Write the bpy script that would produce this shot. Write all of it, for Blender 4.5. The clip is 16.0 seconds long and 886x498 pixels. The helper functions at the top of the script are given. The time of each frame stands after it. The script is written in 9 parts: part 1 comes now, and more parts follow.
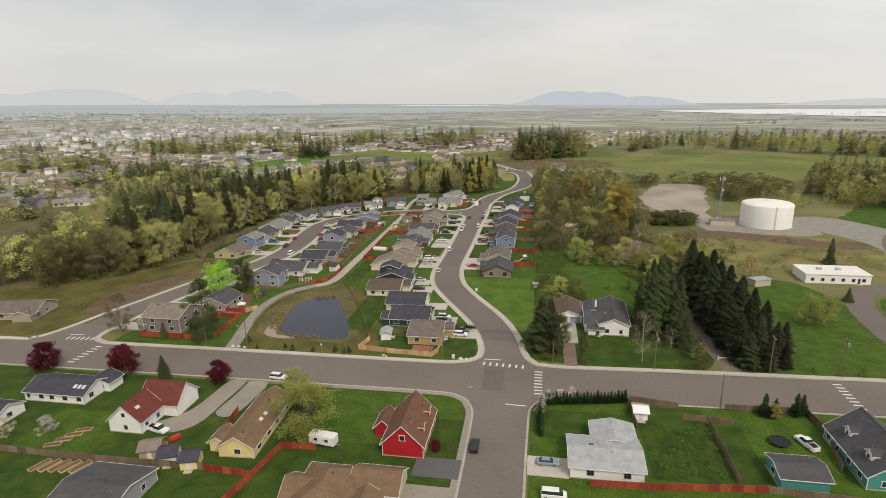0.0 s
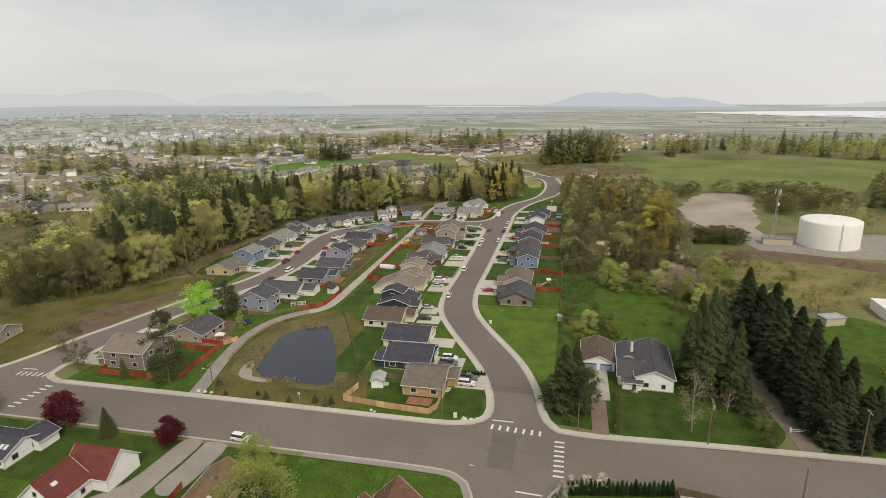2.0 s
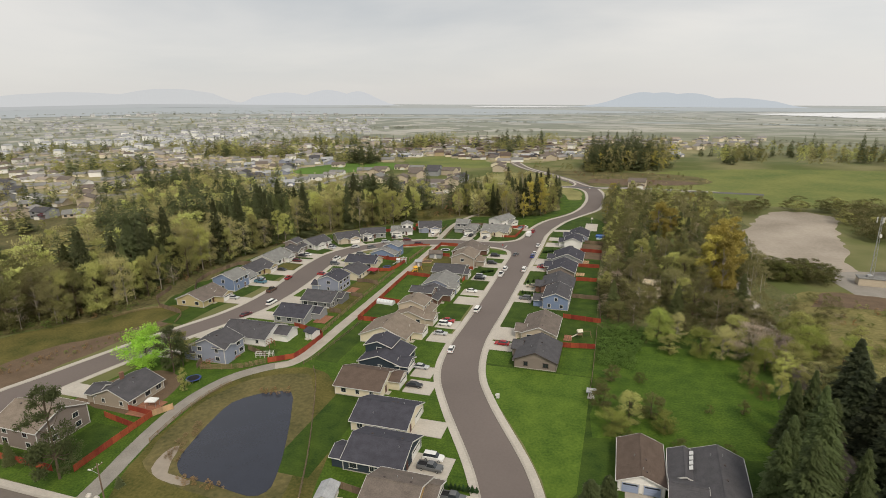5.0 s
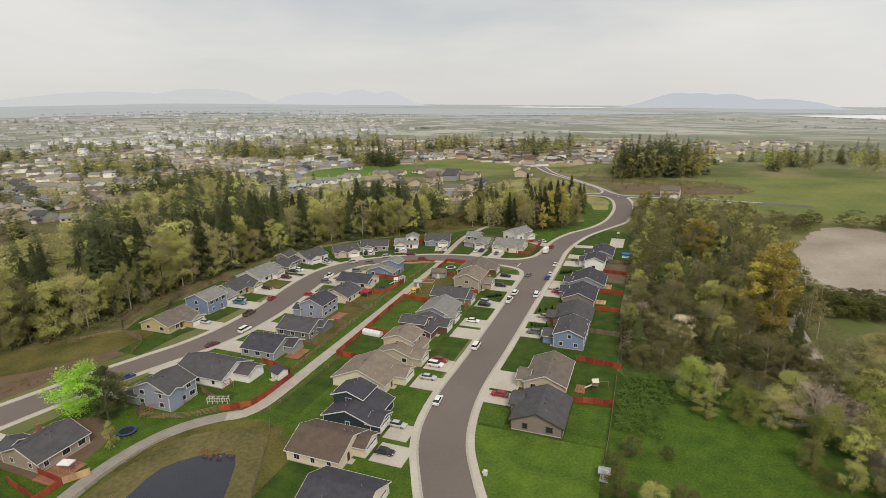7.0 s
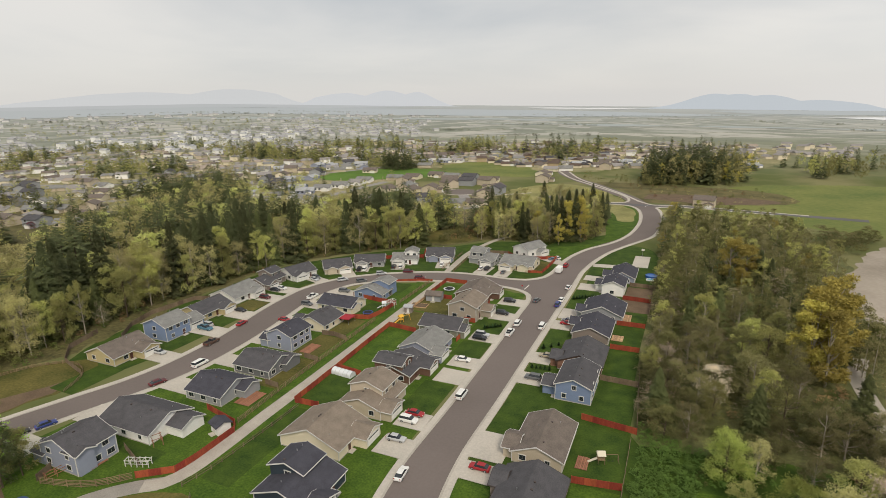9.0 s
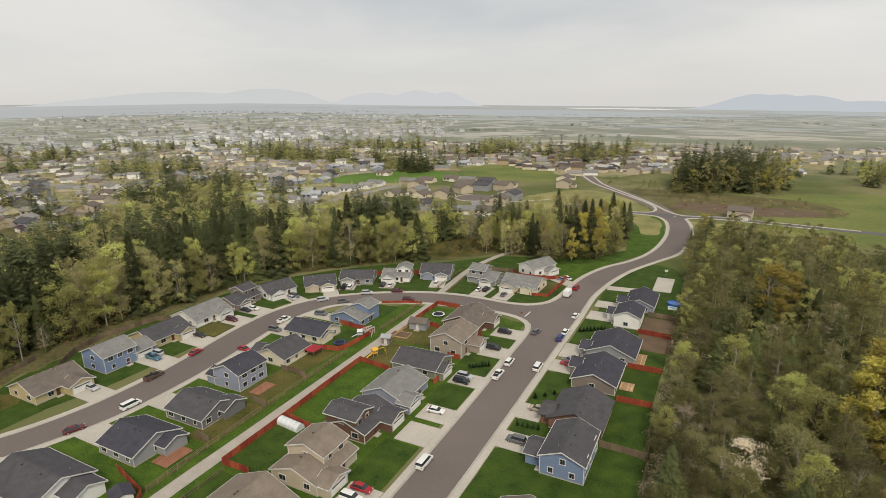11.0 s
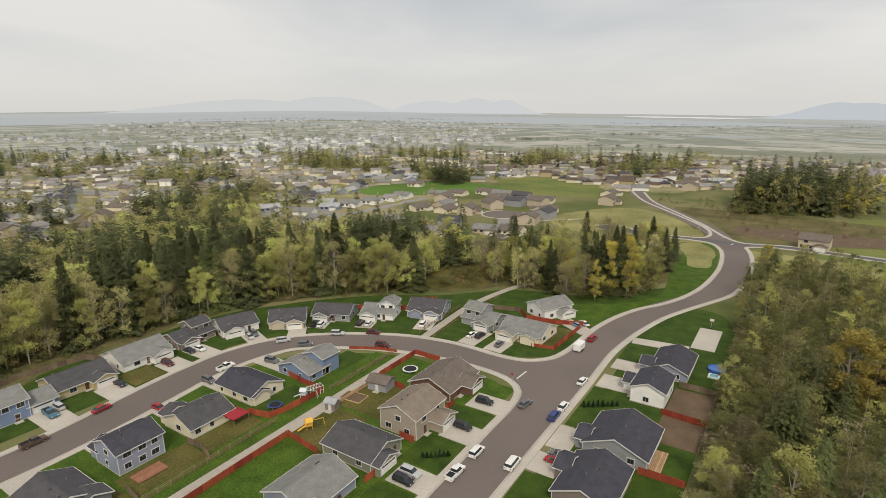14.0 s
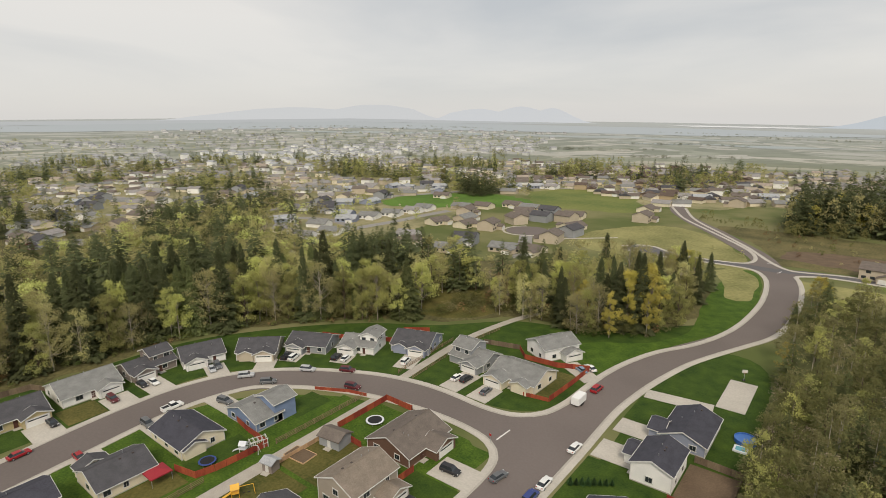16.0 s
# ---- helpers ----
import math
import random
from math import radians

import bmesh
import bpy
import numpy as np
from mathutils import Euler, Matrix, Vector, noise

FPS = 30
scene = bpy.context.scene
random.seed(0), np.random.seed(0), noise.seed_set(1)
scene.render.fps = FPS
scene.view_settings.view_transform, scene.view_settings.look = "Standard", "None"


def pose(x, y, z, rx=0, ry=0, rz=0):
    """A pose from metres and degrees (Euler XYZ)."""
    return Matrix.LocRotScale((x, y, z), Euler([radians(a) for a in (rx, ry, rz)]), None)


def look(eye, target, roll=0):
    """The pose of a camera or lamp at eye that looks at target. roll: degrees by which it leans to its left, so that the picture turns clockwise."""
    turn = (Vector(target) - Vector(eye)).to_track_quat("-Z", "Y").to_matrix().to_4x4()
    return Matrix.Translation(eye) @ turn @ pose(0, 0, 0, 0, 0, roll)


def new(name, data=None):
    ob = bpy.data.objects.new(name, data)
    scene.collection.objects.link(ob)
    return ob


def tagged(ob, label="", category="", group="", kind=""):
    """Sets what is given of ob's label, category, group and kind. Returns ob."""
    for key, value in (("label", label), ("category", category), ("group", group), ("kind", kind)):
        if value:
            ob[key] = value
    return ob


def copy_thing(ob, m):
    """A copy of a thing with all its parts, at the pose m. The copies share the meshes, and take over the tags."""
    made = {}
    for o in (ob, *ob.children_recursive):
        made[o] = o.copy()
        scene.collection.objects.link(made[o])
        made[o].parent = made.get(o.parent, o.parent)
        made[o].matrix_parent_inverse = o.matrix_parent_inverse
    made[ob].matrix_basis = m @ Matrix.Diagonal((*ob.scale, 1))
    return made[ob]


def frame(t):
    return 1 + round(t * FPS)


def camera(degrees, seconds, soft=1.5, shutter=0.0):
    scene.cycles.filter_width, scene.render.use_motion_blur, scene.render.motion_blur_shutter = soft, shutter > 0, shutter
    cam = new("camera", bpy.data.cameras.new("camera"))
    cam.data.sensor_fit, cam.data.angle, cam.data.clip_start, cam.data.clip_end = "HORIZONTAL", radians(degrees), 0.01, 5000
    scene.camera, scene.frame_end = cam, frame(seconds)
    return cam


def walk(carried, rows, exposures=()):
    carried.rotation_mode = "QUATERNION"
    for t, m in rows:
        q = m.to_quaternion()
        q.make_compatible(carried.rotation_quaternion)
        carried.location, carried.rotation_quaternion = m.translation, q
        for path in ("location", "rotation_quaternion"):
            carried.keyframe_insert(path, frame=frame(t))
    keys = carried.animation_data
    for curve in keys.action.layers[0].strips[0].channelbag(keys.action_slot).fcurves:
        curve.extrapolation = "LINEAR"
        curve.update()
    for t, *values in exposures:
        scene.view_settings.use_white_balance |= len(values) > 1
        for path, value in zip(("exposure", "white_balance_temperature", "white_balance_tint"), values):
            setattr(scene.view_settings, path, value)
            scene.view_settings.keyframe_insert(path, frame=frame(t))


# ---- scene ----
from collections import defaultdict
cam = camera(78.0, 16.0, soft=0.6)
METRES, EYE, TILT, LEAN, TURN = 255.0, 76.7, 0.0, 0.0, 10.2
ROWS = [
    (0.0, 0.0, 0.0, 0.0, -0.42, -15.72, 1.47),
    (0.5, 0.0067, 0.0302, -0.0004, 0.36, -15.68, 1.47),
    (1.0, 0.0132, 0.0606, -0.0007, 1.13, -15.64, 1.44),
    (1.5, 0.0198, 0.0913, -0.0008, 1.9, -15.58, 1.45),
    (2.0, 0.0265, 0.1219, -0.0007, 2.68, -15.54, 1.45),
    (2.5, 0.0332, 0.1527, -0.0004, 3.47, -15.51, 1.42),
    (3.0, 0.0398, 0.1838, -0.0001, 4.25, -15.49, 1.39),
    (3.5, 0.0464, 0.2148, 0.0002, 5.02, -15.47, 1.33),
    (4.0, 0.0533, 0.2459, 0.0009, 5.81, -15.49, 1.33),
    (6.5, 0.0867, 0.399, 0.0022, 9.73, -15.4, 1.15),
    (7.0, 0.0937, 0.4303, 0.0014, 10.53, -15.39, 1.14),
    (7.5, 0.1006, 0.4609, 0.001, 11.3, -15.36, 1.13),
    (8.0, 0.1074, 0.4923, 0.0006, 12.08, -15.34, 1.1),
    (8.5, 0.114, 0.5233, -0.0003, 12.85, -15.27, 1.07),
    (9.0, 0.1213, 0.5542, -0.0005, 13.65, -15.25, 1.08),
    (11.5, 0.1572, 0.7087, -0.0031, 17.63, -15.15, 0.94),
    (12.0, 0.1641, 0.7395, -0.004, 18.39, -15.08, 0.95),
    (12.5, 0.1713, 0.7696, -0.0048, 19.43, -14.99, 0.93),
    (13.0, 0.1782, 0.7996, -0.0059, 20.63, -14.78, 0.91),
    (13.5, 0.1852, 0.8294, -0.0064, 21.85, -14.54, 0.88),
    (14.0, 0.1922, 0.8592, -0.0073, 23.08, -14.32, 0.81),
    (14.5, 0.1993, 0.8885, -0.0069, 24.29, -14.12, 0.8),
    (15.0, 0.2059, 0.9178, -0.0068, 25.48, -13.88, 0.76),
    (15.5, 0.2128, 0.947, -0.0067, 26.69, -13.69, 0.72),
    (16.0, 0.2187, 0.9756, -0.0061, 27.9, -13.46, 0.62),
]
walk(cam, [(t, pose(0, 0, EYE, TILT, LEAN, TURN) @ pose(METRES * x, METRES * y, METRES * z, 90 + pitch, roll, yaw)) for t, x, y, z, yaw, pitch, roll in ROWS],
     exposures=[(0.0, 0.02, 6600, 11.5), (16.0, 0.02, 6600, 11.5)])

# ---------------------------------------------------------------- light
world = bpy.data.worlds.new("overcast_sky")
scene.world = world
world.use_nodes = True
wn, wl = world.node_tree.nodes, world.node_tree.links
wn.clear()
w_out = wn.new("ShaderNodeOutputWorld")
w_bg = wn.new("ShaderNodeBackground")
w_sky = wn.new("ShaderNodeTexSky")
w_sky.sky_type = "NISHITA"
w_sky.sun_disc = False
w_sky.sun_elevation = radians(46)
w_sky.sun_rotation = radians(144)
w_dim = wn.new("ShaderNodeVectorMath")
w_dim.operation = "SCALE"
w_dim.inputs["Scale"].default_value = 0.10
wl.new(w_sky.outputs[0], w_dim.inputs[0])
w_co = wn.new("ShaderNodeTexCoord")
w_sep = wn.new("ShaderNodeSeparateXYZ")
wl.new(w_co.outputs["Generated"], w_sep.inputs[0])
# the cloud sheet: the sky direction laid out on a plane overhead
w_h = wn.new("ShaderNodeMath"); w_h.operation = "MAXIMUM"; w_h.inputs[1].default_value = 0.0
wl.new(w_sep.outputs["Z"], w_h.inputs[0])
w_add = wn.new("ShaderNodeMath"); w_add.operation = "ADD"; w_add.inputs[1].default_value = 0.10
wl.new(w_h.outputs[0], w_add.inputs[0])
w_dx = wn.new("ShaderNodeMath"); w_dx.operation = "DIVIDE"
w_dy = wn.new("ShaderNodeMath"); w_dy.operation = "DIVIDE"
wl.new(w_sep.outputs["X"], w_dx.inputs[0]); wl.new(w_add.outputs[0], w_dx.inputs[1])
wl.new(w_sep.outputs["Y"], w_dy.inputs[0]); wl.new(w_add.outputs[0], w_dy.inputs[1])
w_pl = wn.new("ShaderNodeCombineXYZ")
wl.new(w_dx.outputs[0], w_pl.inputs[0]); wl.new(w_dy.outputs[0], w_pl.inputs[1])
w_n = wn.new("ShaderNodeTexNoise")
w_n.inputs["Scale"].default_value = 0.24
w_n.inputs["Detail"].default_value = 6
w_n.inputs["Roughness"].default_value = 0.5
w_n.inputs["Distortion"].default_value = 0.4
wl.new(w_pl.outputs[0], w_n.inputs["Vector"])
w_r = wn.new("ShaderNodeValToRGB")
w_r.color_ramp.elements[0].position = 0.40
w_r.color_ramp.elements[0].color = (0.585, 0.61, 0.62, 1)
w_r.color_ramp.elements[1].position = 0.60
w_r.color_ramp.elements[1].color = (0.86, 0.84, 0.79, 1)
wl.new(w_n.outputs[0], w_r.inputs[0])
# towards the horizon the clouds melt into an even pale veil
w_v = wn.new("ShaderNodeMapRange")
w_v.inputs["From Min"].default_value = 0.0
w_v.inputs["From Max"].default_value = 0.16
wl.new(w_h.outputs[0], w_v.inputs["Value"])
w_m1 = wn.new("ShaderNodeMixRGB")
w_m1.inputs[1].default_value = (0.74, 0.735, 0.715, 1)
wl.new(w_v.outputs[0], w_m1.inputs[0]); wl.new(w_r.outputs[0], w_m1.inputs[2])
w_m2 = wn.new("ShaderNodeMixRGB")
w_m2.inputs[0].default_value = 0.88
wl.new(w_dim.outputs[0], w_m2.inputs[1]); wl.new(w_m1.outputs[0], w_m2.inputs[2])
# the cloud is thinner and brighter towards the east
w_e = wn.new("ShaderNodeMapRange")
w_e.inputs["From Min"].default_value = -0.05
w_e.inputs["From Max"].default_value = 0.6
w_e.inputs["To Min"].default_value = 1.0
w_e.inputs["To Max"].default_value = 1.2
wl.new(w_sep.outputs["X"], w_e.inputs["Value"])
w_br = wn.new("ShaderNodeVectorMath"); w_br.operation = "SCALE"
wl.new(w_m2.outputs[0], w_br.inputs[0]); wl.new(w_e.outputs[0], w_br.inputs["Scale"])
wl.new(w_br.outputs[0], w_bg.inputs[0])
w_bg.inputs[1].default_value = 0.95
wl.new(w_bg.outputs[0], w_out.inputs[0])

sun = new("sun", bpy.data.lights.new("sun", "SUN"))
sun.data.energy = 2.1
sun.data.angle = radians(16)
sun.data.color = (1.0, 0.91, 0.76)
sun.matrix_world = look((45, -62, 80), (0, 0, 0))

# ---------------------------------------------------------------- materials
MATS = {}


def mat(name, col, rough=0.8, var=0.18, scale=0.6, fine=7.0, bump=0.0, metal=0.0, col2=None, rnd=0.0, isl=0.0,
        local=False, lines=0.0, spec=0.3, stretch=None, patch=0.5):
    """A weathered surface: two scales of noise between two tones; rnd: by object, isl: by loose piece; lines: height of lap boards."""
    if name in MATS:
        return MATS[name]
    m = bpy.data.materials.new(name)
    m.use_nodes = True
    nt = m.node_tree
    n, l = nt.nodes, nt.links
    b = n["Principled BSDF"]
    b.inputs["Roughness"].default_value = rough
    b.inputs["Metallic"].default_value = metal
    b.inputs["Specular IOR Level"].default_value = spec
    c1 = tuple(max(0.0, v * (1 - var)) for v in col)
    c2 = tuple(min(1.0, v * (1 + var)) for v in (col2 or col))
    if local:
        co = n.new("ShaderNodeTexCoord").outputs["Object"]
    else:
        co = n.new("ShaderNodeNewGeometry").outputs["Position"]
    if stretch:
        mp = n.new("ShaderNodeMapping")
        mp.inputs["Scale"].default_value = stretch
        l.new(co, mp.inputs["Vector"])
        co = mp.outputs["Vector"]
    n1 = n.new("ShaderNodeTexNoise"); n1.inputs["Scale"].default_value = scale; n1.inputs["Detail"].default_value = 5
    n2 = n.new("ShaderNodeTexNoise"); n2.inputs["Scale"].default_value = fine; n2.inputs["Detail"].default_value = 4
    l.new(co, n1.inputs["Vector"]); l.new(co, n2.inputs["Vector"])
    mixn = n.new("ShaderNodeMix"); mixn.data_type = "FLOAT"
    mixn.inputs[0].default_value = 1 - patch
    l.new(n1.outputs[0], mixn.inputs[2]); l.new(n2.outputs[0], mixn.inputs[3])
    st = n.new("ShaderNodeMapRange")
    st.inputs["From Min"].default_value = 0.34; st.inputs["From Max"].default_value = 0.66
    l.new(mixn.outputs[0], st.inputs["Value"])
    mx = n.new("ShaderNodeMixRGB")
    mx.inputs[1].default_value = (*c1, 1); mx.inputs[2].default_value = (*c2, 1)
    l.new(st.outputs[0], mx.inputs[0])
    colour = mx.outputs[0]
    if rnd or isl:
        hsv = n.new("ShaderNodeHueSaturation")
        l.new(colour, hsv.inputs["Color"])
        src = []
        if rnd:
            src.append((n.new("ShaderNodeObjectInfo").outputs["Random"], rnd))
        if isl:
            src.append((n.new("ShaderNodeNewGeometry").outputs["Random Per Island"], isl))
        acc = None
        for s, k in src:
            r = n.new("ShaderNodeMapRange")
            r.inputs["To Min"].default_value = 1 - k; r.inputs["To Max"].default_value = 1 + k
            l.new(s, r.inputs["Value"])
            if acc is None:
                acc = r.outputs[0]
            else:
                mu = n.new("ShaderNodeMath"); mu.operation = "MULTIPLY"
                l.new(acc, mu.inputs[0]); l.new(r.outputs[0], mu.inputs[1])
                acc = mu.outputs[0]
        l.new(acc, hsv.inputs["Value"])
        if rnd:
            hr = n.new("ShaderNodeMapRange")
            hr.inputs["To Min"].default_value = 0.5 - 0.03 * rnd; hr.inputs["To Max"].default_value = 0.5 + 0.03 * rnd
            l.new(src[0][0], hr.inputs["Value"]); l.new(hr.outputs[0], hsv.inputs["Hue"])
        colour = hsv.outputs[0]
    l.new(colour, b.inputs["Base Color"])
    if bump or lines:
        bp = n.new("ShaderNodeBump")
        bp.inputs["Strength"].default_value = 0.6
        bp.inputs["Distance"].default_value = bump or 0.02
        if lines:
            wv = n.new("ShaderNodeTexWave"); wv.bands_direction = "Z"; wv.wave_profile = "SAW"
            wv.inputs["Scale"].default_value = 0.3142 / lines
            l.new(co, wv.inputs["Vector"]); l.new(wv.outputs[0], bp.inputs["Height"])
        else:
            l.new(n2.outputs[0], bp.inputs["Height"])
        l.new(bp.outputs[0], b.inputs["Normal"])
    MATS[name] = m
    return m


def siding(name, col):
    return mat("siding_" + name, col, 0.75, 0.07, 0.35, 5.0, lines=0.16, spec=0.25)


def shingle(name, col):
    return mat("shingle_" + name, col, 0.9, 0.22, 0.5, 4.0, bump=0.03, spec=0.2, stretch=(1, 1, 2.5))


def paint(name, col, rough=0.35):
    return mat("paint_" + name, col, rough, 0.05, 0.8, 12, spec=0.5, local=True)


SIDING = {k: siding(k, v) for k, v in dict(
    tan=(0.42, 0.33, 0.21), ochre=(0.46, 0.31, 0.14), cream=(0.70, 0.63, 0.48), white=(0.80, 0.79, 0.76), grey=(0.30, 0.31, 0.32),
    blue=(0.19, 0.25, 0.38), slate=(0.28, 0.305, 0.385), navy=(0.035, 0.05, 0.065), taupe=(0.24, 0.20, 0.175), brown=(0.15, 0.085, 0.06),
    brick=(0.24, 0.13, 0.09), olive=(0.24, 0.24, 0.19), storm=(0.17, 0.175, 0.18), khaki=(0.48, 0.40, 0.22), red=(0.42, 0.02, 0.025), yellow=(0.72, 0.60, 0.26), teal=(0.07, 0.27, 0.24),
    beige=(0.50, 0.43, 0.33), sand=(0.36, 0.31, 0.25)).items()}
# worn and sandy: pale tones that paint haze over the far suburb's roofs
ROOF = {k: shingle(k, v) for k, v in dict(
    dark=(0.060, 0.060, 0.074), charcoal=(0.082, 0.080, 0.086), brown=(0.115, 0.085, 0.068), tan=(0.215, 0.178, 0.142), grey=(0.21, 0.21, 0.20),
    red=(0.15, 0.045, 0.035), rust=(0.16, 0.085, 0.055), pale=(0.36, 0.37, 0.38), taupe=(0.155, 0.13, 0.112), worn=(0.27, 0.255, 0.245), sandy=(0.33, 0.28, 0.23), ochre=(0.185, 0.122, 0.075)).items()}
TRIM = mat("trim_white", (0.62, 0.61, 0.58), 0.5, 0.04, 1.5, 10)
TRIM_DARK = mat("trim_dark", (0.07, 0.055, 0.05), 0.5, 0.1, 1.5, 10)
GARAGE = mat("garage_door_white", (0.74, 0.73, 0.69), 0.45, 0.05, 0.7, 6)
GARAGE_TAN = mat("garage_door_tan", (0.56, 0.47, 0.35), 0.45, 0.05, 0.7, 6)
GARAGE_BLUE = mat("garage_door_blue", (0.30, 0.36, 0.50), 0.45, 0.05, 0.7, 6)
DOOR = mat("door_dark", (0.10, 0.045, 0.035), 0.5, 0.15, 1, 8)
GLASS = mat("window_glass", (0.03, 0.036, 0.042), 0.06, 0.2, 0.5, 2, spec=0.6)
CONCRETE = mat("concrete", (0.47, 0.435, 0.38), 0.85, 0.14, 0.12, 2.2, bump=0.01)
PAVE_OLD = mat("pavement_worn", (0.285, 0.255, 0.22), 0.88, 0.16, 0.12, 2.2, bump=0.01)
KERB = mat("kerb_concrete", (0.40, 0.37, 0.32), 0.85, 0.16, 0.15, 2.5, bump=0.01)
ASPHALT = mat("asphalt", (0.160, 0.134, 0.122), 0.88, 0.10, 0.035, 1.6, bump=0.008, patch=0.65)
ASPHALT_DARK = mat("asphalt_new", (0.118, 0.112, 0.115), 0.88, 0.12, 0.05, 2.0, bump=0.008, patch=0.6)
ROAD_OLD = mat("asphalt_old", (0.172, 0.148, 0.127), 0.88, 0.16, 0.03, 1.2, bump=0.008, patch=0.65)
PATCH = mat("asphalt_patch", (0.140, 0.122, 0.110), 0.9, 0.12, 0.2, 2.0)
ROADPAINT = mat("road_paint", (0.72, 0.71, 0.68), 0.7, 0.12, 1.2, 6, col2=(0.60, 0.59, 0.56))
GRAVEL = mat("gravel", (0.27, 0.25, 0.22), 0.95, 0.2, 0.25, 5, bump=0.04)
GRAVEL_PATH = mat("gravel_path", (0.39, 0.355, 0.305), 0.95, 0.15, 0.3, 5, bump=0.03)
DIRT = mat("bare_dirt", (0.135, 0.094, 0.060), 0.95, 0.25, 0.2, 3, bump=0.05)
CLAY = mat("pale_dirt", (0.29, 0.25, 0.20), 0.95, 0.14, 0.03, 0.6, col2=(0.36, 0.315, 0.26), bump=0.01, patch=0.75)
LAWN = mat("lawn_grass", (0.036, 0.098, 0.005), 0.95, 0.40, 0.22, 2.0, col2=(0.062, 0.102, 0.009), bump=0.03, patch=0.45)
LAWN_BRIGHT = mat("lawn_bright", (0.058, 0.128, 0.009), 0.95, 0.34, 0.18, 1.6, col2=(0.084, 0.132, 0.014), bump=0.03, patch=0.5)
LAWN_DEEP = mat("lawn_deep", (0.024, 0.066, 0.004), 0.95, 0.40, 0.22, 2.4, col2=(0.043, 0.072, 0.007), bump=0.03, patch=0.6)
LAWN_OLIVE = mat("lawn_olive", (0.066, 0.084, 0.012), 0.95, 0.40, 0.10, 1.5, col2=(0.112, 0.092, 0.026), bump=0.03, patch=0.6)
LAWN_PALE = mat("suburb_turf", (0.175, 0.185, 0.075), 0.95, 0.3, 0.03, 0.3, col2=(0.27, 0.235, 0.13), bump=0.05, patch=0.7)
# a paler asphalt for the streets of the suburb
STREET_PALE = mat("asphalt_pale", (0.27, 0.255, 0.24), 0.88, 0.1, 0.04, 1.0)
DIRT_DRIVE = mat("dirt_drive", (0.20, 0.145, 0.115), 0.95, 0.2, 0.3, 3.0, bump=0.04)
LANE_SOIL = mat("lane_soil", (0.17, 0.14, 0.112), 0.95, 0.2, 0.2, 3.0, bump=0.04)
ROUGH = mat("rough_grass", (0.118, 0.135, 0.030), 0.95, 0.40, 0.08, 0.9, col2=(0.190, 0.160, 0.062), bump=0.06, patch=0.6)
MEADOW = mat("rough_meadow", (0.086, 0.090, 0.028), 0.95, 0.40, 0.06, 0.9, col2=(0.132, 0.108, 0.044), bump=0.06, patch=0.6)
PLOT = mat("mown_plot", (0.195, 0.200, 0.064), 0.95, 0.30, 0.04, 0.6, col2=(0.245, 0.225, 0.09), bump=0.05, patch=0.6)
FIELD = mat("green_field", (0.128, 0.180, 0.040), 0.95, 0.30, 0.02, 0.3, col2=(0.150, 0.158, 0.042), bump=0.05, patch=0.7)
FOREST_FLOOR = mat("forest_floor", (0.085, 0.082, 0.030), 0.95, 0.4, 0.09, 0.8, col2=(0.12, 0.105, 0.042), bump=0.1)
BRUSH_FLOOR = mat("bramble_floor", (0.11, 0.115, 0.042), 0.95, 0.4, 0.08, 0.9, bump=0.1)
WATER = mat("pond_water", (0.022, 0.026, 0.040), 0.07, 0.15, 0.2, 2.5, bump=0.006, spec=0.5)
FENCE_RED = mat("fence_red_cedar", (0.285, 0.058, 0.030), 0.85, 0.26, 0.6, 6, rnd=0.25, stretch=(1, 1, 0.25))
FENCE_TAN = mat("fence_new_cedar", (0.50, 0.33, 0.19), 0.85, 0.2, 0.6, 6, rnd=0.2, stretch=(1, 1, 0.25))
FENCE_GREY = mat("fence_weathered", (0.17, 0.125, 0.085), 0.9, 0.25, 0.6, 6, rnd=0.25, stretch=(1, 1, 0.25))
RAIL = mat("rail_wood", (0.225, 0.160, 0.095), 0.9, 0.22, 1.0, 6, rnd=0.2)
WOOD = mat("deck_wood", (0.30, 0.14, 0.085), 0.8, 0.2, 0.7, 6, rnd=0.15)
POLEWOOD = mat("pole_wood", (0.17, 0.12, 0.085), 0.85, 0.22, 1.0, 6)
STEEL = mat("galvanised_steel", (0.46, 0.47, 0.48), 0.45, 0.1, 1.0, 6, metal=0.7)
TANKWHITE = mat("tank_paint", (0.78, 0.77, 0.72), 0.5, 0.05, 0.12, 1.5, stretch=(1, 1, 0.15))
BLACK = mat("black_rubber", (0.018, 0.018, 0.02), 0.7, 0.2, 3, 12)
BARK = mat("bark_brown", (0.10, 0.075, 0.052), 0.95, 0.3, 0.8, 6, rnd=0.2)
BARK_PALE = mat("bark_alder", (0.30, 0.265, 0.215), 0.9, 0.25, 0.8, 5, rnd=0.25)


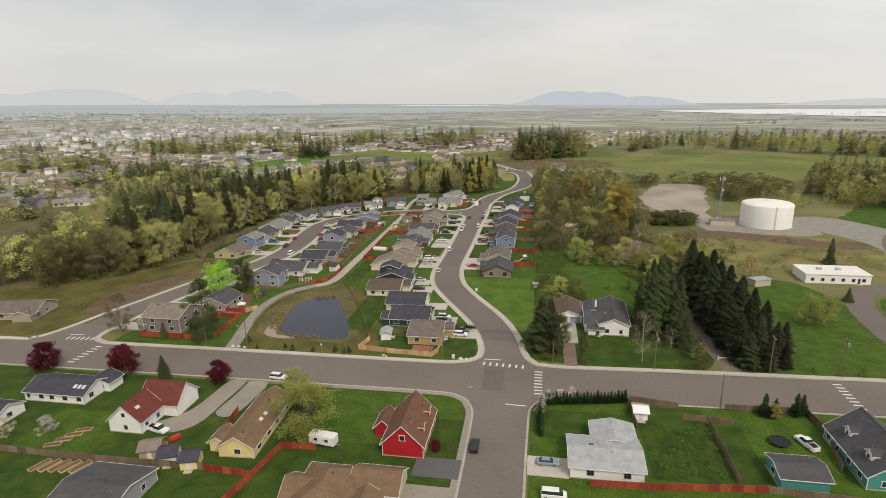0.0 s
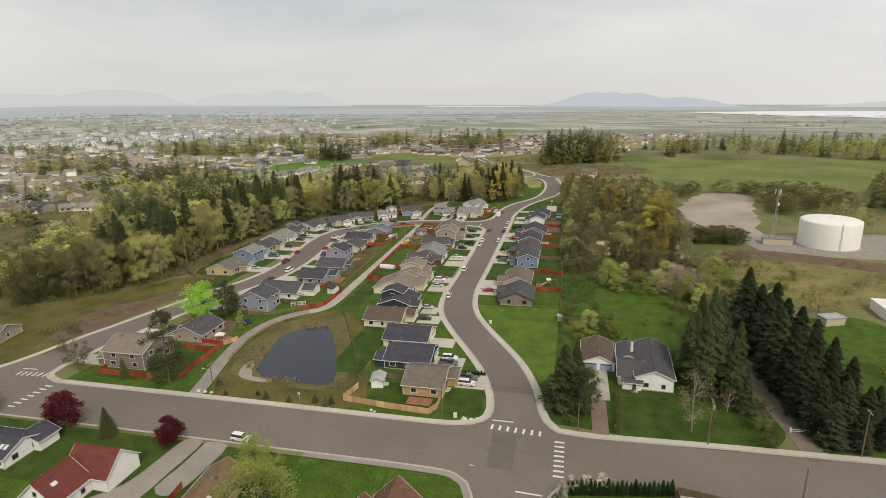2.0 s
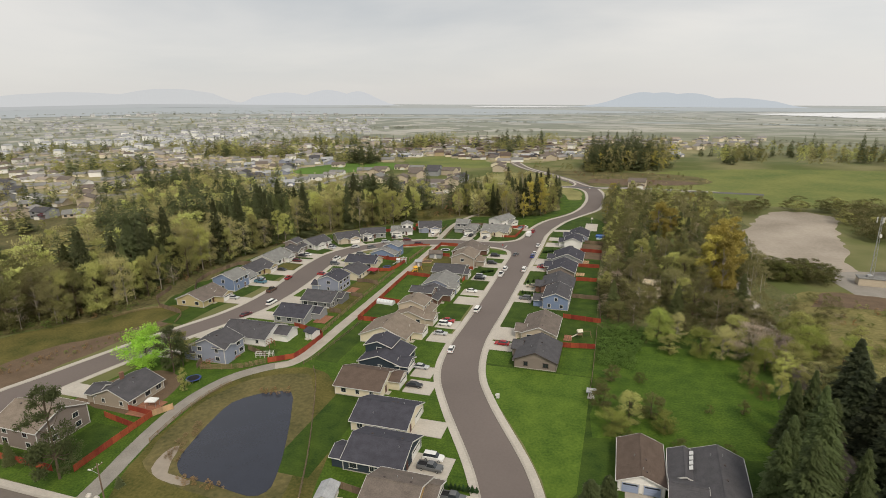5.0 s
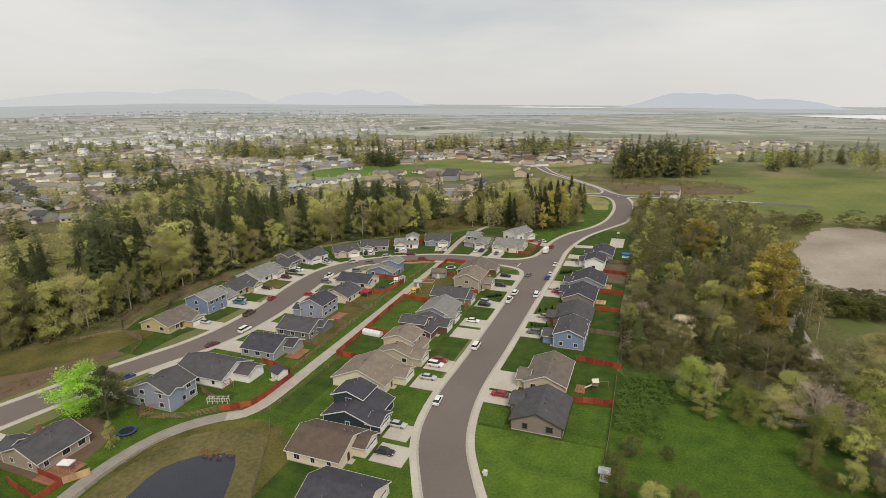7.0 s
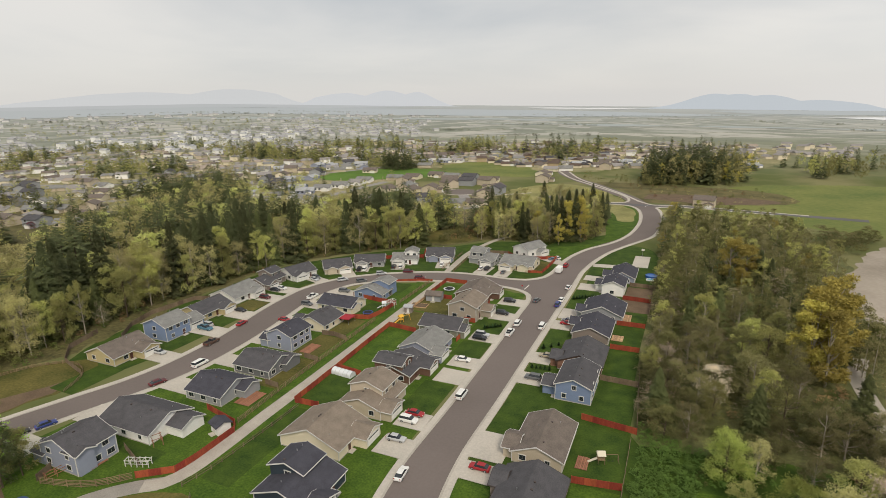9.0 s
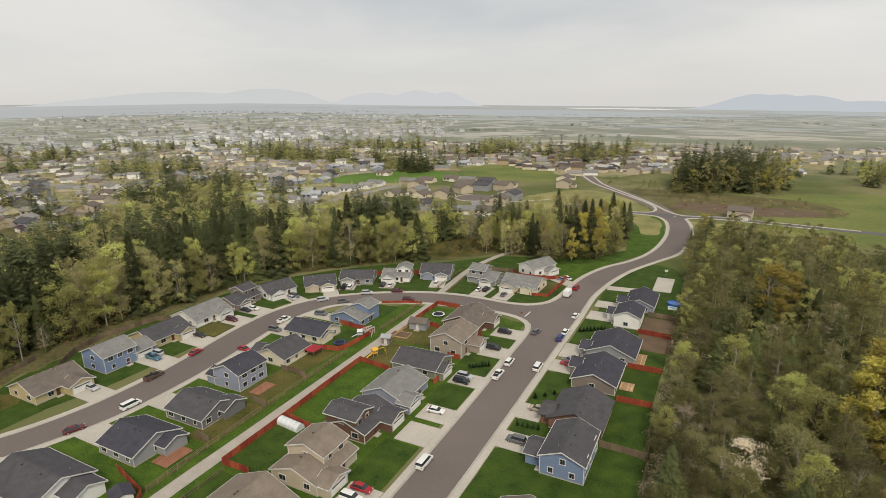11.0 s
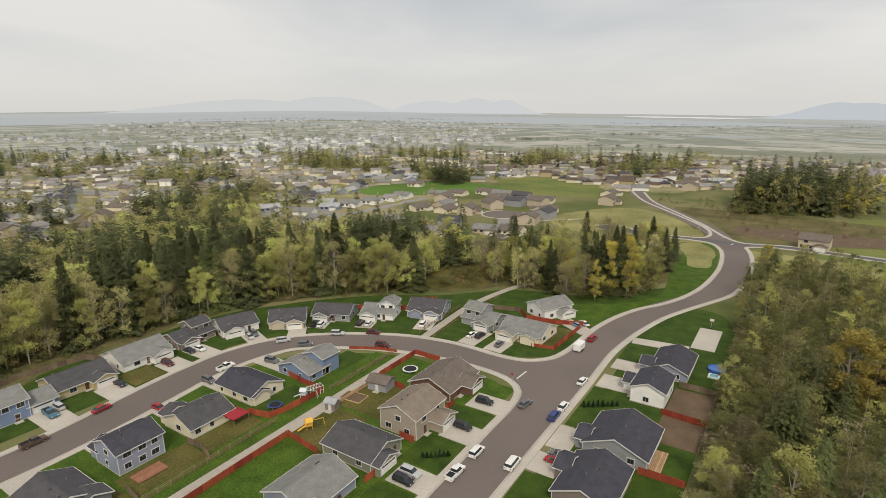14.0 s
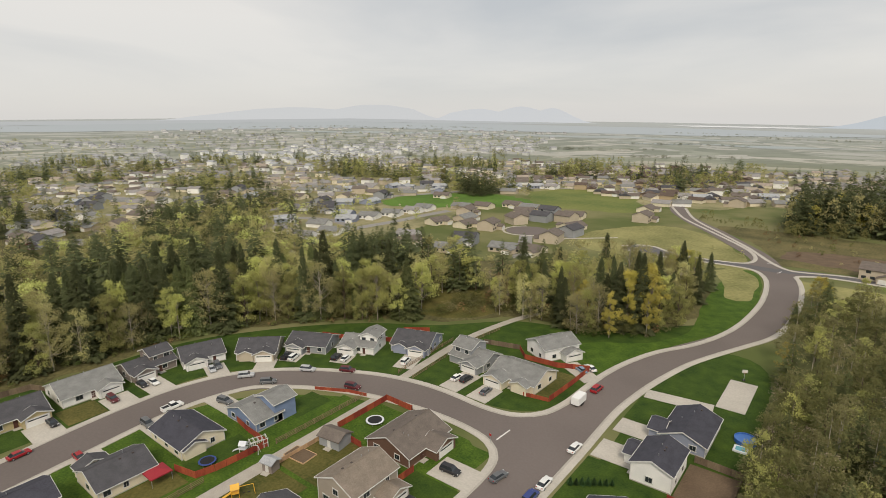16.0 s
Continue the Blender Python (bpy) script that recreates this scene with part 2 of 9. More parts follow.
def leaf(name, col, rnd=0.34, isl=0.16, var=0.24, col2=None):
    """Thin leaves: part of the light passes through them."""
    m = mat("leaf_" + name, col, 0.8, var, 0.12, 2, rnd=rnd, isl=isl, spec=0.2, col2=col2, patch=0.8)
    n, l = m.node_tree.nodes, m.node_tree.links
    b = n["Principled BSDF"]
    src = b.inputs["Base Color"].links[0].from_socket
    tr = n.new("ShaderNodeBsdfTranslucent")
    l.new(src, tr.inputs["Color"])
    mx = n.new("ShaderNodeMixShader")
    mx.inputs[0].default_value = 0.30
    l.new(b.outputs[0], mx.inputs[1]); l.new(tr.outputs[0], mx.inputs[2])
    l.new(mx.outputs[0], n["Material Output"].inputs["Surface"])
    return m


# olive, spring, bud: sunlit haze put into the colour; hazel, alder: darker eastern copies
LEAF = {k: leaf(k, v) for k, v in dict(
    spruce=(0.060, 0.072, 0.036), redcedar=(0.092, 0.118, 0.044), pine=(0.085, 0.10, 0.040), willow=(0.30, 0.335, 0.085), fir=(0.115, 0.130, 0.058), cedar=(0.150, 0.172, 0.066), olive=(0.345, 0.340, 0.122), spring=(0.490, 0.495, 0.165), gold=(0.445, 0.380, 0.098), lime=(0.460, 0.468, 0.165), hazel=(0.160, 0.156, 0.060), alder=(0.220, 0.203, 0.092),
    bud=(0.425, 0.392, 0.175), cherry=(0.46, 0.37, 0.30), plum=(0.140, 0.022, 0.032), maple=(0.360, 0.600, 0.080), blossom=(0.66, 0.57, 0.44), twig=(0.400, 0.320, 0.225),
    shrub=(0.15, 0.165, 0.05), rusty=(0.29, 0.185, 0.09), arbor=(0.05, 0.10, 0.032), reed=(0.40, 0.30, 0.16), ivy=(0.16, 0.27, 0.06),
    # hedge: trees of the far plain, air haze mixed into the grey-green
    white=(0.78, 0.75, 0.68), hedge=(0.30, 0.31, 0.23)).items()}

# ---------------------------------------------------------------- mesh helpers
def part(name, bm, material, parent=None, label=""):
    me = bpy.data.meshes.new(name)
    bm.to_mesh(me)
    bm.free()
    me.materials.append(material)
    ob = new(name, me)
    ob.parent = parent
    if label:
        ob["label"] = label
    return ob


def raw(name, verts, faces, material, parent=None, label=""):
    me = bpy.data.meshes.new(name)
    me.from_pydata(verts, [], faces)
    me.materials.append(material)
    me.update()
    ob = new(name, me)
    ob.parent = parent
    if label:
        ob["label"] = label
    return ob


def setting(ob, label, category):
    return tagged(ob, label, category, kind="structure")


def empty(name, x, y, z=0.0, rot=0.0):
    e = new(name)
    e.matrix_basis = pose(x, y, z, 0, 0, rot)
    return e


def box(bm, cx, cy, cz, sx, sy, sz, rz=0.0):
    """A box with its base centre at (cx, cy, cz)."""
    m = pose(cx, cy, cz + sz / 2, 0, 0, rz) @ Matrix.Diagonal((sx, sy, sz, 1))
    bmesh.ops.create_cube(bm, size=1, matrix=m)
    return bm


def prism(bm, profile, length, axis, at):
    """A profile of (across, z) extruded along x or y, centred at (x, y, z)."""
    a, b = [], []
    for s, row in ((-length / 2, a), (length / 2, b)):
        for u, z in profile:
            p = (at[0] + s, at[1] + u, at[2] + z) if axis == "x" else (at[0] + u, at[1] + s, at[2] + z)
            row.append(bm.verts.new(p))
    fs = [bm.faces.new(a), bm.faces.new(b)]
    k = len(profile)
    for i in range(k):
        fs.append(bm.faces.new((a[i], a[(i + 1) % k], b[(i + 1) % k], b[i])))
    bmesh.ops.recalc_face_normals(bm, faces=fs)
    return bm


def tube(bm, p0, p1, r0, r1, sides=6):
    p0, p1 = Vector(p0), Vector(p1)
    q = (p1 - p0).to_track_quat("Z", "Y")
    rings = []
    for p, r in ((p0, r0), (p1, r1)):
        rings.append([bm.verts.new(p + q @ Vector((r * math.cos(6.2832 * i / sides), r * math.sin(6.2832 * i / sides), 0))) for i in range(sides)])
    for i in range(sides):
        bm.faces.new((rings[0][i], rings[0][(i + 1) % sides], rings[1][(i + 1) % sides], rings[1][i]))
    bm.faces.new(rings[0][::-1]); bm.faces.new(rings[1])
    return bm


def smooth_line(pts, step=2.5):
    """A gliding curve through the points, with even steps."""
    p = [Vector((*q, 0)) for q in pts]
    p = [2 * p[0] - p[1]] + p + [2 * p[-1] - p[-2]]
    out = []
    for i in range(1, len(p) - 2):
        a, b, c, d = p[i - 1:i + 3]
        n = max(2, int((c - b).length / step))
        for k in range(n):
            t = k / n
            out.append(0.5 * (2 * b + (c - a) * t + (2 * a - 5 * b + 4 * c - d) * t * t + (3 * b - a - 3 * c + d) * t ** 3))
    out.append(p[-2])
    return out


def ribbon(line, o1, o2, z0, z1):
    """A strip between two offsets to the left of the line, from z0 up to z1."""
    bm = bmesh.new()
    rows = []
    for i, p in enumerate(line):
        d = (line[min(i + 1, len(line) - 1)] - line[max(i - 1, 0)]).normalized()
        nrm = Vector((-d.y, d.x, 0))
        a, b = p + nrm * o1, p + nrm * o2
        rows.append([bm.verts.new((a.x, a.y, z0)), bm.verts.new((a.x, a.y, z1)), bm.verts.new((b.x, b.y, z1)), bm.verts.new((b.x, b.y, z0))])
    for r, s in zip(rows, rows[1:]):
        for i in range(3):
            bm.faces.new((r[i], r[i + 1], s[i + 1], s[i]))
    bm.faces.new(rows[0][::-1]); bm.faces.new(rows[-1])
    bmesh.ops.recalc_face_normals(bm, faces=bm.faces)
    return bm


def sheet(name, pts, z, material, label, category, smooth=True, ragged=0.0, kind="structure"):
    """A patch of ground with a curved, slightly ragged edge."""
    if smooth:
        line = smooth_line(list(pts) + [pts[0]], 3.0)[:-1]
    else:
        line = [Vector((*p, 0)) for p in pts]
    bm = bmesh.new()
    vs = []
    for p in line:
        q = Vector((p.x, p.y, 0)) + ragged * noise.noise_vector(Vector((p.x * 0.13, p.y * 0.13, 0)))
        vs.append(bm.verts.new((q.x, q.y, z)))
    f = bm.faces.new(vs)
    f.normal_update()
    if f.normal.z < 0:
        f.normal_flip()
    bmesh.ops.triangulate(bm, faces=[f])
    return tagged(part(name, bm, material), label, category, kind=kind)


# ---------------------------------------------------------------- the land
def terrain(x, y):
    """The gardens stand on an even slope; past them the land tips over to the level plain."""
    far = math.hypot(x + 50, y - 130)
    t = min(1.0, max(0.0, (far - 800) / 1400))
    return min(0.0175 * far, 0.0145 * far - 0.0297 * (0.766 * (x + 50) + 0.643 * (y - 130))) * t * t * (3 - 2 * t)


def make_ground():
    m = bpy.data.materials.new("land")
    m.use_nodes = True
    n, l = m.node_tree.nodes, m.node_tree.links
    b = n["Principled BSDF"]
    b.inputs["Roughness"].default_value = 0.95
    b.inputs["Specular IOR Level"].default_value = 0.1
    pos = n.new("ShaderNodeNewGeometry").outputs["Position"]
    # near: grass and scrub
    n1 = n.new("ShaderNodeTexNoise"); n1.inputs["Scale"].default_value = 0.02; n1.inputs["Detail"].default_value = 8
    l.new(pos, n1.inputs["Vector"])
    r1 = n.new("ShaderNodeValToRGB")
    r1.color_ramp.elements[0].position, r1.color_ramp.elements[0].color = 0.38, (0.105, 0.125, 0.042, 1)
    r1.color_ramp.elements[1].position, r1.color_ramp.elements[1].color = 0.62, (0.20, 0.19, 0.09, 1)
    l.new(n1.outputs[0], r1.inputs[0])
    # the plain: long strips of fields, distance haze put into their pale tones
    mp = n.new("ShaderNodeMapping"); mp.inputs["Scale"].default_value = (0.0028, 0.0085, 1); mp.inputs["Rotation"].default_value = (0, 0, 0.15)
    l.new(pos, mp.inputs["Vector"])
    vo = n.new("ShaderNodeTexVoronoi"); vo.distance = "CHEBYCHEV"; vo.inputs["Scale"].default_value = 1.0
    l.new(mp.outputs[0], vo.inputs["Vector"])
    sp = n.new("ShaderNodeSeparateColor"); l.new(vo.outputs["Color"], sp.inputs[0])
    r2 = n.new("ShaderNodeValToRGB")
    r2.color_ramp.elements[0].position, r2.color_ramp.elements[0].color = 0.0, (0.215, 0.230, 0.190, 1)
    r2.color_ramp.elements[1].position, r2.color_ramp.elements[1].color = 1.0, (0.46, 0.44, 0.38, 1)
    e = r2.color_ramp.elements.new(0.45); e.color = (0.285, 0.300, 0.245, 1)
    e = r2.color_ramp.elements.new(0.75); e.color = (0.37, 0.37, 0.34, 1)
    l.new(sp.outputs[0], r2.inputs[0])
    n3 = n.new("ShaderNodeTexNoise"); n3.inputs["Scale"].default_value = 0.012; n3.inputs["Detail"].default_value = 9; n3.inputs["Roughness"].default_value = 0.7
    l.new(pos, n3.inputs["Vector"])
    r3 = n.new("ShaderNodeMapRange"); r3.inputs["From Min"].default_value = 0.50; r3.inputs["From Max"].default_value = 0.62
    l.new(n3.outputs[0], r3.inputs["Value"])
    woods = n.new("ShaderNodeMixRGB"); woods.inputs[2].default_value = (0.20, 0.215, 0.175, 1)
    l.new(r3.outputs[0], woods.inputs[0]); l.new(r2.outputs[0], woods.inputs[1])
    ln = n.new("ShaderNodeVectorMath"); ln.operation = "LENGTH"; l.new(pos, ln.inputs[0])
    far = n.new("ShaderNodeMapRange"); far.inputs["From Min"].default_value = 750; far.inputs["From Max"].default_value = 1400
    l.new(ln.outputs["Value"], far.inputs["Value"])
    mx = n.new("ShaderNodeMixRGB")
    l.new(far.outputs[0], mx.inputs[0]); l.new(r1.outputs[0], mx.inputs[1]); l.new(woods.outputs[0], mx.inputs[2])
    # painted haze: the land's colour fades to pale grey with distance
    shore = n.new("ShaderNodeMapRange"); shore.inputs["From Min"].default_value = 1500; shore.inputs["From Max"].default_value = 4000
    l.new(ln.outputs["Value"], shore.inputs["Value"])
    haze_mix = n.new("ShaderNodeMixRGB"); haze_mix.inputs[2].default_value = (0.37, 0.39, 0.385, 1)
    l.new(shore.outputs[0], haze_mix.inputs[0]); l.new(mx.outputs[0], haze_mix.inputs[1])
    l.new(haze_mix.outputs[0], b.inputs["Base Color"])
    # one round sheet to the horizon, finer near the middle
    bm = bmesh.new()
    rings = []
    for r in (60, 150, 300, 500, 800, *range(900, 2300, 100), 3000, 4200, 5600):
        ring = [(-50 + r * math.cos(6.28319 * i / 72), 130 + r * math.sin(6.28319 * i / 72)) for i in range(72)]
        rings.append([bm.verts.new((x, y, terrain(x, y))) for x, y in ring])
    bm.faces.new(rings[0])
    for a, c in zip(rings, rings[1:]):
        for i in range(72):
            bm.faces.new((a[i], c[i], c[(i + 1) % 72], a[(i + 1) % 72]))
    bmesh.ops.recalc_face_normals(bm, faces=bm.faces)
    if bm.faces[0].normal.z < 0:
        bmesh.ops.reverse_faces(bm, faces=bm.faces)
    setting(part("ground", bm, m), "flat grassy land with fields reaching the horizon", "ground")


make_ground()


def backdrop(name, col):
    """Plain far distance: a slope with air haze put into a pale colour that glows."""
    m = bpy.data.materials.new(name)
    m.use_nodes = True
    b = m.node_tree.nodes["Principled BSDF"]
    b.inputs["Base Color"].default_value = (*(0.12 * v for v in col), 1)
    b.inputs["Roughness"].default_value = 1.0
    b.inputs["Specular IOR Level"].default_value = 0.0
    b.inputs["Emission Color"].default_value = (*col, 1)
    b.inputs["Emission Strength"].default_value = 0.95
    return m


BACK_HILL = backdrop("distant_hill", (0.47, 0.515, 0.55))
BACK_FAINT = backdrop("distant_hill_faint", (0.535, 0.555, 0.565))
BACK_SHORE = backdrop("hazed_shore", (0.41, 0.437, 0.437))


def hill(az0, az1, r, height, peaks, material, label, seed):
    """A far ridge; azimuths in degrees to the left of north; peaks: (place 0-1, share of the height, width)."""
    bm = bmesh.new()
    lo, hi, bk = [], [], []
    n = 90
    for i in range(n + 1):
        t = i / n
        a = radians(az0 + (az1 - az0) * t)
        h = max(h1 * math.exp(-((t - c) / w) ** 2) for c, h1, w in peaks)
        h = h * min(1, 8 * t, 8 * (1 - t)) + 0.05 * noise.noise(Vector((t * 14, seed, 0))) * h
        for row, rr, z in ((lo, r, -2), (hi, r + 60, height * h), (bk, r + 200, -2)):
            x, y = -50 - rr * math.sin(a), 130 + rr * math.cos(a)
            row.append(bm.verts.new((x, y, z + terrain(x, y))))
    for a, b in ((lo, hi), (hi, bk)):
        for i in range(n):
            bm.faces.new((a[i], a[i + 1], b[i + 1], b[i]))
    setting(part("backdrop", bm, material), label, "hill")


def sector(az0, az1, r0, r1, z, material, name, label, category, seed=0, near=None, beyond=None):
    """A flat band of the far plain between two radii, which may change along it."""
    bm = bmesh.new()
    a0, a1 = [], []
    n = 60
    for i in range(n + 1):
        t = i / n
        a = radians(az0 + (az1 - az0) * t)
        taper = min(1, 5 * t, 5 * (1 - t))
        q0, q1 = r0 + ((near or r0) - r0) * t, r1 + ((beyond or r1) - r1) * t
        mid = (q0 + q1) / 2
        for row, r in ((a0, mid - (mid - q0) * taper), (a1, mid + (q1 - mid) * taper)):
            rr = r + 90 * noise.noise(Vector((t * 9, seed + (r > mid), 0)))
            x, y = -50 - rr * math.sin(a), 130 + rr * math.cos(a)
            row.append(bm.verts.new((x, y, z + terrain(x, y))))
    for i in range(n):
        bm.faces.new((a0[i], a0[i + 1], a1[i + 1], a1[i]))
    bmesh.ops.recalc_face_normals(bm, faces=bm.faces)
    if bm.faces[0].normal.z < 0:
        bmesh.ops.reverse_faces(bm, faces=bm.faces)
    setting(part(name, bm, material), label, category)


# the sky's reflection on the bay is put into this near-white colour
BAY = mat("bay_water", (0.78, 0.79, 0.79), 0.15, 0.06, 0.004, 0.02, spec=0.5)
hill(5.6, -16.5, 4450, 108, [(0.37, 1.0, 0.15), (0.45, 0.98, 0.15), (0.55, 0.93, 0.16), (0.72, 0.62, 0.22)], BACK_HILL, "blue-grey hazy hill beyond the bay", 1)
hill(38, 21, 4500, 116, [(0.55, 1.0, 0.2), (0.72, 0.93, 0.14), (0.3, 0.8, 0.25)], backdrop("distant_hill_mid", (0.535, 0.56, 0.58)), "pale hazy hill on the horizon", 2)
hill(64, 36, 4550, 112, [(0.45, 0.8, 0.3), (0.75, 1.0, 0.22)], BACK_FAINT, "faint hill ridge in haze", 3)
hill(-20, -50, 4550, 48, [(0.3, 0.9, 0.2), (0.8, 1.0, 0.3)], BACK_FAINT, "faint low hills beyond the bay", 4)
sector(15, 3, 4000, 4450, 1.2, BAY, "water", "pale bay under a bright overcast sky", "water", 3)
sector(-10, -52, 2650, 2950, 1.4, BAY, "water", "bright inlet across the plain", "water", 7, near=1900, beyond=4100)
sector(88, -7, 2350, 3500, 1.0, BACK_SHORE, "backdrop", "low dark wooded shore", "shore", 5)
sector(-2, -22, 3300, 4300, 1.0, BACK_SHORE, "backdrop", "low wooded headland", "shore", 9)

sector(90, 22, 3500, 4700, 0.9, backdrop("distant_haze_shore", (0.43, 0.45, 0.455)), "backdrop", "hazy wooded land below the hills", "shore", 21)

# far woods: flat grey glow that paints the haze in front of them
BACK_WOOD = backdrop("hazed_wood_band", (0.37, 0.395, 0.375))
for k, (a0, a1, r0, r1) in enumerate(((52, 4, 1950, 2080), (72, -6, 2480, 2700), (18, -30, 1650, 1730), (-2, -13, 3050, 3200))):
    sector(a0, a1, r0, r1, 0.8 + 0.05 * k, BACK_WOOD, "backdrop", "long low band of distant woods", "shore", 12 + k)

# ---------------------------------------------------------------- blocks of turf
sheet("lawn", [(-140, 147), (-20, 147), (-18, 160), (-27, 183), (-38, 201), (-46, 225), (-48, 250), (-48, 330), (-54, 348), (-64, 350), (-80, 349.5), (-96, 346.5),
               (-112, 336), (-123, 322), (-127, 300), (-127, 262), (-128, 236), (-133, 200), (-138, 165)], 0.03, LAWN,
      "mown green turf of the back and front yards", "lawn")
sheet("lawn", [(-3, 150), (48, 150), (52, 200), (46, 262), (10, 262), (-1, 264), (-3, 300), (-4, 425), (-28, 436), (-31, 405), (-29, 360), (-31, 300), (-33, 250), (-30, 220), (-22, 203), (-12, 187), (-5, 168)],
      0.03, LAWN_DEEP, "mown green turf beside the curving street", "lawn")
sheet("lawn", [(-165, 236), (-150, 224), (-143, 248), (-141, 262), (-141, 300), (-142, 318), (-138, 334), (-122, 349), (-102, 359), (-82, 366.5), (-60, 367), (-49, 374),
               (-46, 392), (-43, 418), (-36, 440), (-31, 462), (-60, 434), (-88, 425), (-110, 404), (-135, 388), (-158, 362), (-172, 330), (-172, 260)], 0.03, LAWN_DEEP,
      "green yards outside the bend of the street", "lawn")
sheet("lawn", [(-190, 127), (-15.5, 127), (-15.5, 60), (-190, 60)], 0.03, LAWN_DEEP, "green gardens south of the main road", "lawn", smooth=False)
sheet("lawn", [(-1, 130), (110, 130), (110, 60), (-1, 60)], 0.03, LAWN, "green back gardens south of the main road", "lawn", smooth=False)
sheet("lawn", [(0.4, 196), (42, 200), (44, 236), (36, 250), (14, 249), (0.6, 236)], 0.036, LAWN, "deep green mown meadow lawn", "lawn", ragged=1.5)
sheet("lawn", [(-24.5, 206), (-14, 189), (-8.4, 178), (-5, 168), (-1.2, 176), (-0.9, 200), (-1, 224.6), (-31.6, 224.6), (-29.6, 216)], 0.04, LAWN_BRIGHT, "bright green open lawn at the curve of the street", "lawn", smooth=False)
sheet("lawn", [(58, 150), (118, 150), (112, 190), (104, 226), (92, 232), (76, 226), (66, 200)], 0.035, LAWN, "green field beside the farm lane", "lawn", ragged=2)
sheet("lawn", [(-46, 402), (-43.4, 413), (-38.6, 425), (-31.6, 437), (-25.6, 452), (-21.8, 470), (-20, 500), (-22, 526), (-26, 545), (-33, 553), (-38, 530), (-38, 500), (-36, 478), (-33.5, 455), (-37.5, 441), (-45, 431), (-56, 424), (-62, 414)], 0.05, LAWN, "green verge inside the bend", "lawn", ragged=0.6)

sheet("lawn", [(116, 152), (165, 154), (165, 215), (130, 216), (119, 196)], 0.0392, LAWN, "green lawn before the flat-roofed hall", "lawn", ragged=1)
sheet("meadow", [(-230, 150), (-166, 150), (-163, 185), (-152, 215), (-150, 236), (-165, 240), (-200, 200), (-230, 185)], 0.032, LAWN_OLIVE,
      "rough yellow-green meadow with a ditch", "meadow", ragged=2)
sheet("bare_soil", [(-134, 176), (-133, 190), (-124, 196), (-114, 193), (-110, 184), (-116, 174)], 0.056, DIRT, "bare brown ground strewn with sticks", "soil", ragged=2)
sheet("ditch", [(-161, 172), (-155, 205), (-151, 225), (-154, 230), (-163, 212), (-174, 198), (-176, 182), (-170, 168)], 0.05, DIRT, "brown soil bank along the road edge", "ditch", ragged=2)
sheet("meadow", [(-92, 147), (-52, 147), (-54, 165), (-62, 192), (-76, 208), (-90, 206), (-99, 198), (-101, 186), (-98, 164)], 0.045, LAWN_OLIVE, "olive grass around the pond", "meadow", ragged=1)
sheet("pond_bank", [(-95, 160), (-98.5, 172), (-99, 186), (-96, 195), (-91, 201.5), (-80, 205), (-73.5, 198), (-67, 186), (-58, 160), (-60, 155.5), (-71, 153.8), (-87, 155.5)], 0.06, MEADOW, "dry tan bank around the pond", "bank", ragged=1)
sheet("water", [(-85.5, 160.2), (-88, 164), (-91, 178), (-91.5, 186), (-88.2, 191.2), (-85, 193.4), (-79.5, 195.3), (-74.5, 188), (-68, 176), (-62.5, 163), (-62, 159), (-65.3, 157), (-75, 157.8), (-82, 158)], 0.09, WATER, "still dark blue pond water", "pond", ragged=0.5)
sheet("forest_floor", [(-230, 186), (-200, 203), (-172, 240), (-174, 330), (-162, 364), (-137, 391), (-112, 408), (-90, 430), (-62, 438), (-38, 460), (-30, 500), (-60, 530), (-110, 512), (-225, 460), (-300, 430),
                       (-500, 380), (-480, 260), (-330, 190)], 0.034, FOREST_FLOOR, "brown leafy floor of the wood", "forest floor", ragged=4)
sheet("meadow", [(-128, 408), (-146, 426), (-138, 462), (-120, 466), (-96, 446), (-101, 424), (-112, 412)], 0.06, LAWN_OLIVE, "rough olive grass between the woods", "meadow", ragged=2)
sheet("gravel_yard", [(-46, 543), (-36, 552), (-26, 540), (-23.4, 520), (-23.6, 502), (-31, 500), (-36, 520)], 0.062, PLOT, "pale mown plot inside the bend", "meadow", ragged=1)
sheet("forest_floor", [(0, 266), (46, 264), (58, 240), (70, 300), (62, 360), (78, 440), (60, 500), (20, 520), (-4, 490), (-3, 430), (-2, 300)], 0.034, BRUSH_FLOOR,
      "brushy floor under the trees east of the houses", "forest floor", ragged=3)
sheet("green_field", [(20, 545), (56, 680), (260, 700), (420, 600), (330, 480), (190, 500), (110, 500), (70, 520)], 0.036, FIELD, "wide green pasture", "field", ragged=5)
sheet("clearing", [(66, 366), (76, 425), (100, 480), (132, 474), (120, 420), (112, 385), (100, 345), (86, 345)], 0.04, CLAY, "bare gravel clearing", "clearing", ragged=4)
sheet("gravel_yard", [(92, 318), (92, 342), (112, 352), (150, 350), (152, 318), (136, 308)], 0.05, GRAVEL, "gravel yard around the water tank", "yard", ragged=2)
sheet("meadow", [(58, 262), (78, 318), (134, 306), (170, 290), (150, 245), (100, 238), (70, 245)], 0.042, ROUGH, "rough yellow-green grass below the water tank", "meadow", ragged=3)
sheet("bare_soil", [(74, 300), (84, 318), (112, 312), (140, 300), (160, 286), (140, 284), (112, 296), (90, 302)], 0.055, DIRT, "bare brown soil strip below the tank", "soil", ragged=2)
sheet("car_park", [(136, 352), (172, 354), (196, 300), (188, 250), (150, 252), (162, 290)], 0.048, GRAVEL, "worn grey tarmac yard and drive", "car park", ragged=1)
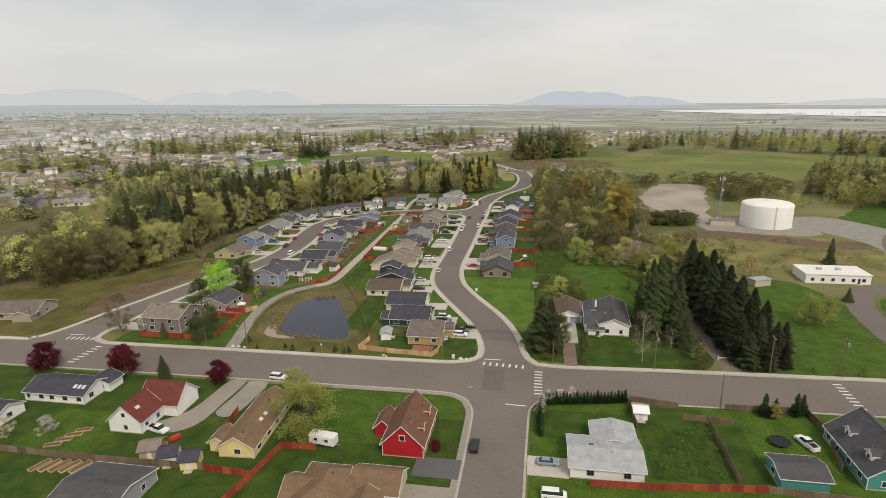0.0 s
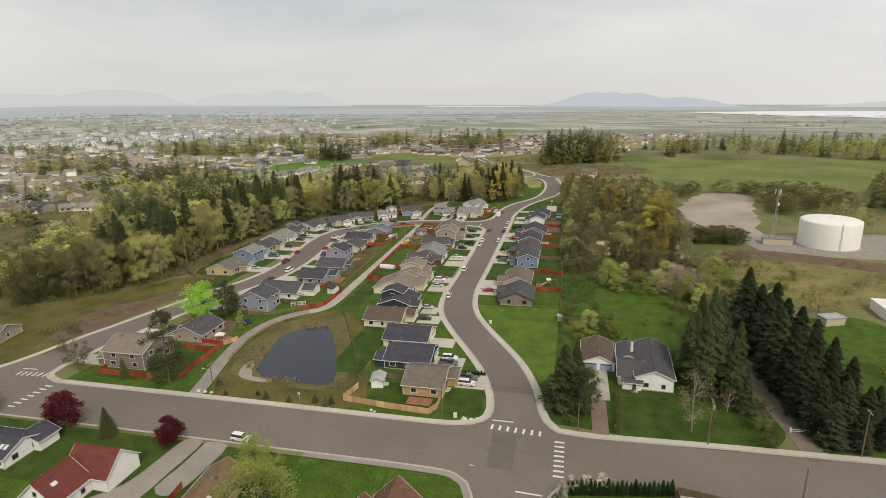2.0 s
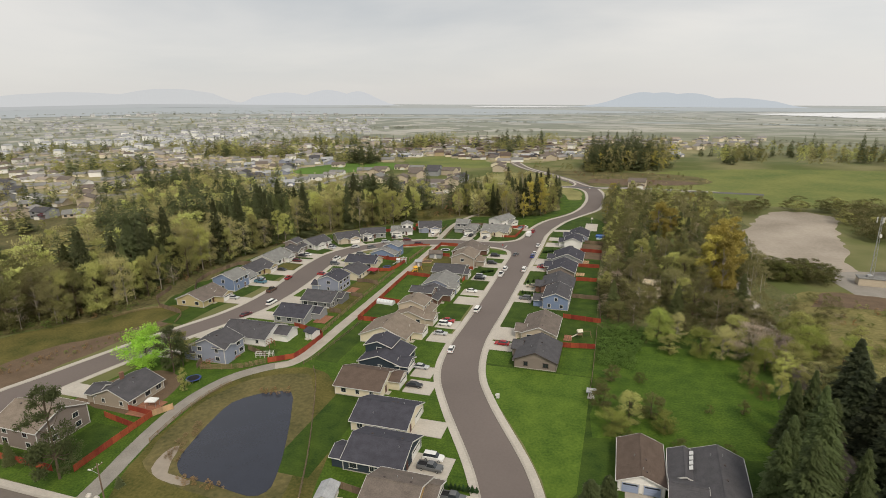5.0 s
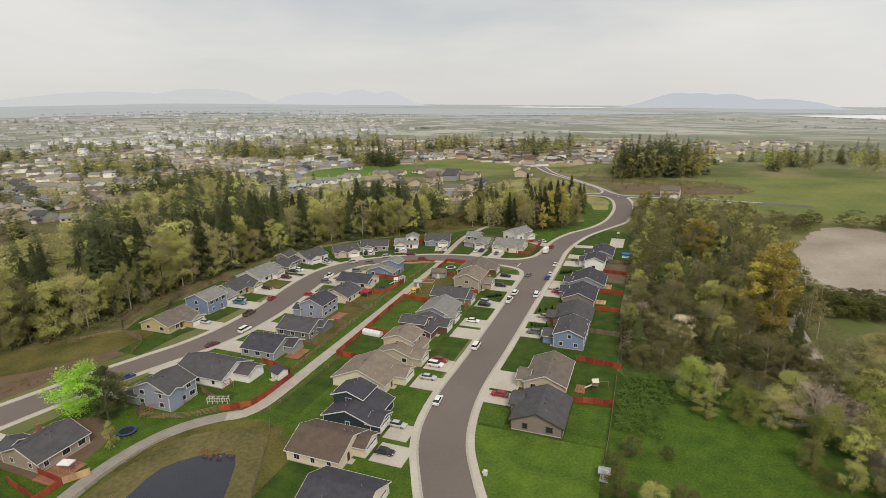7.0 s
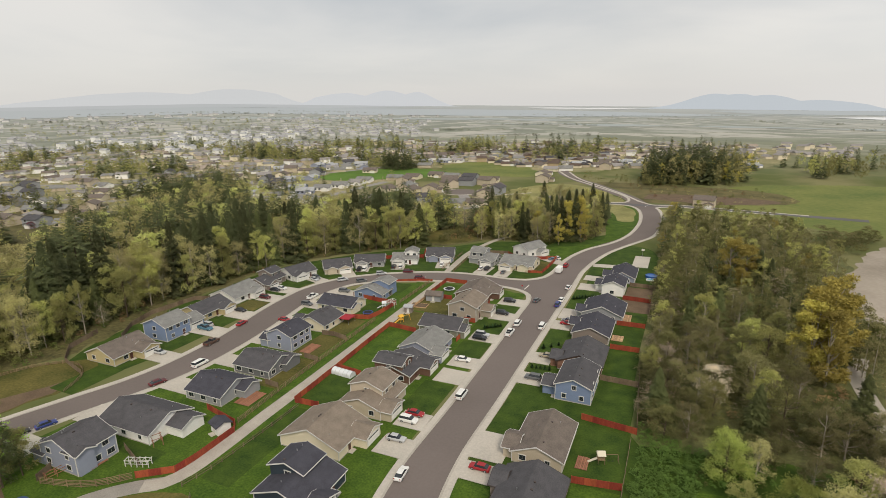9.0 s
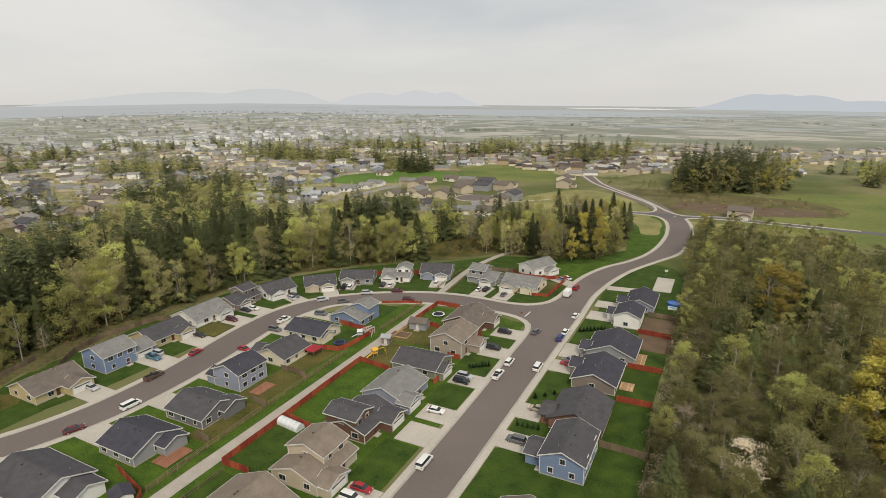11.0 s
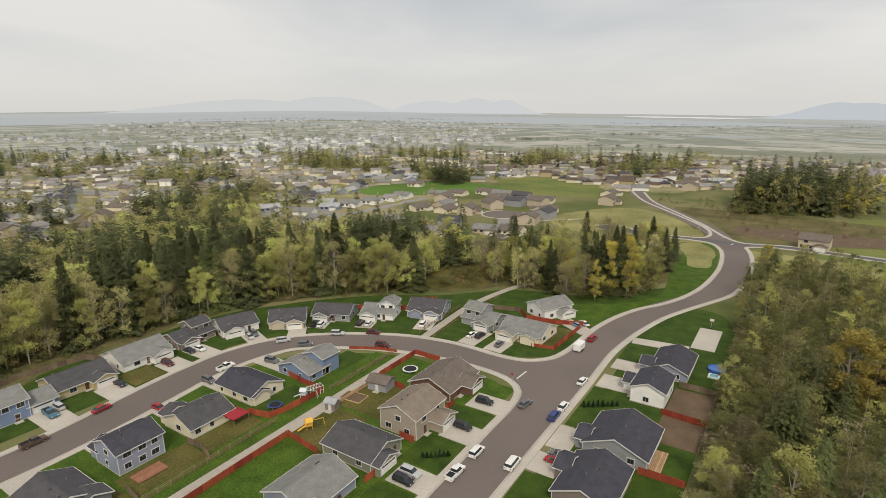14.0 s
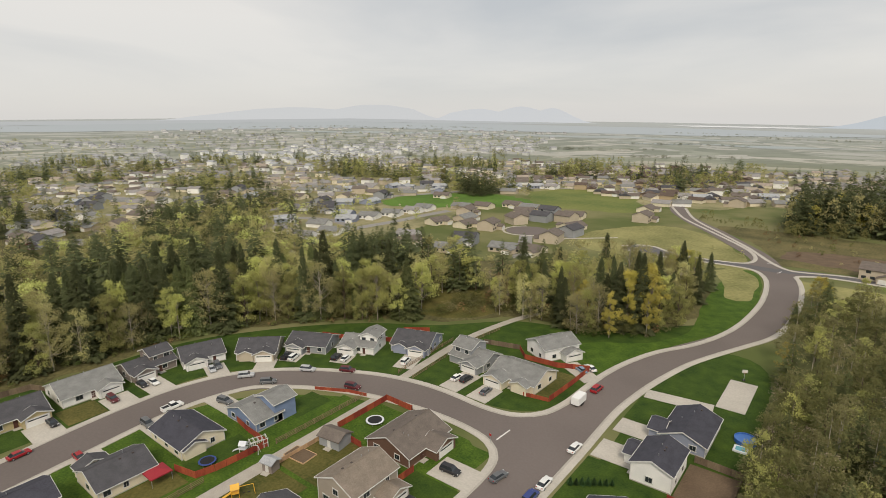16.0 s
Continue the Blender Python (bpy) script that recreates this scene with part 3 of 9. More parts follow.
sheet("green_field", [(176, 354), (240, 420), (300, 330), (240, 250), (200, 300)], 0.046, LAWN, "green playing field beside the yard", "field", ragged=2)

def yard(x0, x1, y0, y1, material, label):
    sheet("lawn", [(x0, y0), (x1, y0), (x1, y1), (x0, y1)], 0.068, material, label, "lawn", smooth=False)


YD = {"g": (LAWN, "mown green garden lawn"), "d": (LAWN_DEEP, "deep green garden lawn"), "o": (LAWN_OLIVE, "worn olive garden grass"), "b": (DIRT, "bare brown garden soil")}
for x0, x1, y0, y1, k in (
        (-10.4, -0.9, 225, 242.4, "g"), (-12.6, -1.0, 244, 264.8, "d"), (-11.4, -1.4, 267, 287.4, "d"), (-11.4, -2.6, 288.4, 309.4, "d"), (-12.2, -3, 310.2, 329.2, "d"), (-10.2, -2.8, 330.4, 343, "d"), (-12.6, -2.6, 343.4, 372, "b"),
        (-10.2, -3, 373.6, 400, "d"), (-33.0, -25, 225.6, 234.6, "g"), (-32.6, -25.2, 253.4, 277.6, "d"), (-32.4, -25, 285.6, 291, "d"), (-32.4, -25.4, 299, 318, "d"), (-31.8, -24.8, 339.2, 361.4, "d"), (-31.4, -22, 382.4, 396, "d"),
        (-53, -45.6, 219, 235.2, "g"), (-57, -48, 254.4, 270, "d"), (-56.8, -47.4, 288, 299, "d"), (-58, -47, 307, 318.6, "d"), (-60.6, -47.4, 327, 333.4, "d"), (-60, -49.4, 342, 348.6, "g"), (-84, -71, 246.6, 265, "d"),
        (-84.6, -72.6, 267, 298.2, "g"), (-86.6, -73.8, 299.6, 315.4, "o"), (-88, -69.6, 316.6, 333, "o"), (-89.4, -74.4, 334.8, 349.6, "g"), (-83.2, -75.4, 214, 244.6, "d"),
        (-100.4, -93.4, 249.8, 268, "o"), (-103.8, -94.6, 268.8, 285, "o"), (-103, -95.6, 286, 301, "o"), (-103.6, -96.4, 303.2, 318, "d"), (-97.8, -93.0, 320, 347, "g"), (-106.5, -98.2, 331.4, 342.8, "d"), (-110, -97.4, 213.8, 217.6, "d"),
        (-146.6, -141.6, 257, 268.8, "d"), (-150.4, -141.4, 277.6, 285, "d"), (-151.6, -141.6, 293.6, 303, "o"), (-152.6, -142, 321.6, 329, "d"), (-154, -144, 226, 241.4, "d"),
        (-57.6, -50.6, 379, 396, "o"), (-78, -72.4, 404, 420, "d"), (-34, -17, 116, 126.6, "g"), (-55, -34.6, 104, 126.6, "g"), (-53, -46, 72, 98, "d"), (-1.0 + 2.4, 22.6, 112, 123.6, "d"), (24.4, 40.4, 100.4, 128, "d"), (41.2, 47.6, 99.8, 121.6, "d"),
        (48, 64, 109, 129.6, "g"), (-134, -119.2, 150, 154.8, "d"), (-119, -107.6, 152.6, 168.8, "d"), (-28.6, -18.6, 149.4, 161.6, "d"), (-49, -31.6, 151, 162, "d"), (-35, -24, 180.4, 185.4, "g"), (-43, -36, 193.2, 202.6, "g"),
        (-66.5, -56, 165, 200, "d"), (-190, -122, 62, 88.8, "g"), (-121, -100, 91, 108, "g")):
    yard(x0, x1, y0, y1, *YD[k])

# ---------------------------------------------------------------- roads
def road(name, pts, width, z, material, label, kind="road"):
    setting(part(name, ribbon(smooth_line(pts), -width / 2, width / 2, -0.2, z), material), label, kind)


road("road", [(-420, 132), (-240, 136), (-180, 135.6), (-90, 136.6), (0, 137.4), (100, 140), (300, 146)], 16.5, 0.060, ROAD_OLD, "wide grey asphalt main road with crossings")
road("road", [(-8.2, 136), (-8.2, 110), (-8.4, 60), (-8.4, -60)], 13.2, 0.066, ROAD_OLD, "grey asphalt side street running south")
SPINE = [(-9.5, 137), (-9.8, 150), (-11.8, 164), (-17.5, 180), (-30.5, 202), (-37.5, 220), (-40.0, 240), (-40.0, 270), (-39.9, 300), (-40.0, 330), (-39.8, 360), (-39.8, 383), (-38.8, 396), (-37.0, 408),
         (-34.2, 420), (-29, 433), (-22.6, 446), (-16.8, 460), (-13.6, 475), (-12, 500), (-13.4, 525), (-17.2, 545), (-24, 565), (-33, 588), (-47, 612), (-68, 646), (-94, 685), (-116, 735), (-122, 800)]
road("road", SPINE, 12.0, 0.072, ASPHALT, "curving grey asphalt street between the houses")
road("road", [(-155, 137), (-155.5, 152), (-152.6, 174), (-147, 196), (-141.5, 212), (-135.5, 229), (-130.4, 241), (-129.2, 254), (-129.1, 268), (-130.4, 282), (-132.4, 296), (-133.9, 310), (-132.8, 322), (-127.2, 335), (-116, 346), (-100, 354.6), (-80, 359.4), (-60, 359.6), (-40, 357)],
     12.4, 0.078, ASPHALT, "grey asphalt loop street curving round the houses")
road("road", [(-20, 560), (-50, 562.4), (-74, 562.4), (-98, 566)], 7.4, 0.086, ASPHALT_DARK, "new dark asphalt stub street")
road("road", [(-20, 561), (8, 564.6), (60, 556), (110, 548)], 7.6, 0.090, ASPHALT_DARK, "new asphalt street to building plots")
sheet("road", [(-60, 562), (-74, 560), (-98, 563), (-97, 574), (-86, 577), (-76, 570)], 0.095, ASPHALT_DARK, "new asphalt turning place", "road")
road("track", [(55, 146), (54, 156), (52.4, 170), (51.6, 184), (52.4, 200), (53.6, 215), (54.6, 232), (55, 250), (55.4, 266)], 4.6, 0.070, LANE_SOIL, "narrow gravel farm lane between tall trees")
road("track", [(55.4, 266), (54.8, 272), (54.2, 282), (54.0, 294), (53.6, 305), (54, 318), (58, 330)], 4.4, 0.0725, GRAVEL_PATH, "pale gravel lane through the thicket", "track")
road("track", [(108, 146), (109.5, 170), (113, 200), (122, 220), (140, 228), (154, 250), (176, 300), (200, 330)], 9.0, 0.071, ASPHALT, "grey drive past the flat-roofed building")
road("footpath", [(-96.5, 146), (-98, 153), (-100.6, 163), (-102.4, 172), (-103.4, 180), (-103.2, 188), (-101.2, 196.5), (-97.6, 202.4), (-93.5, 206.6), (-89.6, 209.4)], 4.2, 0.083, GRAVEL,
     "grey gravel track curving round the pond", "path")
road("footpath", [(-92.5, 207.2), (-89.2, 209.8), (-87.4, 215), (-87.0, 224), (-87.2, 240), (-87.2, 255), (-87.4, 275), (-87.7, 300), (-88.0, 325), (-88.4, 352.5)], 3.8, 0.085, GRAVEL_PATH,
     "pale gravel footpath between back fences", "path")
road("footpath", [(-91.5, 364), (-92.6, 378), (-93.6, 395), (-92.6, 410), (-89, 428), (-84, 440)], 3.0, 0.085, GRAVEL_PATH, "pale gravel footpath into the wood", "path")

LOOP_IN = [(-123.0, 334), (-126.2, 326), (-127.8, 317), (-127.8, 309), (-126.4, 298), (-124.6, 285), (-123.2, 270), (-123.2, 255), (-124.2, 246), (-126.4, 238), (-129.6, 229), (-133.6, 219), (-137.2, 208), (-141.4, 192), (-145.6, 174), (-148.4, 158)]
LOOP_OUT = [(-163.2, 159), (-160.3, 171), (-156.3, 183), (-153, 194), (-148, 210), (-145, 218), (-141.6, 227), (-138, 236), (-135.5, 247), (-134.8, 258), (-135, 267), (-136, 277), (-137.8, 288), (-139.2, 299), (-139.8, 310), (-139.4, 320), (-136.2, 331)]
KERBS = [
    [(-141, 144.6), (-97, 144.9), (-41, 144.8), (-24, 145.2), (-17.5, 148), (-15.8, 153), (-17.5, 163), (-23, 177), (-36.2, 200.6), (-43.0, 216), (-45.4, 234), (-45.2, 260), (-45.3, 295),
     (-45.8, 326), (-46.0, 340), (-47.8, 348), (-52.6, 352.6), (-60, 354.6), (-70, 355), (-80, 354), (-93, 351.2), (-107, 345.6), (-118, 338.6)] + LOOP_IN + [(-148.6, 151), (-147, 147), (-141, 144.6)],
    [(110, 149), (40, 147.2), (6, 146), (-1, 148), (-4, 154), (-6.0, 164), (-11.8, 180), (-24.8, 203), (-31.8, 219), (-34.8, 240), (-34.6, 268), (-34.5, 300), (-34.4, 330), (-34.2, 360), (-34.4, 383),
     (-33.2, 396), (-31.2, 408), (-27.2, 424), (-21.9, 437), (-15.8, 450), (-10.4, 462), (-7.7, 475), (-6.3, 500), (-7.6, 528), (-10.6, 546), (-12.4, 552), (-9, 557), (8, 560.7), (60, 552)],
    [(-260, 143.5), (-180, 144), (-170, 145.6), (-166.4, 150)] + LOOP_OUT + [(-129.6, 341), (-119.4, 349.8), (-108.5, 356.4), (-97.6, 361.4), (-85, 364.4), (-74, 364.9),
     (-64, 364.2), (-57.6, 364.6), (-52.4, 366.6), (-47.8, 371.6), (-45.6, 380), (-44.9, 390), (-44, 402), (-41.2, 415), (-36.3, 428), (-29, 440), (-23.2, 455), (-19.5, 474), (-17.9, 503), (-20, 531), (-24, 547), (-30, 556), (-40, 558.6), (-56, 558.6), (-74, 558.6), (-98, 562)],
    [(80, 556), (30, 565), (8, 568.4), (-8, 565), (-16, 565.4), (-25.4, 578), (-40, 606), (-61, 639.6), (-88.6, 684), (-108, 732)],
    [(-122, 737), (-99, 686), (-72, 646), (-47, 610), (-37, 592), (-33.6, 578), (-35.6, 568.6), (-44, 565.8), (-63, 566), (-76, 572), (-86, 579), (-96, 577), (-102, 570)],
]
KERB_SIDE = [1, -1, 1, 1, 1]
for pts, side in zip(KERBS, KERB_SIDE):
    line = smooth_line(pts)
    s = side
    setting(part("kerb", ribbon(line, -0.35 * s, 0.18 * s, -0.1, 0.15), KERB), "grey concrete kerb and gutter", "kerb")
    setting(part("pavement", ribbon(line, 0.19 * s, 1.75 * s, -0.1, 0.155), CONCRETE), "pale concrete pavement along the kerb", "pavement")
for pts, cut in (([(-260, 127.6), (-190, 127.5), (-100, 128.3), (-58, 128.5), (-30, 128.6), (-20, 127.5), (-15.8, 122), (-15.0, 110), (-15.0, 60)], True), ([(110, 131.2), (30, 129.4), (6, 129), (-0.2, 125), (-1.4, 112), (-1.6, 60)], False)):
    line = smooth_line(pts)
    s = -1 if cut else 1
    setting(part("kerb", ribbon(line, -0.35 * s, 0.18 * s, -0.1, 0.15), KERB), "grey concrete kerb beside the main road", "kerb")
    walk_line = [p for p in line if p.x > -58]
    if cut:
        setting(part("pavement", ribbon(walk_line, 0.19 * s, 1.6 * s, -0.1, 0.155), PAVE_OLD), "worn grey concrete pavement beside the road", "pavement")
# asphalt that fills the rounded junction corners
for pts in ([(-45.8, 326), (-46.0, 340), (-47.8, 348.2), (-52.6, 352.8), (-60, 354.8), (-66, 355), (-66, 364), (-57.6, 364.4), (-52.4, 366.4), (-47.8, 371.4), (-45.8, 380), (-44.9, 390), (-38, 390), (-38, 326)],
            [(-26, 145), (-17.6, 148), (-15.9, 153), (-17, 162), (-6.2, 162), (-4.2, 154), (-1.2, 148), (6, 146), (6, 138), (-26, 138)],
            [(-30, 128.8), (-20, 127.7), (-16, 122), (-15.2, 110), (-1.6, 112), (-0.4, 125), (6, 129.2), (6, 135), (-30, 135)],
            [(-180, 143.8), (-170, 145.4), (-166.4, 150), (-163.2, 159), (-148.6, 158), (-148.8, 151), (-147, 146.8), (-140.8, 144.4), (-140, 138), (-180, 138)],
            [(-20, 531), (-24, 547), (-30, 555.8), (-40, 558.4), (-52, 558.4), (-52, 565.6), (-44, 565.6), (-35.8, 568.6), (-33.8, 578), (-36.5, 590), (-30, 588), (-25.4, 577.6), (-16, 565.2), (-8, 564.8), (8, 568.2), (8, 560.9), (-9, 557.2), (-12.6, 552), (-10.8, 546), (-7.8, 528)]):
    sheet("road", pts, 0.082, ROAD_OLD if pts[0][1] < 150 else ASPHALT, "grey asphalt of a street junction", "road", smooth=False)


def crossing(x, y, rot, count, gap, length, label):
    """Painted bars across a road, each a piece."""
    e = empty("crosswalk", x, y, 0.0, rot)
    for i in range(count):
        bm = bmesh.new()
        box(bm, (i - (count - 1) / 2) * gap, 0, 0.09, 0.55, length, 0.012)
        part("bar", bm, ROADPAINT, e)
    setting(e, label, "crosswalk")


crossing(-9.2, 145.6, -4, 7, 1.9, 2.0, "white zebra bars painted across the street mouth")
crossing(1.0, 136.8, 90, 8, 1.7, 2.2, "white zebra bars painted across the main road")
crossing(-152, 147.5, 4, 7, 1.8, 2.2, "white zebra bars across the loop street mouth")
crossing(-141.5, 137, 88, 7, 1.8, 2.4, "worn white zebra bars across the main road")
crossing(79, 139.5, 90, 8, 1.7, 2.2, "white zebra bars on the main road")


def stripe(x, y, rot, length, width=0.4, label="white stop line painted on the asphalt"):
    bm = bmesh.new()
    box(bm, 0, 0, 0.098, length, width, 0.010)
    ob = part("stop_line", bm, ROADPAINT)
    ob.matrix_basis = pose(x, y, 0, 0, 0, rot)
    setting(ob, label, "road marking")


stripe(-12.6, 148.8, 0, 5.2)
stripe(-4.6, 124.6, -3, 5.4)
stripe(-156.5, 150, 4, 5)
stripe(-51.6, 356.8, 86, 5.6)
stripe(-19, 558, 75, 4.5); stripe(-24.5, 574, 10, 4.5)
# resurfaced square in the junction
sheet("asphalt_patch", [(-14.0, 131), (-8.5, 131), (-8.5, 144.5), (-14.5, 144.5)], 0.087, PATCH, "darker repaired asphalt in the junction", "road patch", smooth=False)

# ---------------------------------------------------------------- houses
CACHE = {}


def shared(key, make, material):
    """One mesh for all alike pieces."""
    if key not in CACHE:
        bm = make(bmesh.new())
        me = bpy.data.meshes.new(str(key[0]))
        bm.to_mesh(me)
        bm.free()
        me.materials.append(material)
        CACHE[key] = me
    return CACHE[key]


def piece(name, me, parent, m, label=""):
    ob = new(name, me)
    ob.parent = parent
    ob.matrix_basis = m
    if label:
        ob["label"] = label
    return ob


def window_bars(w, h):
    def make(bm):
        for sx in (-1, 1):
            box(bm, sx * (w / 2), 0, -0.06, 0.14, 0.12, h + 0.12)
        box(bm, 0, 0, h - 0.02, w + 0.3, 0.15, 0.14)
        box(bm, 0, 0, -0.10, w + 0.34, 0.20, 0.12)
        if w > 1.0:
            box(bm, 0, 0.01, 0, 0.08, 0.08, h)
        return bm
    return make


def add_window(par, x, y, z, face, w=1.5, h=1.25, trim=None):
    """face: the wall's outward turn in degrees, 0 = towards -y."""
    win = piece("window", shared(("window_casing", w, h, (trim or TRIM).name), window_bars(w, h), trim or TRIM), par, pose(x, y, z, 0, 0, face))
    piece("pane", shared(("pane", w, h), lambda bm: box(bm, 0, 0.0, 0, w, 0.06, h), GLASS), win, Matrix())


def door_panels(w, h, rows, cols):
    def make(bm):
        box(bm, 0, 0.02, 0, w, 0.06, h)
        for i in range(rows):
            for j in range(cols):
                box(bm, -w / 2 + (j + 0.5) * w / cols, -0.02, (i + 0.08) * h / rows, w / cols * 0.86, 0.05, h / rows * 0.82)
        return bm
    return make


def add_garage(par, x, y, face, w=4.9, material=None):
    material = material or GARAGE
    d = piece("garage_door", shared(("garage_door", w, material.name), door_panels(w, 2.15, 4, max(4, int(w / 0.6))), material), par, pose(x, y, 0.1, 0, 0, face))
    def casing(bm):
        for sx in (-1, 1):
            box(bm, sx * (w / 2 + 0.1), 0, 0, 0.2, 0.12, 2.3)
        return box(bm, 0, 0, 2.15, w + 0.4, 0.14, 0.2)
    piece("door_casing", shared(("garage_casing", w), casing, TRIM), d, Matrix())
    piece("pane", shared(("garage_pane", w), lambda bm: box(bm, 0, -0.05, 1.68, w * 0.88, 0.03, 0.30), GLASS), d, Matrix(), "dark strip of small panes")


def add_door(par, x, y, face, material=None, w=0.95):
    material = material or DOOR
    d = piece("door", shared(("door", w, material.name), door_panels(w, 2.05, 3, 2), material), par, pose(x, y, 0.2, 0, 0, face))
    def knob(bm):
        bmesh.ops.create_icosphere(bm, subdivisions=1, radius=0.05, matrix=Matrix.Translation((w * 0.36, -0.08, 1.0)))
        return bm
    piece("door_knob", shared(("door_knob", w), knob, STEEL), d, Matrix())
    piece("step", shared(("doorstep",), lambda bm: box(bm, 0, -0.6, -0.2, 1.8, 1.2, 0.18), CONCRETE), par, pose(x, y, 0.2, 0, 0, face))


def volume(par, cx, cy, w, d, h, ridge, pitch, wall, roof, z0=0.0, over=0.45, trim=None, hip=False):
    """Walls with gable ends, a thick roof with eaves, barge boards and gutters."""
    trim = trim or TRIM
    span, length = (d, w) if ridge == "x" else (w, d)
    rise = pitch * span / 2
    s, th = span / 2 + over, 0.16
    ze = h - pitch * over
    bm = bmesh.new()
    if hip:
        box(bm, cx, cy, z0, w, d, h - z0)
    else:
        prism(bm, [(-span / 2, z0), (span / 2, z0), (span / 2, h), (0, h + rise), (-span / 2, h)], length, ridge, (cx, cy, 0))
    part("wall", bm, wall, par)
    bm = bmesh.new()
    if hip:
        lx, sy = length / 2 + over, s
        rl = max(0.3, length / 2 - span / 2)
        def P(u, v, z):
            return (cx + u, cy + v, z) if ridge == "x" else (cx + v, cy + u, z)
        lo = [bm.verts.new(P(u, v, ze)) for u, v in ((-lx, -sy), (lx, -sy), (lx, sy), (-lx, sy))]
        up = [bm.verts.new(P(u, v, ze + th)) for u, v in ((-lx, -sy), (lx, -sy), (lx, sy), (-lx, sy))]
        r0, r1 = bm.verts.new(P(-rl, 0, h + rise + th)), bm.verts.new(P(rl, 0, h + rise + th))
        for i in range(4):
            bm.faces.new((lo[i], lo[(i + 1) % 4], up[(i + 1) % 4], up[i]))
        bm.faces.new((up[0], up[1], r1, r0)); bm.faces.new((up[1], up[2], r1)); bm.faces.new((up[2], up[3], r0, r1)); bm.faces.new((up[3], up[0], r0))
        bm.faces.new(lo[::-1])
        bmesh.ops.recalc_face_normals(bm, faces=bm.faces)
    else:
        prism(bm, [(-s, ze), (0, h + rise), (s, ze), (s, ze + th), (0, h + rise + th), (-s, ze + th)], length + 2 * over, ridge, (cx, cy, 0))
        # ridge cap
        if ridge == "x":
            box(bm, cx, cy, h + rise + th - 0.03, length + 2 * over, 0.3, 0.07)
        else:
            box(bm, cx, cy, h + rise + th - 0.03, 0.3, length + 2 * over, 0.07)
    part("roof", bm, roof, par)
    bm = bmesh.new()
    if not hip:
        for e in (-1, 1):
            u = e * (length / 2 + over + 0.03)
            at = (cx + u, cy, 0) if ridge == "x" else (cx, cy + u, 0)
            prism(bm, [(-s - 0.03, ze - 0.10), (0, h + rise - 0.10), (s + 0.03, ze - 0.10), (s + 0.03, ze + th + 0.02), (0, h + rise + th + 0.02), (-s - 0.03, ze + th + 0.02)], 0.07, ridge, at)
    for e in (-1, 1):
        v = e * (s + 0.06)
        if ridge == "x":
            box(bm, cx, cy + v, ze - 0.02, length + 2 * over, 0.12, 0.16)
        else:
            box(bm, cx + v, cy, ze - 0.02, 0.12, length + 2 * over, 0.16)
    if hip:
        for e in (-1, 1):
            u = e * (length / 2 + over + 0.06)
            if ridge == "x":
                box(bm, cx + u, cy, ze - 0.02, 0.12, 2 * s, 0.16)
            else:
                box(bm, cx, cy + u, ze - 0.02, 2 * s, 0.12, 0.16)
    part("fascia", bm, trim, par)
    hc = round(h - z0 - 0.05, 2)
    me = shared(("corner_board", hc, trim.name), lambda bm: box(bm, 0, 0, 0, 0.16, 0.16, hc), trim)
    for sx in (-1, 1):
        for sy in (-1, 1) if w > 7.5 and d > 7.5 else ():
            piece("corner_board", me, par, pose(cx + sx * w / 2, cy + sy * d / 2, z0))
    return h + rise


def roof_vents(par, rng, cx, cy, w, d, h, ridge, pitch, n=4):
    for i in range(n):
        if ridge == "x":
            u, v = rng.uniform(-0.4, 0.4) * w, (0.9 if i < n - 2 else rng.uniform(-0.3, 0.3) * d)
            z = h + pitch * (d / 2 - abs(v))
        else:
            v, u = rng.uniform(-0.4, 0.4) * d, (0.9 if i < n - 2 else rng.uniform(-0.3, 0.3) * w)
            z = h + pitch * (w / 2 - abs(u))
        if i < n - 2:
            me = shared(("roof_vent",), lambda bm: box(bm, 0, 0, 0, 0.42, 0.42, 0.22), TRIM_DARK)
        else:
            me = shared(("vent_pipe",), lambda bm: tube(bm, (0, 0, -0.1), (0, 0, 0.5), 0.07, 0.07), STEEL)
        piece("vent", me, par, pose(cx + u, cy + v, z + 0.1))


def wall_windows(par, cx, cy, w, d, h, sides, rng, z=0.95, trim=None):
    """Rows of windows on the named walls: f front, b back, l and r the sides; the digit is how many."""
    for s in sides.split():
        n = int(s[1:])
        run = w if s[0] in "fb" else d
        for i in range(n):
            u = (i + 0.5) / n * run - run / 2 + rng.uniform(-0.04, 0.04) * run
            ww, hh = rng.choice(((1.5, 1.25), (1.8, 1.3), (1.1, 1.2), (1.5, 1.25)))
            ww = min(ww, run / n * 0.7)
            ww = round(ww, 1)
            if s[0] == "f":
                add_window(par, cx + u, cy - d / 2 - 0.02, z, 0, ww, hh, trim)
            elif s[0] == "b":
                add_window(par, cx + u, cy + d / 2 + 0.02, z, 180, ww, hh, trim)
            elif s[0] == "l":
                add_window(par, cx - w / 2 - 0.02, cy + u, z, -90, ww, hh, trim)
            else:
                add_window(par, cx + w / 2 + 0.02, cy + u, z, 90, ww, hh, trim)


HOUSE_COUNT = [0]


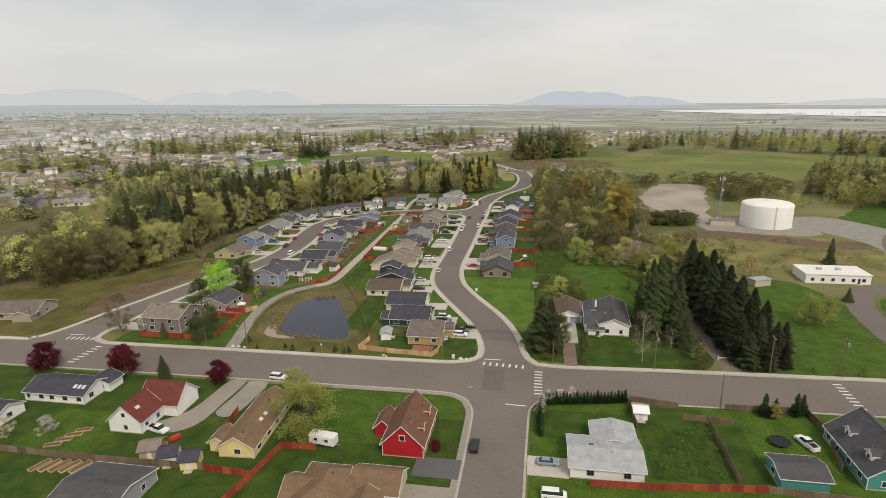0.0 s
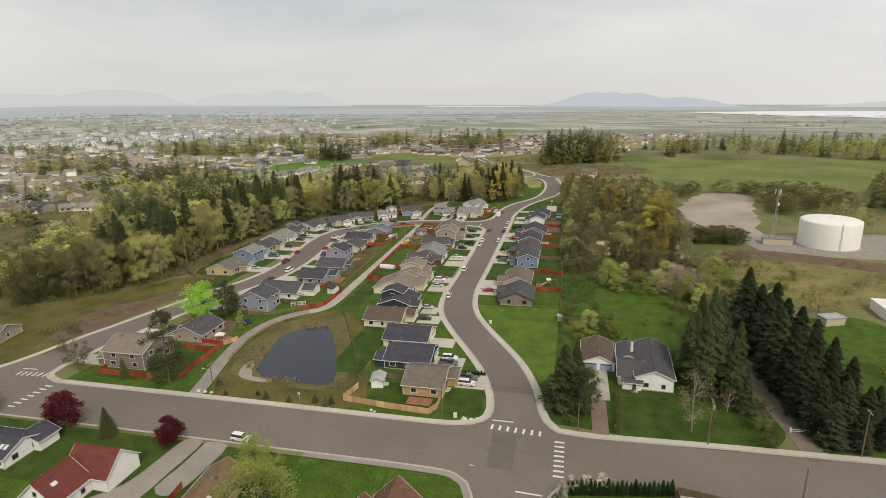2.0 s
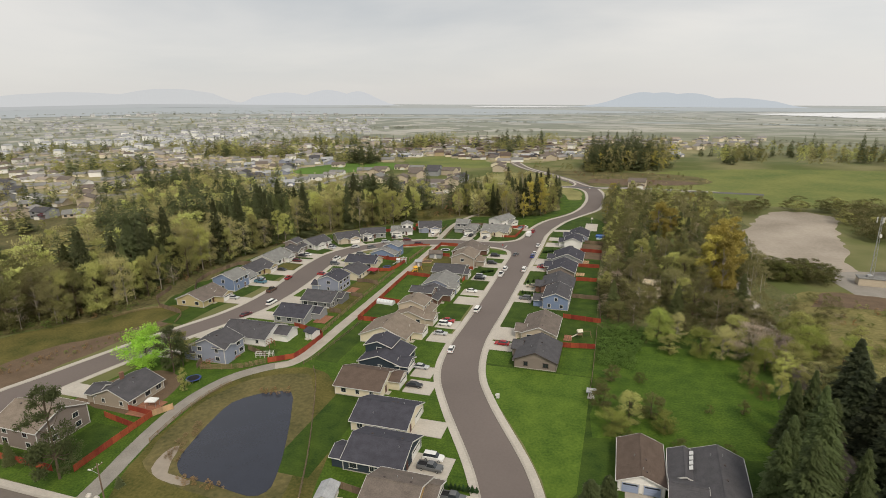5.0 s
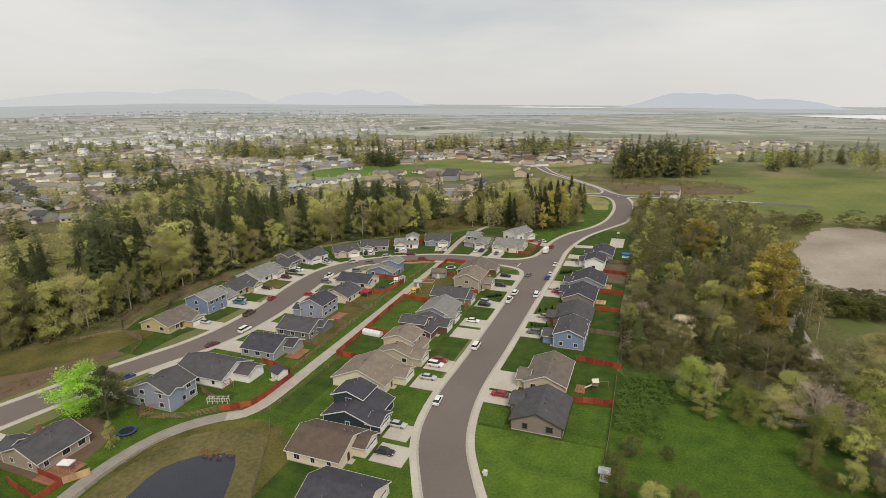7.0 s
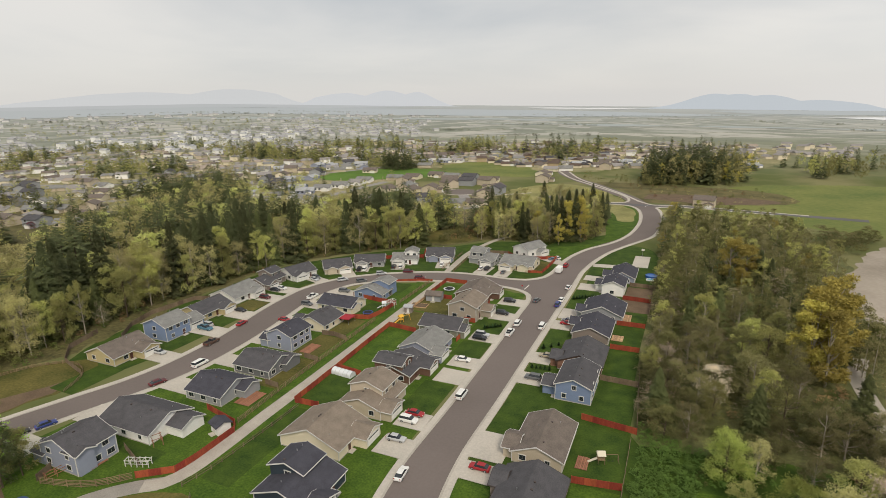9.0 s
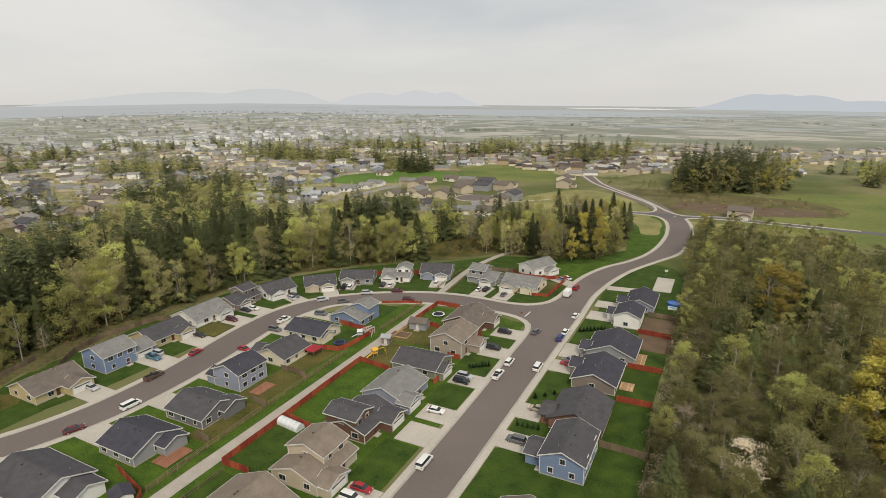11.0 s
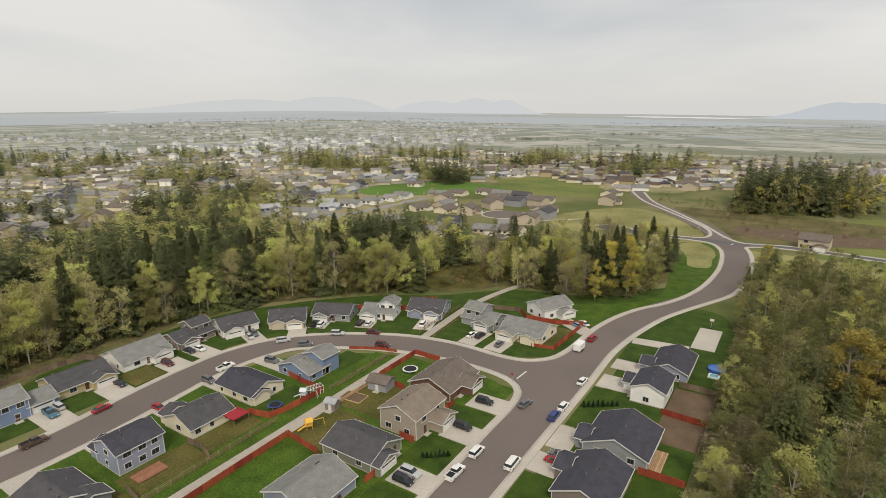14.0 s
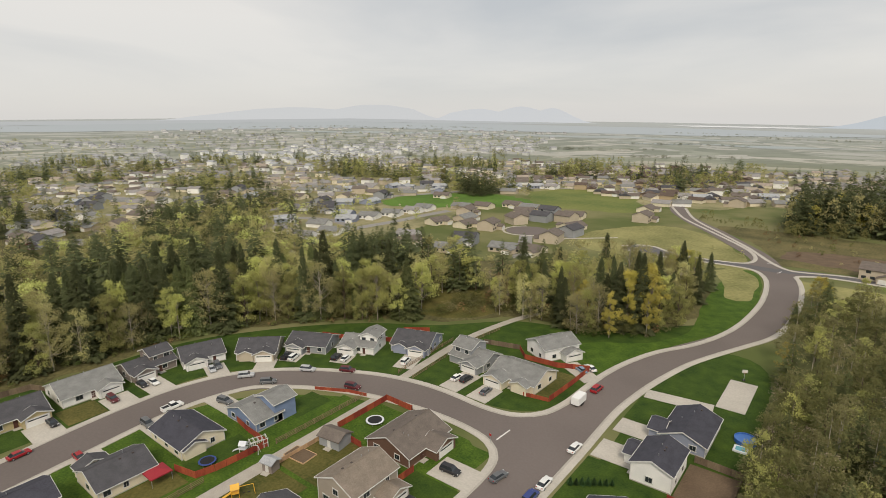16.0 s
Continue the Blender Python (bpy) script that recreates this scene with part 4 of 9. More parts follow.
def house(x, y, rot, w, d, wall, roof, label, h=2.75, ridge="x", pitch=0.42, wings=(), windows="b3 l2 r2", garage=None, upper=None, door=None, trim=None,
          hip=False, chimney=None, upper_windows="f2 b2 l1 r1", garage_mat=None, category="house", garage_w=4.9):
    """A house on its base centre; its front looks along local -y. wings: (cx, cy, w, d, h, ridge); upper: the same for a second storey."""
    HOUSE_COUNT[0] += 1
    rng = random.Random(HOUSE_COUNT[0] * 17)
    e = empty("house", x, y, 0, rot)
    wm, rm = SIDING[wall], ROOF[roof]
    top = volume(e, 0, 0, w, d, h, ridge, pitch, wm, rm, trim=trim, hip=hip)
    wall_windows(e, 0, 0, w, d, h, windows, rng, trim=trim)
    if h > 4.5:
        wall_windows(e, 0, 0, w, d, h, upper_windows, rng, z=3.6, trim=trim)
    roof_vents(e, rng, 0, 0, w, d, h, ridge, pitch)
    for cx, cy, ww, dd, hh, rd in wings:
        volume(e, cx, cy, ww, dd, hh, rd, pitch, wm, rm, trim=trim)
    if upper:
        cx, cy, ww, dd, hh, rd = upper
        volume(e, cx, cy, ww, dd, hh, rd, pitch, wm, rm, z0=h - 0.2, trim=trim)
        wall_windows(e, cx, cy, ww, dd, hh, upper_windows, rng, z=hh - 1.75, trim=trim)
        roof_vents(e, rng, cx, cy, ww, dd, hh, rd, pitch, 3)
    if garage:
        add_garage(e, garage[0], garage[1] - 0.04, 0, garage_w, garage_mat)
    if door:
        add_door(e, door[0], door[1] - 0.04, 0)
    if chimney:
        bm = bmesh.new()
        box(bm, chimney[0], chimney[1], h - 0.5, 0.9, 0.7, top - h + 1.4)
        box(bm, chimney[0], chimney[1], top + 0.85, 1.1, 0.9, 0.15)
        part("chimney", bm, SIDING["brick"], e)
    bm = bmesh.new()
    box(bm, 0, 0, -0.3, w + 0.12, d + 0.12, 0.55)
    part("foundation", bm, KERB, e)
    tagged(e, label, category, group="houses of the estate")
    return e


def plot(x0, x1, y0, y1, facing, *args, **kw):
    """A house on the footprint x0..x1, y0..y1 that faces e, w, s or n."""
    rot = dict(e=90, w=-90, s=0, n=180)[facing]
    w, d = (y1 - y0, x1 - x0) if facing in "ew" else (x1 - x0, y1 - y0)
    return house((x0 + x1) / 2, (y0 + y1) / 2, rot, w, d, *args, **kw)


# west side of the curving street, fronts to the east
plot(-40.3, -29.5, 156.5, 169, "e", "ochre", "taupe", "ochre house with brown roof at the street corner", h=3.0, ridge="y",
     wings=[(3.2, -6.4, 5.8, 3.2, 2.7, "y")], windows="b3 l2 r2 f1", garage=(3.2, -8.0), door=(-1.5, -5.4))
plot(-50, -36.5, 169.8, 182, "e", "navy", "dark", "low house with dark slate-blue roof", ridge="y", wings=[(-3.0, 8.0, 5.5, 3.4, 2.6, "y")], windows="b3 l3 r2", garage=(2.8, -6.75), door=(-2.6, -6.75))
plot(-55, -40.8, 183.6, 195.5, "e", "cream", "dark", "cream house with dark roof and white gutter", ridge="y", windows="b2 l3 r2", garage=(2.6, -7.1), door=(-3, -7.1))
plot(-67, -53.8, 197.8, 210, "e", "cream", "brown", "cream house with brown roof", ridge="y", wings=[(3.0, -7.6, 6.0, 4.0, 2.7, "y")], windows="b3 l3 r2", garage=(3.0, -9.6), door=(-2, -6.6))
plot(-67, -54, 212.5, 225, "e", "navy", "dark", "near-black house with stepped dark roof", ridge="x", pitch=0.36, wings=[(-3.0, -7.2, 6.2, 3.2, 2.7, "y")], windows="b2 l1 r2", garage=(-3.0, -8.8), door=(2, -6.5),
     upper=(2.6, 2.6, 6.8, 8.4, 5.4, "x"))
plot(-75, -59, 230, 242.5, "e", "cream", "tan", "wide cream house with tan roof", ridge="x", wings=[(3.0, -9.0, 6.4, 4.6, 2.7, "y")], windows="b3 l1 r2", garage=(3.0, -11.3), door=(-2, -8))
plot(-70.4, -58.5, 247.3, 260.5, "e", "beige", "tan", "beige split-level house with tan roof", ridge="x", pitch=0.36, wings=[(-3.2, -7.0, 6.2, 3.4, 2.7, "y")], windows="b2 l2 r2", garage=(-3.2, -8.7), door=(2, -6),
     upper=(2.4, 1.0, 8.0, 9.6, 5.4, "x"))
plot(-71, -60, 265.8, 278.5, "e", "brown", "charcoal", "dark brown house with charcoal stepped roof", ridge="x", pitch=0.36, wings=[(3.2, -6.4, 6.4, 4.6, 2.7, "y")], windows="b2 l2 r2", garage=(3.2, -8.7),
     door=(-2, -5.5), upper=(-3.0, 1.2, 6.6, 8.6, 5.4, "y"))
plot(-71.6, -59.4, 281.6, 294.6, "e", "slate", "grey", "slate-grey house with pale grey roof", ridge="x", wings=[(-4.4, -6.9, 6.0, 3.4, 2.7, "y")], windows="b3 l1 r2", garage=(-4.4, -8.6), door=(1, -6.9))
plot(-73.5, -59.5, 299.5, 310, "e", "olive", "charcoal", "olive house with charcoal roof", ridge="y", wings=[(-2.2, -7.6, 6.0, 3.6, 2.7, "y")], windows="b2 l2 r2", garage=(-2.2, -9.4), door=(3, -7))
plot(-69, -58.4, 314.4, 326.4, "e", "sand", "tan", "two-storey sand-coloured house with tan roof", h=5.4, ridge="x", wings=[(2.6, -6.6, 6.2, 4.4, 2.7, "y")], windows="b2 l2 r1", garage=(2.6, -8.8), door=(-2.4, -5.3))
plot(-74, -61, 333, 347.5, "e", "brown", "taupe", "brown house with broad taupe roof on the corner", ridge="x", wings=[(2.0, -7.4, 7.0, 4.4, 2.7, "y")], windows="b3 l2 r3", garage=(2.0, -9.6), door=(-3, -6.5))

# east side, fronts to the west
plot(-23, -10.8, 225.6, 239.6, "w", "taupe", "charcoal", "taupe house with charcoal roof and white windows", ridge="x", windows="b2 r2 l2", wings=[(-3.2, -6.6, 6.2, 2.6, 2.7, "y")], garage=(-3.2, -7.9), door=(2.5, -6.1), trim=TRIM_DARK)
plot(-24, -13, 244.6, 260, "w", "beige", "taupe", "beige house with taupe roof", ridge="x", windows="b3 r2 l2", wings=[(3.6, -6.2, 6.4, 3.0, 2.7, "y")], garage=(3.6, -7.7), door=(-2, -5.5))
plot(-21, -11.8, 273.6, 287, "w", "blue", "charcoal", "blue two-level house with charcoal roof", h=4.6, ridge="x", windows="b3 r2 l2", upper_windows="b2 r1 l1", wings=[(1.6, -6.2, 6.2, 4.4, 2.7, "y")], garage=(1.6, -8.4), door=(5.4, -4.6))
plot(-24.2, -11.8, 290.6, 304.6, "w", "brick", "charcoal", "brick-red house with charcoal roof", ridge="x", windows="b2 r2 l2", wings=[(2.8, -7.0, 6.2, 2.8, 2.7, "y")], garage=(2.8, -8.4), door=(-2, -6.2), trim=TRIM_DARK)
plot(-24, -12.6, 312, 326.6, "w", "taupe", "dark", "taupe house with dark roof and white barge boards", ridge="x", windows="b2 r1 l2", wings=[(-3.0, -6.6, 6.2, 2.8, 2.7, "y")], garage=(-3.0, -8.0), door=(2.4, -5.7))
plot(-24.4, -10.6, 330.8, 345, "w", "grey", "dark", "grey house with dark roof and white barge boards", ridge="x", windows="b2 r2 l2", wings=[(3.0, -7.6, 6.2, 2.6, 2.7, "y")], garage=(3.0, -8.9), door=(-2, -6.9))
plot(-21.4, -13, 358.8, 370, "w", "white", "dark", "tall white house with dark roof", h=4.4, ridge="x", windows="b2 r1 l2", upper_windows="b2 r1", wings=[(-2.4, -5.6, 6.0, 3.4, 2.7, "y")], garage=(-2.4, -7.3), door=(3, -4.2))
plot(-20.6, -10.6, 376, 391, "w", "slate", "dark", "slate-blue house with dark roof", ridge="x", windows="b3 r2 l2", wings=[(3.4, -6.2, 6.2, 3.2, 2.7, "y")], garage=(3.4, -7.8), door=(-2, -5))

# inside the loop, fronts to the west, backs to the footpath
plot(-134.6, -120.6, 155.6, 168.6, "w", "taupe", "tan", "two-storey taupe house with tan roof", h=5.4, ridge="y", windows="b2 r2 l2", upper_windows="b2 r2 l2 f2", wings=[(3.0, -8.0, 6.0, 3.4, 2.7, "y")], garage=(3.0, -9.7))
plot(-127.4, -115.4, 175.8, 187.5, "w", "sand", "charcoal", "sand-coloured house with charcoal roof", ridge="x", windows="b3 r2 l1", wings=[(2.6, -7.0, 6, 3.4, 2.7, "y")], garage=(2.6, -8.7), chimney=(-1, -3))
plot(-120, -108, 204.2, 213.4, "w", "slate", "charcoal", "two-storey slate-grey house with charcoal roof", h=5.2, ridge="x", windows="b3 r2 l1", upper_windows="b2 r2", wings=[(2.0, -7.0, 5.6, 4, 2.7, "y"), (2.6, 4.4, 3.8, 4.4, 5.2, "y")], garage=(2.0, -9))
plot(-120.8, -103.5, 218, 230.5, "w", "white", "charcoal", "white house with long charcoal roof", ridge="y", windows="b1 r3 l2", wings=[(-2.0, 9.0, 6.4, 9.4, 2.7, "y")], garage=(3, -8.6))
plot(-112.8, -100.6, 237, 248.8, "w", "grey", "dark", "grey house with dark roof and timber deck", ridge="y", windows="b1 r3 l2", wings=[(-2.4, 7.0, 5.6, 4.6, 2.7, "y")], garage=(2.4, -6.1))
plot(-111.6, -98.8, 253.4, 264.6, "w", "storm", "charcoal", "dark grey house with charcoal roof and white trim", ridge="y", windows="b3 r3 l2", wings=[(-3.2, 6.0, 6.4, 4.0, 2.7, "y")], garage=(3, -6.6))
plot(-114, -104.4, 270.4, 280.4, "w", "slate", "dark", "two-storey slate-blue house with dark roof", h=5.2, ridge="x", windows="b3 r1 l1", upper_windows="b3 r1 f2", wings=[(2, -6, 5.6, 4, 2.7, "y")], garage=(2, -8))
plot(-114.8, -103.4, 286.6, 298, "w", "cream", "charcoal", "cream house with charcoal roof", ridge="x", windows="b3 r1 l2", wings=[(2.4, -6.6, 6, 3, 2.7, "y")], garage=(2.4, -8.1))
plot(-119, -104.2, 304, 314.5, "w", "cream", "dark", "cream house with dark blue-grey roof", ridge="y", windows="b2 r3 l2", wings=[(2.4, 6.8, 5.0, 3.0, 2.7, "y")], garage=(2.4, -7.5))
plot(-113.2, -100.4, 320.8, 328.6, "w", "blue", "grey", "blue house with pale grey roof", ridge="x", pitch=0.36, windows="b2 r2 l1", wings=[(-4.8, 2.6, 6.4, 7.6, 5.4, "x")], garage=(1.0, -6.5))

# outside the loop, fronts to the street
plot(-161, -148.4, 242, 255.4, "e", "khaki", "taupe", "yellow-tan ranch house with taupe roof", ridge="x", windows="f2 l2 r1", wings=[(3.4, -7.6, 6.4, 4.6, 2.7, "y")], garage=(3.4, -9.9), door=(-1, -6.3))
plot(-159, -148.4, 260.8, 270.6, "e", "blue", "grey", "two-storey blue house with grey roof", h=5.3, ridge="x", windows="f2 l1 r1", upper_windows="f3 l1", wings=[(8.0, -0.4, 6.6, 9.0, 2.7, "x")], garage=(8.0, -4.9), door=(2, -5.3))
plot(-163, -151, 278, 292.5, "e", "khaki", "charcoal", "yellow-tan house with charcoal roof", ridge="x", windows="f2 l2 r1", wings=[(4.0, -6.8, 6.2, 3.6, 2.7, "y")], garage=(4.0, -8.6), door=(0, -6))
plot(-165.6, -152.5, 296, 311, "e", "white", "grey", "white house with grey roof", ridge="x", windows="f2 l2 r1", wings=[(3.8, -7.2, 6.2, 3.2, 2.7, "y")], garage=(3.8, -8.8), door=(0, -6.5))
plot(-163, -153.8, 314, 327.6, "e", "taupe", "charcoal", "dark two-level house with white garage door", ridge="x", windows="f2 l1 r1", upper=(3.4, 1.0, 6.6, 7.0, 5.3, "x"), wings=[(-3.4, -5.4, 6.2, 3.6, 2.7, "y")], garage=(-3.4, -7.2), door=(2, -4.6))
house(-153.5, 335.5, 72, 12.5, 12, "white", "charcoal", "white house with charcoal roof at the bend", ridge="x", windows="f1 l2 r2", wings=[(-2.6, -6.6, 6.2, 3.4, 2.7, "y")], garage=(-2.6, -8.3), door=(3, -6))
house(-141.8, 350.0, 42, 12.5, 12, "beige", "charcoal", "beige house with dark red gable trim", ridge="x", windows="f1 l2 r2", wings=[(2.8, -6.4, 6.2, 3.2, 2.7, "y"), (-3.0, -6.2, 4.4, 1.6, 2.7, "y")], garage=(2.8, -8.0), door=(-0.6, -6.1), garage_mat=GARAGE)
house(-131.5, 363.5, 24, 14, 10.5, "grey", "charcoal", "grey house with charcoal roof and white garage", ridge="x", windows="f3 l1 r1", wings=[(-3.2, -5.8, 6.2, 3.4, 2.7, "y")], garage=(-3.2, -7.5), door=(1, -5.3))
house(-117.0, 373.0, 20, 12.0, 9.5, "white", "grey", "white two-storey house with grey roof", ridge="x", windows="f1 b2 l1 r1", upper=(3.0, 1.2, 6.0, 7.0, 5.4, "y"), wings=[(-3.0, -5.2, 6.0, 4.4, 2.7, "y")], garage=(-3.0, -7.4), door=(2.5, -4.8))
house(-103.5, 385.0, 18, 13.2, 13, "slate", "charcoal", "grey house with charcoal roof and white trim", ridge="x", windows="f2 l2 r3", wings=[(3.0, -7.0, 6.2, 3.2, 2.7, "y"), (-3.0, -6.8, 4.6, 1.6, 2.7, "y")], garage=(3.0, -8.6), door=(-0.4, -6.6))
house(-80.5, 386.5, -2, 13, 9.5, "grey", "grey", "grey two-storey house with white garage door", ridge="x", windows="f1 b2 l1 r2", upper=(-2.8, 0.8, 7.0, 8.0, 5.4, "x"), wings=[(3.0, -5.4, 6.2, 4.6, 2.7, "y")], garage=(3.0, -7.7), door=(-1.2, -4.8))
house(-62.5, 385.0, -2, 15, 12.5, "cream", "grey", "cream house with pale grey roof and red gable trim", ridge="x", windows="f2 b3 l1 r2", wings=[(-4.2, -7.4, 6.4, 4.6, 2.7, "y"), (3.6, -7.0, 5.0, 2.4, 2.7, "y")], garage=(-4.2, -9.7), door=(0.4, -6.3))
house(-64.0, 407.0, 62, 13, 10, "white", "grey", "white house with pale grey roof near the wood", h=4.2, ridge="x", windows="f2 b2 l2 r1", upper_windows="f1", wings=[(2.6, -5.8, 6.2, 4.4, 2.7, "y")], garage=(2.6, -8.0))

# south of the main road
plot(-135.6, -117.5, 110.2, 120, "s", "white", "dark", "white house with dark blue-grey roof and skylights", ridge="x", windows="f5 l1 r2", wings=[(7.4, 4.6, 7.0, 5.0, 2.7, "y")])
plot(-147, -131, 97, 105.5, "s", "white", "dark", "long low white house with dark roof", ridge="x", windows="f4 r1")
house(-97.0, 104.4, 0, 8.6, 8, "white", "red", "white house with steep red roof", h=3.4, ridge="y", pitch=0.9, windows="f1 r2 l1", upper_windows="f1", wings=[(3.0, 8.4, 10.5, 8.6, 3.4, "x")])
house(-65.6, 106.0, 3, 8.2, 21.5, "yellow", "ochre", "yellow house with long brown roof", h=2.8, ridge="y", pitch=0.62, windows="f1 r4 l2", wings=[(-5.2, -6.6, 4.0, 5.0, 2.6, "y")])
house(-28.3, 107.7, 0, 9.2, 14.4, "red", "rust", "bright red barn-like house with steep brown roof", h=3.3, ridge="y", pitch=1.0, windows="r3 l2", wings=[(-6.4, 2.6, 4.0, 6.0, 2.4, "y")], upper_windows="f1")
house(-39.5, 84.5, 0, 12.5, 16, "beige", "ochre", "broad beige house with brown hipped roof", ridge="y", pitch=0.6, hip=True, windows="f3 b2 l2 r2", wings=[(9.0, 5.0, 9.5, 8.0, 2.7, "x"), (-5.0, 1.0, 7.0, 7.0, 2.7, "x"), (8.0, -3.0, 6.0, 8.0, 2.6, "y")])
plot(7.6, 22.2, 98.7, 109.5, "s", "white", "pale", "white bungalow with pale grey metal roof", ridge="x", pitch=0.22, windows="f2 l1 r2", wings=[(2.6, 7.6, 9.0, 7.6, 2.7, "y")])
plot(48.2, 57, 100.8, 108.2, "s", "teal", "charcoal", "small teal garage with charcoal roof", ridge="x", pitch=0.3, windows="l1 r1", category="garage")
house(71, 111.5, 0, 13, 17, "teal", "charcoal", "teal house with charcoal roof and dormers", h=3.2, ridge="y", pitch=0.75, windows="l4 r3 f2")
house(-85.0, 78.5, 0, 14, 15, "grey", "charcoal", "grey house with shallow charcoal roof", ridge="x", pitch=0.25, windows="f2 r2 b2")

# beyond the main road to the east
house(11.0, 186.2, 0, 8.8, 14, "white", "brown", "white double garage with brown roof", h=2.7, ridge="y", pitch=0.42, windows="l1 r1", garage=(-2.1, -7.0), garage_w=3.2, garage_mat=GARAGE_BLUE, category="garage")
house(25.4, 180.6, -3, 9.4, 21, "white", "charcoal", "white house with charcoal roof", h=3.9, ridge="y", pitch=0.42, windows="f2 l1 r3", upper_windows="f1", wings=[(-6.3, 5.2, 5.6, 9.6, 3.3, "y"), (-6.0, -3.6, 6.2, 11.2, 3.0, "x"), (-5.6, -10.0, 4.8, 2.6, 2.3, "x")], door=(-5.0, -11.3))
house(-195, 165, 12, 20, 12, "sand", "taupe", "sand-coloured ranch house with taupe roof by the wood", ridge="x", windows="f4 r1 l1", wings=[(6.5, -6.5, 7, 5, 2.7, "y")])


def dormer(par, x, y, z, face, wall, roof, w=1.8):
    """A gabled dormer with a window, standing out of a roof."""
    d = empty("dormer", x, y, z, face)
    d.parent = par
    volume(d, 0, 1.2, w, 3.2, 1.5, "y", 0.8, wall, roof, z0=-0.4, over=0.2)
    add_window(d, 0, -0.42, 0.35, 0, 0.9, 0.9)


houses = {o["label"]: o for o in scene.objects if o.get("category") in ("house", "garage")}
rh = houses["bright red barn-like house with steep brown roof"]
for yy in (-2.6, 4.0):
    dormer(rh, 3.6, yy, 3.9, 90, SIDING["red"], ROOF["rust"])
add_window(rh, 0, -7.25, 4.2, 0, 1.2, 1.2)
th = houses["teal house with charcoal roof and dormers"]
for yy in (-4.5, 3.5):
    dormer(th, -4.4, yy, 4.2, -90, SIDING["white"], ROOF["charcoal"], 2.2)
add_window(houses["white house with steep red roof"], 0, -4.05, 4.3, 0, 1.0, 1.1)
add_garage(houses["white double garage with brown roof"], 2.1, -7.04, 0, 3.2, GARAGE_BLUE)


def skylight(label, spots):
    for x, y, z, rx, ry in spots:
        me = shared(("skylight",), lambda bm: box(bm, 0, 0, 0, 0.8, 1.2, 0.12), mat("skylight_glass", (0.62, 0.63, 0.62), 0.2, 0.05, 1, 6, spec=0.6))
        piece("skylight", me, houses[label], pose(x, y, z, rx, ry, 0), "pale skylight")


skylight("white house with dark blue-grey roof and skylights", [(5.0 + i * 1.3, -2.6, 3.86, 22.8, 0) for i in range(3)])
skylight("yellow house with long brown roof", [(2.1, -2.0 + i * 2.4, 4.25, 0, 31.8) for i in (0, 1)])
skylight("white house with charcoal roof", [(-5.2 + 0.1 * i, 3.2 + i * 1.7, 4.62, 0, -22.8) for i in range(4)])
skylight("white house with steep red roof", [(2.0, -1.5, 5.6, 0, 42)])


def driveway(x0, x1, y0, y1, rot=0.0, material=None, label="pale concrete driveway"):
    bm = bmesh.new()
    box(bm, 0, 0, -0.1, x1 - x0, y1 - y0, 0.27)
    ob = part("driveway", bm, material or CONCRETE)
    ob.matrix_basis = pose((x0 + x1) / 2, (y0 + y1) / 2, 0, 0, 0, rot)
    setting(ob, label, "driveway")


def slab(x, y, rot, length, width, material=None, label="pale concrete driveway"):
    driveway(x - length / 2, x + length / 2, y - width / 2, y + width / 2, rot, material, label)


# driveways of the west side
for a, b, c, d in ((-27.5, -19.5, 162.5, 169.2), (-36.4, -27.5, 172.5, 179.6), (-40.7, -33, 186, 192.5), (-49.8, -41.8, 203.5, 210.5), (-50.8, -44.6, 212.2, 218.6), (-54.3, -46.8, 235.8, 243), (-55.0, -47.2, 247.0, 254),
                   (-55.2, -47, 270.6, 278.6), (-55.2, -46.6, 280.6, 287.4), (-55.8, -46.4, 299.6, 306.4), (-55.4, -46, 319, 326.4), (-57, -46.4, 334, 341.5)):
    driveway(a, b, c, d)
# east side
for a, b, c, d in ((-33.6, -25.6, 238.6 - 3.6, 241.2), (-33.4, -25.6, 242.5, 253), (-33, -26.2, 278.2, 285), (-32.8, -26.8, 291.4, 298.6), (-32.6, -26.2, 318.6, 326), (-32.4, -26.8, 328.6, 338.6),
                   (-31.6, -22.4, 362, 370), (-31.4, -22.2, 375, 381.8)):
    driveway(a, b, c, d)
def kerb_x(line, y):
    """Where a kerb line crosses the given y."""
    rows = sorted((q, p) for p, q in line)
    return float(np.interp(y, [r[0] for r in rows], [r[1] for r in rows]))


# inside the loop
for a, b, c, d in ((-142, -134, 156, 162), (-138, -126, 177, 183), (-134.5, -126.5, 203, 210), (-130.5, -119, 218, 226), (-129, -112.6, 238, 245), (-127, -111.4, 255, 262), (-127, -118, 271, 278), (-127, -120, 288, 294.6),
                   (-128.5, -119, 304, 311.6), (-123.5, -112, 321, 327)):
    driveway(kerb_x(LOOP_IN, (c + d) / 2) + 1.0, b, c, d)
